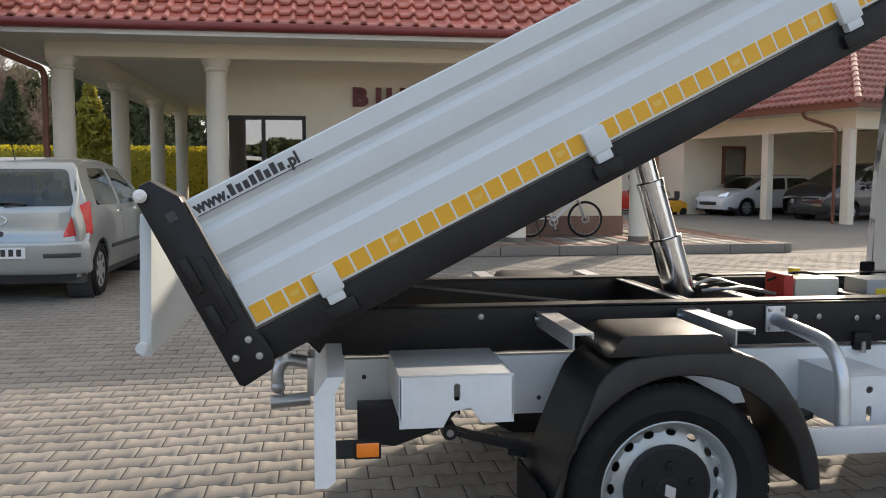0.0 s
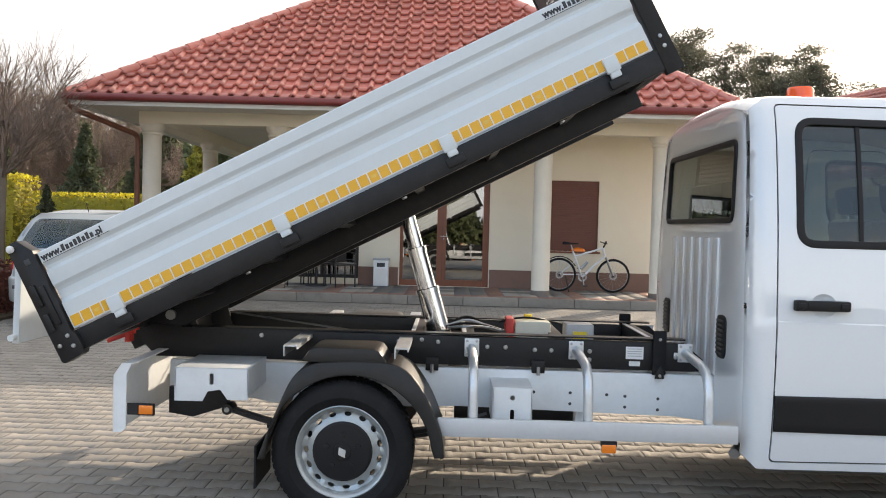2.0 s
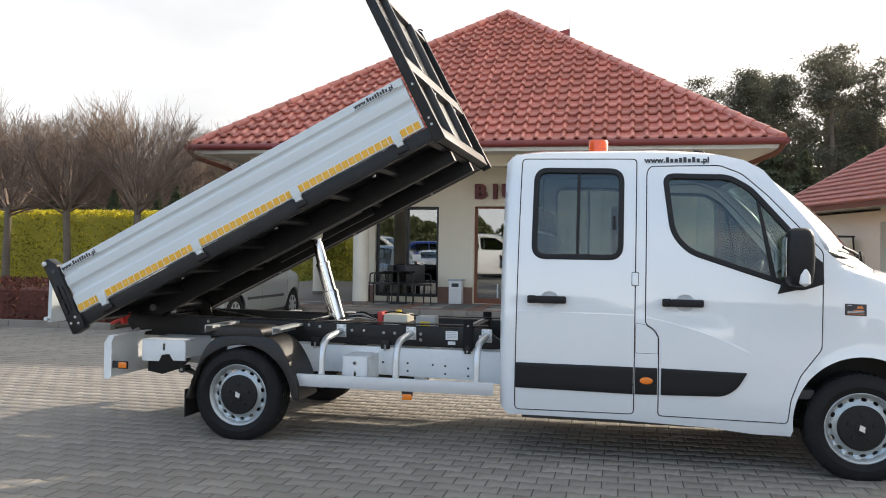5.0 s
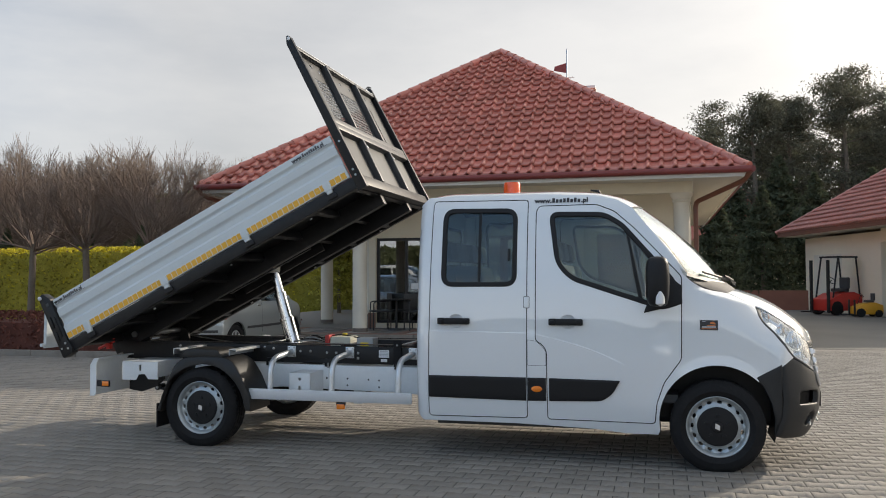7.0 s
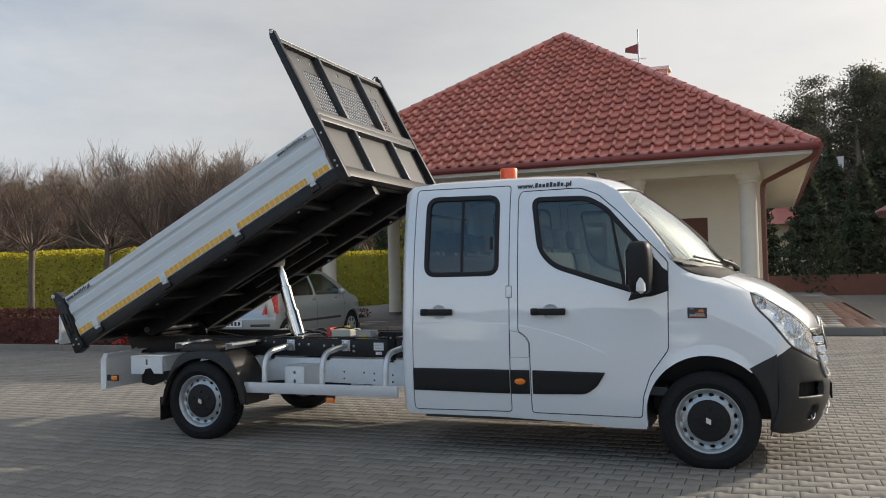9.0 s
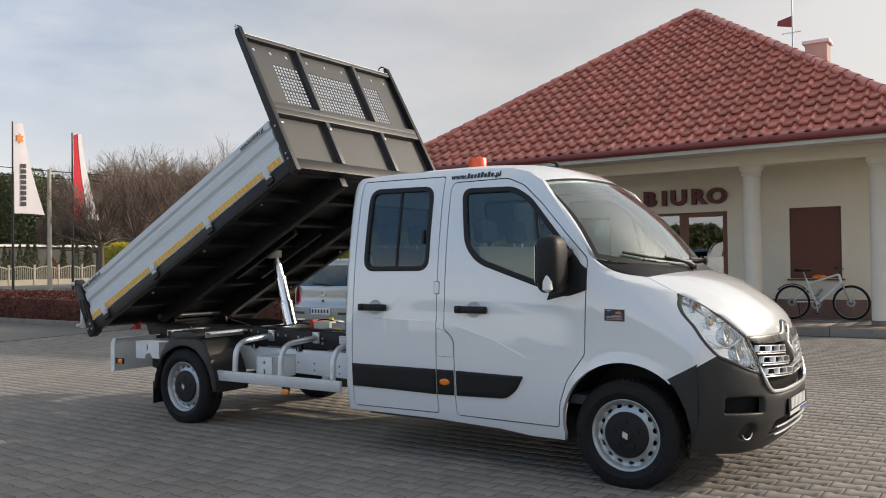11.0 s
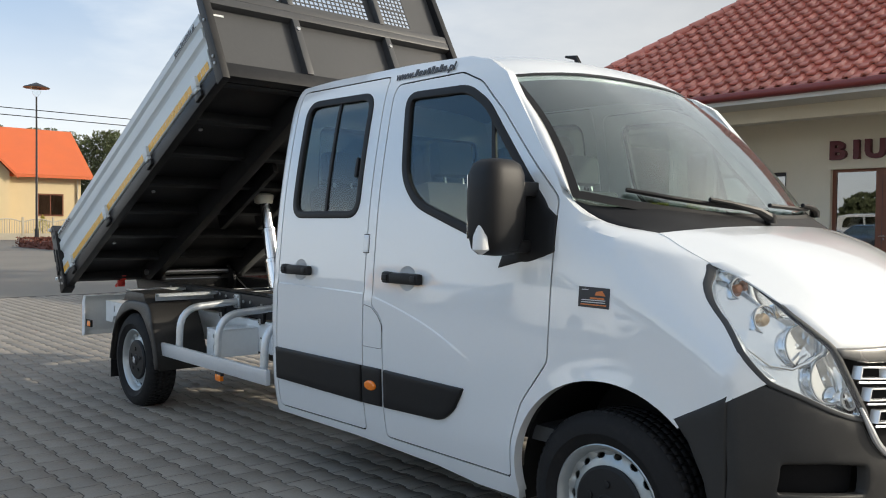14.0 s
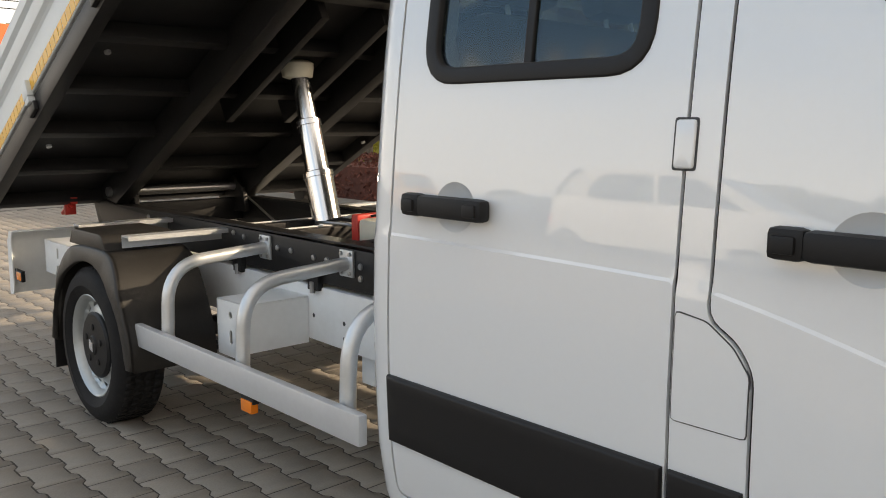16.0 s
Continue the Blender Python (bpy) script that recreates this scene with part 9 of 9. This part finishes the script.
for x, y, s, k in ((8.6, 34, 1.1, 1), (11.2, 36, 1.25, 2), (4.2, 33, 0.95, 3), (14.0, 37, 1.3, 4), (7.6, 38, 1.35, 5), (1.6, 34, 0.9, 2), (17.0, 38, 1.2, 1), (10.0, 39, 1.5, 3)):
    c_ = copy_thing(s1, pose(x, y, 0, 0, 0, 57 * k))
    c_.scale = (s, s, s)
p0 = [pine(9.5, 47.0, 0, 12.6, 5), pine(14.5, 46.0, 0, 13.6, 6, spread=1.2), pine(6.5, 49, 0, 10.8, 7)]
for i, (x, y, s) in enumerate(((12.0, 50, 1.02), (17.5, 48, 0.98), (20.5, 47, 1.05), (24, 49, 1.0), (16, 53, 1.1), (28, 50, 1.05), (22, 54, 1.1), (8.2, 53, 0.98), (33, 52, 1.05), (11, 56, 1.1), (26, 58, 1.15), (19, 60, 1.2), (14, 62, 1.2), (38, 50, 1.0), (31, 58, 1.1))):
    c_ = copy_thing(p0[i % 3], pose(x, y, 0, 0, 0, 41 * i))
    c_.scale = (s, s, s)

# far forest edge to the left: one joined wood
def far_wood(x0, y0, x1, y1, h, n, seed, name="far_wood", m=1000, leaf=0.30):
    rng = np.random.default_rng(seed)
    P = []
    for i in range(n):
        t = (i + rng.uniform()) / n
        cx, cy = x0 + (x1 - x0) * t + rng.uniform(-3, 3), y0 + (y1 - y0) * t + rng.uniform(-3, 3)
        hh = h * rng.uniform(0.84, 1.06)
        u = rng.uniform(0.0, 1, m)
        r = 3.4 * np.clip(1.02 - u, 0.02, 1) ** 0.36 * (0.80 + 0.20 * np.abs(np.sin(u * 13 + i))) * np.sqrt(rng.uniform(0.2, 1, m))
        a = rng.uniform(0, 2 * math.pi, m)
        P.append(np.stack([cx + r * np.cos(a), cy + r * np.sin(a), hh * u], 1))
    root = thing(name, ((x0 + x1) / 2, (y0 + y1) / 2, 0), "dark green mixed pine wood on the skyline", "wood", kind="stuff")
    add_leaves(root, "tree_mass", np.concatenate(P), leaf, M["wood_green"], rng, "joined far tree crowns", 0.6)


far_wood(-118, 28, -78, 85, 13.5, 130, 1, m=2500, leaf=0.15)
far_wood(-78, 85, -30, 78, 11.5, 44, 2)
far_wood(-60, 60, -10, 62, 9.0, 40, 3)
far_wood(-10, 70, 60, 66, 13.0, 44, 4)
far_wood(-120, 5, -118, 28, 11.0, 26, 6, m=2200, leaf=0.15)
far_wood(-90, -95, 90, -100, 5.0, 30, 7)
far_wood(-24, -46, 20, -47, 4.4, 36, 8, m=900)

# ---- far house, fence, lamp, flags ----
hs = thing("far_house", (-70, 13, 0), "cream family house with bright orange tiled roof", "house")
HX, HY0, HY1 = -66.0, 4.0, 21.4
part("wall", boxbm(-76, HY0, 0, HX, HY1 - 0.8, 5.4), M["house_cream"], hs, "cream rendered house wall")
bm = bmesh.new()
pr = [(HX + 0.7, 5.2), (-71, 9.35), (-76.7, 5.2)]
v1 = [bm.verts.new((x, HY1, z)) for x, z in pr]
v2 = [bm.verts.new((x, HY0 - 0.6, z)) for x, z in pr]
v3 = [bm.verts.new((x, HY1, z - 0.25)) for x, z in pr]
v4 = [bm.verts.new((x, HY0 - 0.6, z - 0.25)) for x, z in pr]
for a, b, c_, d in ((v1[0], v1[1], v2[1], v2[0]), (v1[1], v1[2], v2[2], v2[1]), (v3[0], v4[0], v4[1], v3[1]), (v3[1], v4[1], v4[2], v3[2]), (v1[0], v3[0], v3[1], v1[1]), (v1[1], v3[1], v3[2], v1[2]), (v1[0], v2[0], v4[0], v3[0]), (v1[2], v3[2], v4[2], v2[2])):
    bm.faces.new((a, b, c_, d))
bmesh.ops.recalc_face_normals(bm, faces=bm.faces)
rf = part("roof", bm, M["roof_orange"], hs, "bright orange roof tiles")
part("chimney", boxbm(-72, 8, 8.0, -71.2, 8.8, 10.4), M["brick"], rf)
part("gable_wall", prism([(-76, 5.2), (-71, 9.1), (HX, 5.2)], Matrix.Translation((0, HY1 - 0.8, 0)) @ XZ, 0.25), M["house_cream"], hs)
# dormer gable facing the yard
part("dormer_wall", prism([(9.5, 0), (14.8, 0), (14.8, 5.3), (12.15, 7.9), (9.5, 5.3)], Matrix(((0, 0, 1, HX), (1, 0, 0, 0), (0, 1, 0, 0), (0, 0, 0, 1))), 1.4), M["house_cream"], hs)
bm = bmesh.new()
for a, b in (((9.0, 4.95), (12.15, 8.1)), ((15.3, 4.95), (12.15, 8.1))):
    q = [bm.verts.new((x, p[0], p[1] + dz)) for x, p, dz in ((HX + 2.0, a, 0), (HX + 2.0, b, 0), (HX - 4.5, b, 0), (HX - 4.5, a, 0), (HX + 2.0, a, -0.22), (HX + 2.0, b, -0.22))]
    bm.faces.new(q[:4])
    bm.faces.new((q[0], q[4], q[5], q[1]))
part("dormer_roof", bm, M["roof_orange"], rf)


def far_window(y0, y1, z0, z1, x=HX, arch=False):
    w_ = part("window", boxbm(x + 0.0, y0, z0, x + 0.06, y1, z1), M["pipe_brown"], hs, "brown framed window")
    part("pane", boxbm(x + 0.06, y0 + 0.12, z0 + 0.12, x + 0.08, (y0 + y1) / 2 - 0.05, z1 - 0.12), M["cab_glass"], w_)
    part("pane", boxbm(x + 0.06, (y0 + y1) / 2 + 0.05, z0 + 0.12, x + 0.08, y1 - 0.12, z1 - 0.12), M["cab_glass"], w_)


far_window(17.2, 19.2, 1.9, 3.7)
far_window(11.2, 13.1, 4.2, 6.4, HX + 1.4)
part("downpipe", rodbm((HX + 0.1, 20.3, 0), (HX + 0.1, 20.3, 5.1), 0.07, n=8), M["concrete"], hs)
shed = solid("far_shed", boxbm(-80, 22, 0, -74, 26, 2.9), M["sheet_grey"], "grey flat-roofed shed beside the house", "shed")
shed2 = solid("far_greenhouse", boxbm(-92, 40, 0, -86, 76, 3.9), M["asphalt"], "long dark sheet-clad hall before the wood", "hall")
part("roof_edge", boxbm(-92.3, 39.7, 3.9, -85.7, 76.3, 4.15), M["white_trim"], shed2)

fence = thing("concrete_fence", (-60, 25, 0), "precast concrete garden fence with arched open panels", "fence")
FX = -60.0
for i in range(20):
    y = 4.0 + i * 2.1
    part("post", boxbm(FX - 0.08, y - 0.07, 0, FX + 0.08, y + 0.07, 1.75, 0.01), M["concrete"], fence)
    part("base_panel", boxbm(FX - 0.03, y + 0.07, 0, FX + 0.03, y + 2.03, 0.55), M["concrete"], fence)
    bm = bmesh.new()
    arch = [(FX, y + 0.07 + 1.96 * k / 10, 1.40 + 0.22 * math.sin(math.pi * k / 10)) for k in range(11)]
    pipe(bm, arch, 0.05, 6)
    for k in range(1, 12):
        yy = y + 0.07 + 1.96 * k / 12
        rod(bm, (FX, yy, 0.55), (FX, yy, 1.40 + 0.22 * math.sin(math.pi * k / 12)), 0.028, n=5, caps=False)
    part("open_panel", bm, M["concrete"], fence)
gate = thing("garden_gate", (FX, 19.7, 0), "brown wooden slatted garden gate between the fence posts", "gate")
for k in range(11):
    part("gate_slat", boxbm(FX + 0.05, 18.80 + k * 0.172, 0.06, FX + 0.08, 18.80 + k * 0.172 + 0.14, 1.62 + 0.16 * math.sin(math.pi * (k + 0.5) / 11), 0.004), M["wood_brown"], gate)
for z_ in (0.35, 1.3):
    part("gate_rail", boxbm(FX + 0.015, 18.80, z_, FX + 0.049, 20.66, z_ + 0.10), M["wood_brown"], gate)
road = solid("road", boxbm(-58.0, -60, -0.03, -50.0, 120, 0.0), M["asphalt"], "grey asphalt road beyond the yard", "road", kind="structure")
verge = solid("verge", boxbm(-59.9, -60, -0.03, -58.0, 120, 0.012), M["grass"], "pale grass verge by the fence", "grass", kind="structure")

lampp = thing("street_lamp", (-50, 12.6, 0), "dark slim street lamp with hat-shaped head", "street lamp")
part("pole", lathe(bmesh.new(), [(0.14, 0), (0.12, 0.9), (0.075, 1.0), (0.05, 9.2)], 14, Matrix.Translation((-50, 12.6, 0))), M["black_metal"], lampp, smooth=40)
part("globe", lathe(bmesh.new(), [(0.10, 9.2), (0.26, 9.45), (0.30, 9.75)], 18, Matrix.Translation((-50, 12.6, 0))), M["lamp_glass"], lampp, "clear lamp bowl", smooth=40)
part("hat", lathe(bmesh.new(), [(0.78, 9.75), (0.70, 9.82), (0.12, 10.05), (0.001, 10.1)], 24, Matrix.Translation((-50, 12.6, 0))), M["black_metal"], lampp, "flat conical hat", smooth=40)


def flag(x, y, h, hue, label, band, w=1.5):
    fl = thing("beach_flag", (x, y, 0), label, "flag", "flags by the entrance")
    part("pole", rodbm((x, y, 0), (x, y, h), 0.06, 0.03, 10), M["black_metal"], fl)

    def cloth(u, v):
        yy = y + 0.06 + (0.42 * w + 0.98 * w * u ** 1.4) * v
        return Vector((x + 0.02 * math.sin(3 * v + 2 * u), yy, h * 0.985 - (h * 0.50) * u + 0.10 * v * (1 - u) + 0.02 * math.sin(4 * v)))
    part("cloth", patch(cloth, 18, 8, 0.01, (1, 0, 0)), hue, fl, "tall tapered banner cloth", smooth=60)
    if band:
        part("cloth_band", patch(lambda u, v: cloth(u, 0.52 + 0.48 * v) + Vector((0.02, 0, 0)), 18, 6, 0.01, (1, 0, 0)), M[band], fl)
    return fl


f1 = flag(-31.5, 14.3, 8.2, M["flag_white"], "white banner with dark lettering on a pole", None, 1.05)
name_bars((0.5,) * 8, 0.50, M["decal_black"], f1, Matrix.Translation((-31.44, 14.90, 5.35)) @ Matrix(((0, 0, 1, 0), (0, -1, 0, 0), (1, 0, 0, 0), (0, 0, 0, 1))), "dark plain bars of banner lettering", 0.01)
part("banner_mark", prism([(0.2 * math.cos(a) * (1 if i % 2 else 0.6), 0.25 * math.sin(a) * (1 if i % 2 else 0.6)) for i, a in enumerate([2 * math.pi * k / 12 for k in range(12)])], Matrix(((0, 0, 1, -31.46), (1, 0, 0, 14.62), (0, 1, 0, 7.45), (0, 0, 0, 1))), 0.02), M["amber"], f1, "plain orange emblem shape")
flag(-29.0, 15.7, 7.6, M["flag_red"], "red and white banner on a pole", "flag_white", 0.9)
pl_ = thing("power_pole", (-40, 21, 0), "slim concrete power pole with wires", "power pole")
part("pole", rodbm((-40, 21, 0), (-40, 21, 7.2), 0.14, 0.10, 10), M["concrete"], pl_)
for dz, dy in ((7.1, 0.0), (6.7, 0.25)):
    part("wire", pipe(bmesh.new(), [(-40 - 6 * k, 21 - 14 * k, dz + 0.9 * k + 0.5 * (k * k - 3 * k) * 0.12) for k in range(5)], 0.025, 5), M["black_metal"], pl_, "thin overhead wire")
    part("wire", pipe(bmesh.new(), [(-40 + 2 * k, 21 + 14 * k, dz + 0.5 * (k * k - 3 * k) * 0.12) for k in range(4)], 0.025, 5), M["black_metal"], pl_, "thin overhead wire")

gt0 = conifer(-7.3, 20.8, DECK - 0.03, 3.7, 1.15, 31, "golden_thuja", "yellow-green golden thuja behind the porch columns", "thuja", 5200, "golden thujas by the lawn", 0.10)
for x, y, q in ((-8.6, 24.5, 0.8),):
    c_ = copy_thing(gt0, pose(x, y, DECK - 0.03, 0, 0, 70))
    c_.scale = (q, q, q)

conifer(-8.3, 13.15, 0.10, 1.9, 0.62, 33, "dwarf_thuja", "dense dark green conical dwarf thuja before the hedge", "spruce", 2600, "", 0.10)

# red-roofed neighbour behind the conifers
nb = thing("neighbour_house", (9.0, 47, 0), "neighbouring house with red roof and white chimney", "house")
part("wall", boxbm(4.5, 46, 0, 13, 55, 3.8), M["house_cream"], nb)
bm = bmesh.new()
c = [bm.verts.new(p) for p in ((3.8, 45.3, 3.7), (13.7, 45.3, 3.7), (13.7, 55.7, 3.7), (3.8, 55.7, 3.7), (8.7, 50.5, 7.6))]
for f in ((0, 1, 4), (1, 2, 4), (2, 3, 4), (3, 0, 4)):
    bm.faces.new([c[i] for i in f])
part("roof", bm, M["roof_red"], nb, "red tiled hip roof")
part("chimney", boxbm(8.2, 47.2, 5.5, 8.9, 47.9, 7.6), M["white_trim"], nb)
solid("garden_wall", boxbm(1.0, 30.0, 0, 12.5, 30.2, 0.9), M["brick"], "low red-brown garden wall at the end of the drive", "wall")

# shrubs behind the far fence
sb0 = conifer(-63.0, 20.0, 0, 2.6, 0.9, 21, "garden_conifer", "small dark green garden conifer behind the fence", "spruce", 900, "shrubs behind the fence", 0.14)
for i, (x, y, s) in enumerate(((-63.4, 24.0, 0.9), (-64.0, 27.5, 1.15), (-63.2, 31.0, 1.0), (-64.4, 33.2, 1.2), (-63.6, 36.0, 0.9), (-64.2, 38.6, 1.1))):
    c_ = copy_thing(sb0, pose(x, y, 0, 0, 0, 50 * i))
    c_.scale = (s, s, s * 1.1)
for i in range(14):
    c_ = copy_thing(sb0, pose(-66.5, 24.2 + i * 1.35, 0, 0, 0, 40 * i))
    c_.scale = (0.85, 0.85, 1.25 + 0.12 * (i % 3))
sb1 = conifer(-62.4, 28.8, 0, 2.0, 1.5, 22, "russet_shrub", "rounded russet bare shrub behind the fence", "berberis", 900, "russet shrubs behind the fence", 0.14)
for x, y, s in ((-62.6, 22.0, 0.9), (-62.8, 34.6, 1.05)):
    c_ = copy_thing(sb1, pose(x, y, 0, 0, 0, 33))
    c_.scale = (s, s, s)
sb2 = conifer(-62.2, 16.5, 0, 1.8, 1.2, 23, "yellow_shrub", "bright yellow-green low shrub behind the fence", "thuja", 800, "yellow shrubs behind the fence", 0.14)
c_ = copy_thing(sb2, pose(-62.4, 11.0, 0, 0, 0, 40))

# ---- yard paving: interlocking double-T blocks, joints recessed ----
def paving():
    P, Q = 0.20, 0.165          # length and pitch of one block
    g = 0.0034
    L, h, wst = P / 2 - g, Q / 2 - g, 0.018
    a, b = 0.0385, 0.0615       # end of the straight head, start of the waist
    out = [(-L, -h), (-P / 2 + a, -h), (-P / 2 + b, -h + wst), (P / 2 - b, -h + wst), (P / 2 - a, -h), (L, -h), (L, h), (P / 2 - a, h), (P / 2 - b, h - wst), (-P / 2 + b, h - wst), (-P / 2 + a, h), (-L, h)]
    # neighbours in the next row lie half a block on, filling the waists
    n = len(out)
    ins = [(x * 0.988, y * 0.985) for x, y in out]
    v0 = np.array([(x, y, -0.0002) for x, y in ins] + [(x, y, -0.0012) for x, y in out] + [(x, y, -0.03) for x, y in out])
    quads = []
    for r in (0, 1):
        for i in range(n):
            quads.append((r * n + i, (r + 1) * n + i, (r + 1) * n + (i + 1) % n, r * n + (i + 1) % n))
    topq = [(0, 1, 10, 11), (1, 2, 9, 10), (2, 3, 8, 9), (3, 4, 7, 8), (4, 5, 6, 7)]
    f0 = np.array(quads + topq)
    root = tagged(new("yard_paving"), "grey beige interlocking concrete paving blocks", "paving", kind="structure")
    # sanded joints, almost flush with the blocks
    bm = bmesh.new()
    rows_ = [[bm.verts.new((x, y, gz(x, y) - 0.0016)) for x in (-10.3, 12.3)] for y in (-8.3, 2.0, 9.0, 9.62)]
    for q, r in zip(rows_, rows_[1:]):
        bm.faces.new((q[0], q[1], r[1], r[0]))
    part("joint_sand", bm, M["joint"], root, "dark sanded joints between the blocks")
    rng = random.Random(11)
    V, F, k = [], [], 0
    one = None
    pitch = Q - 0.018
    for j in range(int(-8.2 / pitch), int(9.6 / pitch)):
        y = j * pitch
        for i in range(-52, 62):
            x = i * P + (P / 2 if j % 2 else 0)
            z = gz(x, y) + rng.uniform(-0.0004, 0.0005)
            if not (-10.2 < x < 12.2):
                continue
            near = -1.7 < x < 1.05 and -2.05 < y < -1.0
            if near and k < 300:
                if one is None:
                    one = from_arrays("paving_block", v0, f0, M["paver"])
                ob = new("paving_block", one)
                ob.parent = root
                ob.matrix_basis = Matrix.Translation((x, y, z)) @ Euler((rng.uniform(-0.003, 0.003), rng.uniform(-0.003, 0.003), 0)).to_matrix().to_4x4()
                k += 1
                continue
            vv = v0 + np.array([x, y, z])
            vv[:, 2] += v0[:, 0] * rng.uniform(-0.003, 0.003) + v0[:, 1] * rng.uniform(-0.003, 0.003)
            F.append(f0 + len(v0) * len(V))
            V.append(vv)
    ob = new("paving_field", from_arrays("paving_field", np.concatenate(V), np.concatenate(F), M["paver"]))
    ob.parent = root
    tagged(ob, "grey beige interlocking paving blocks", kind="stuff")


paving()
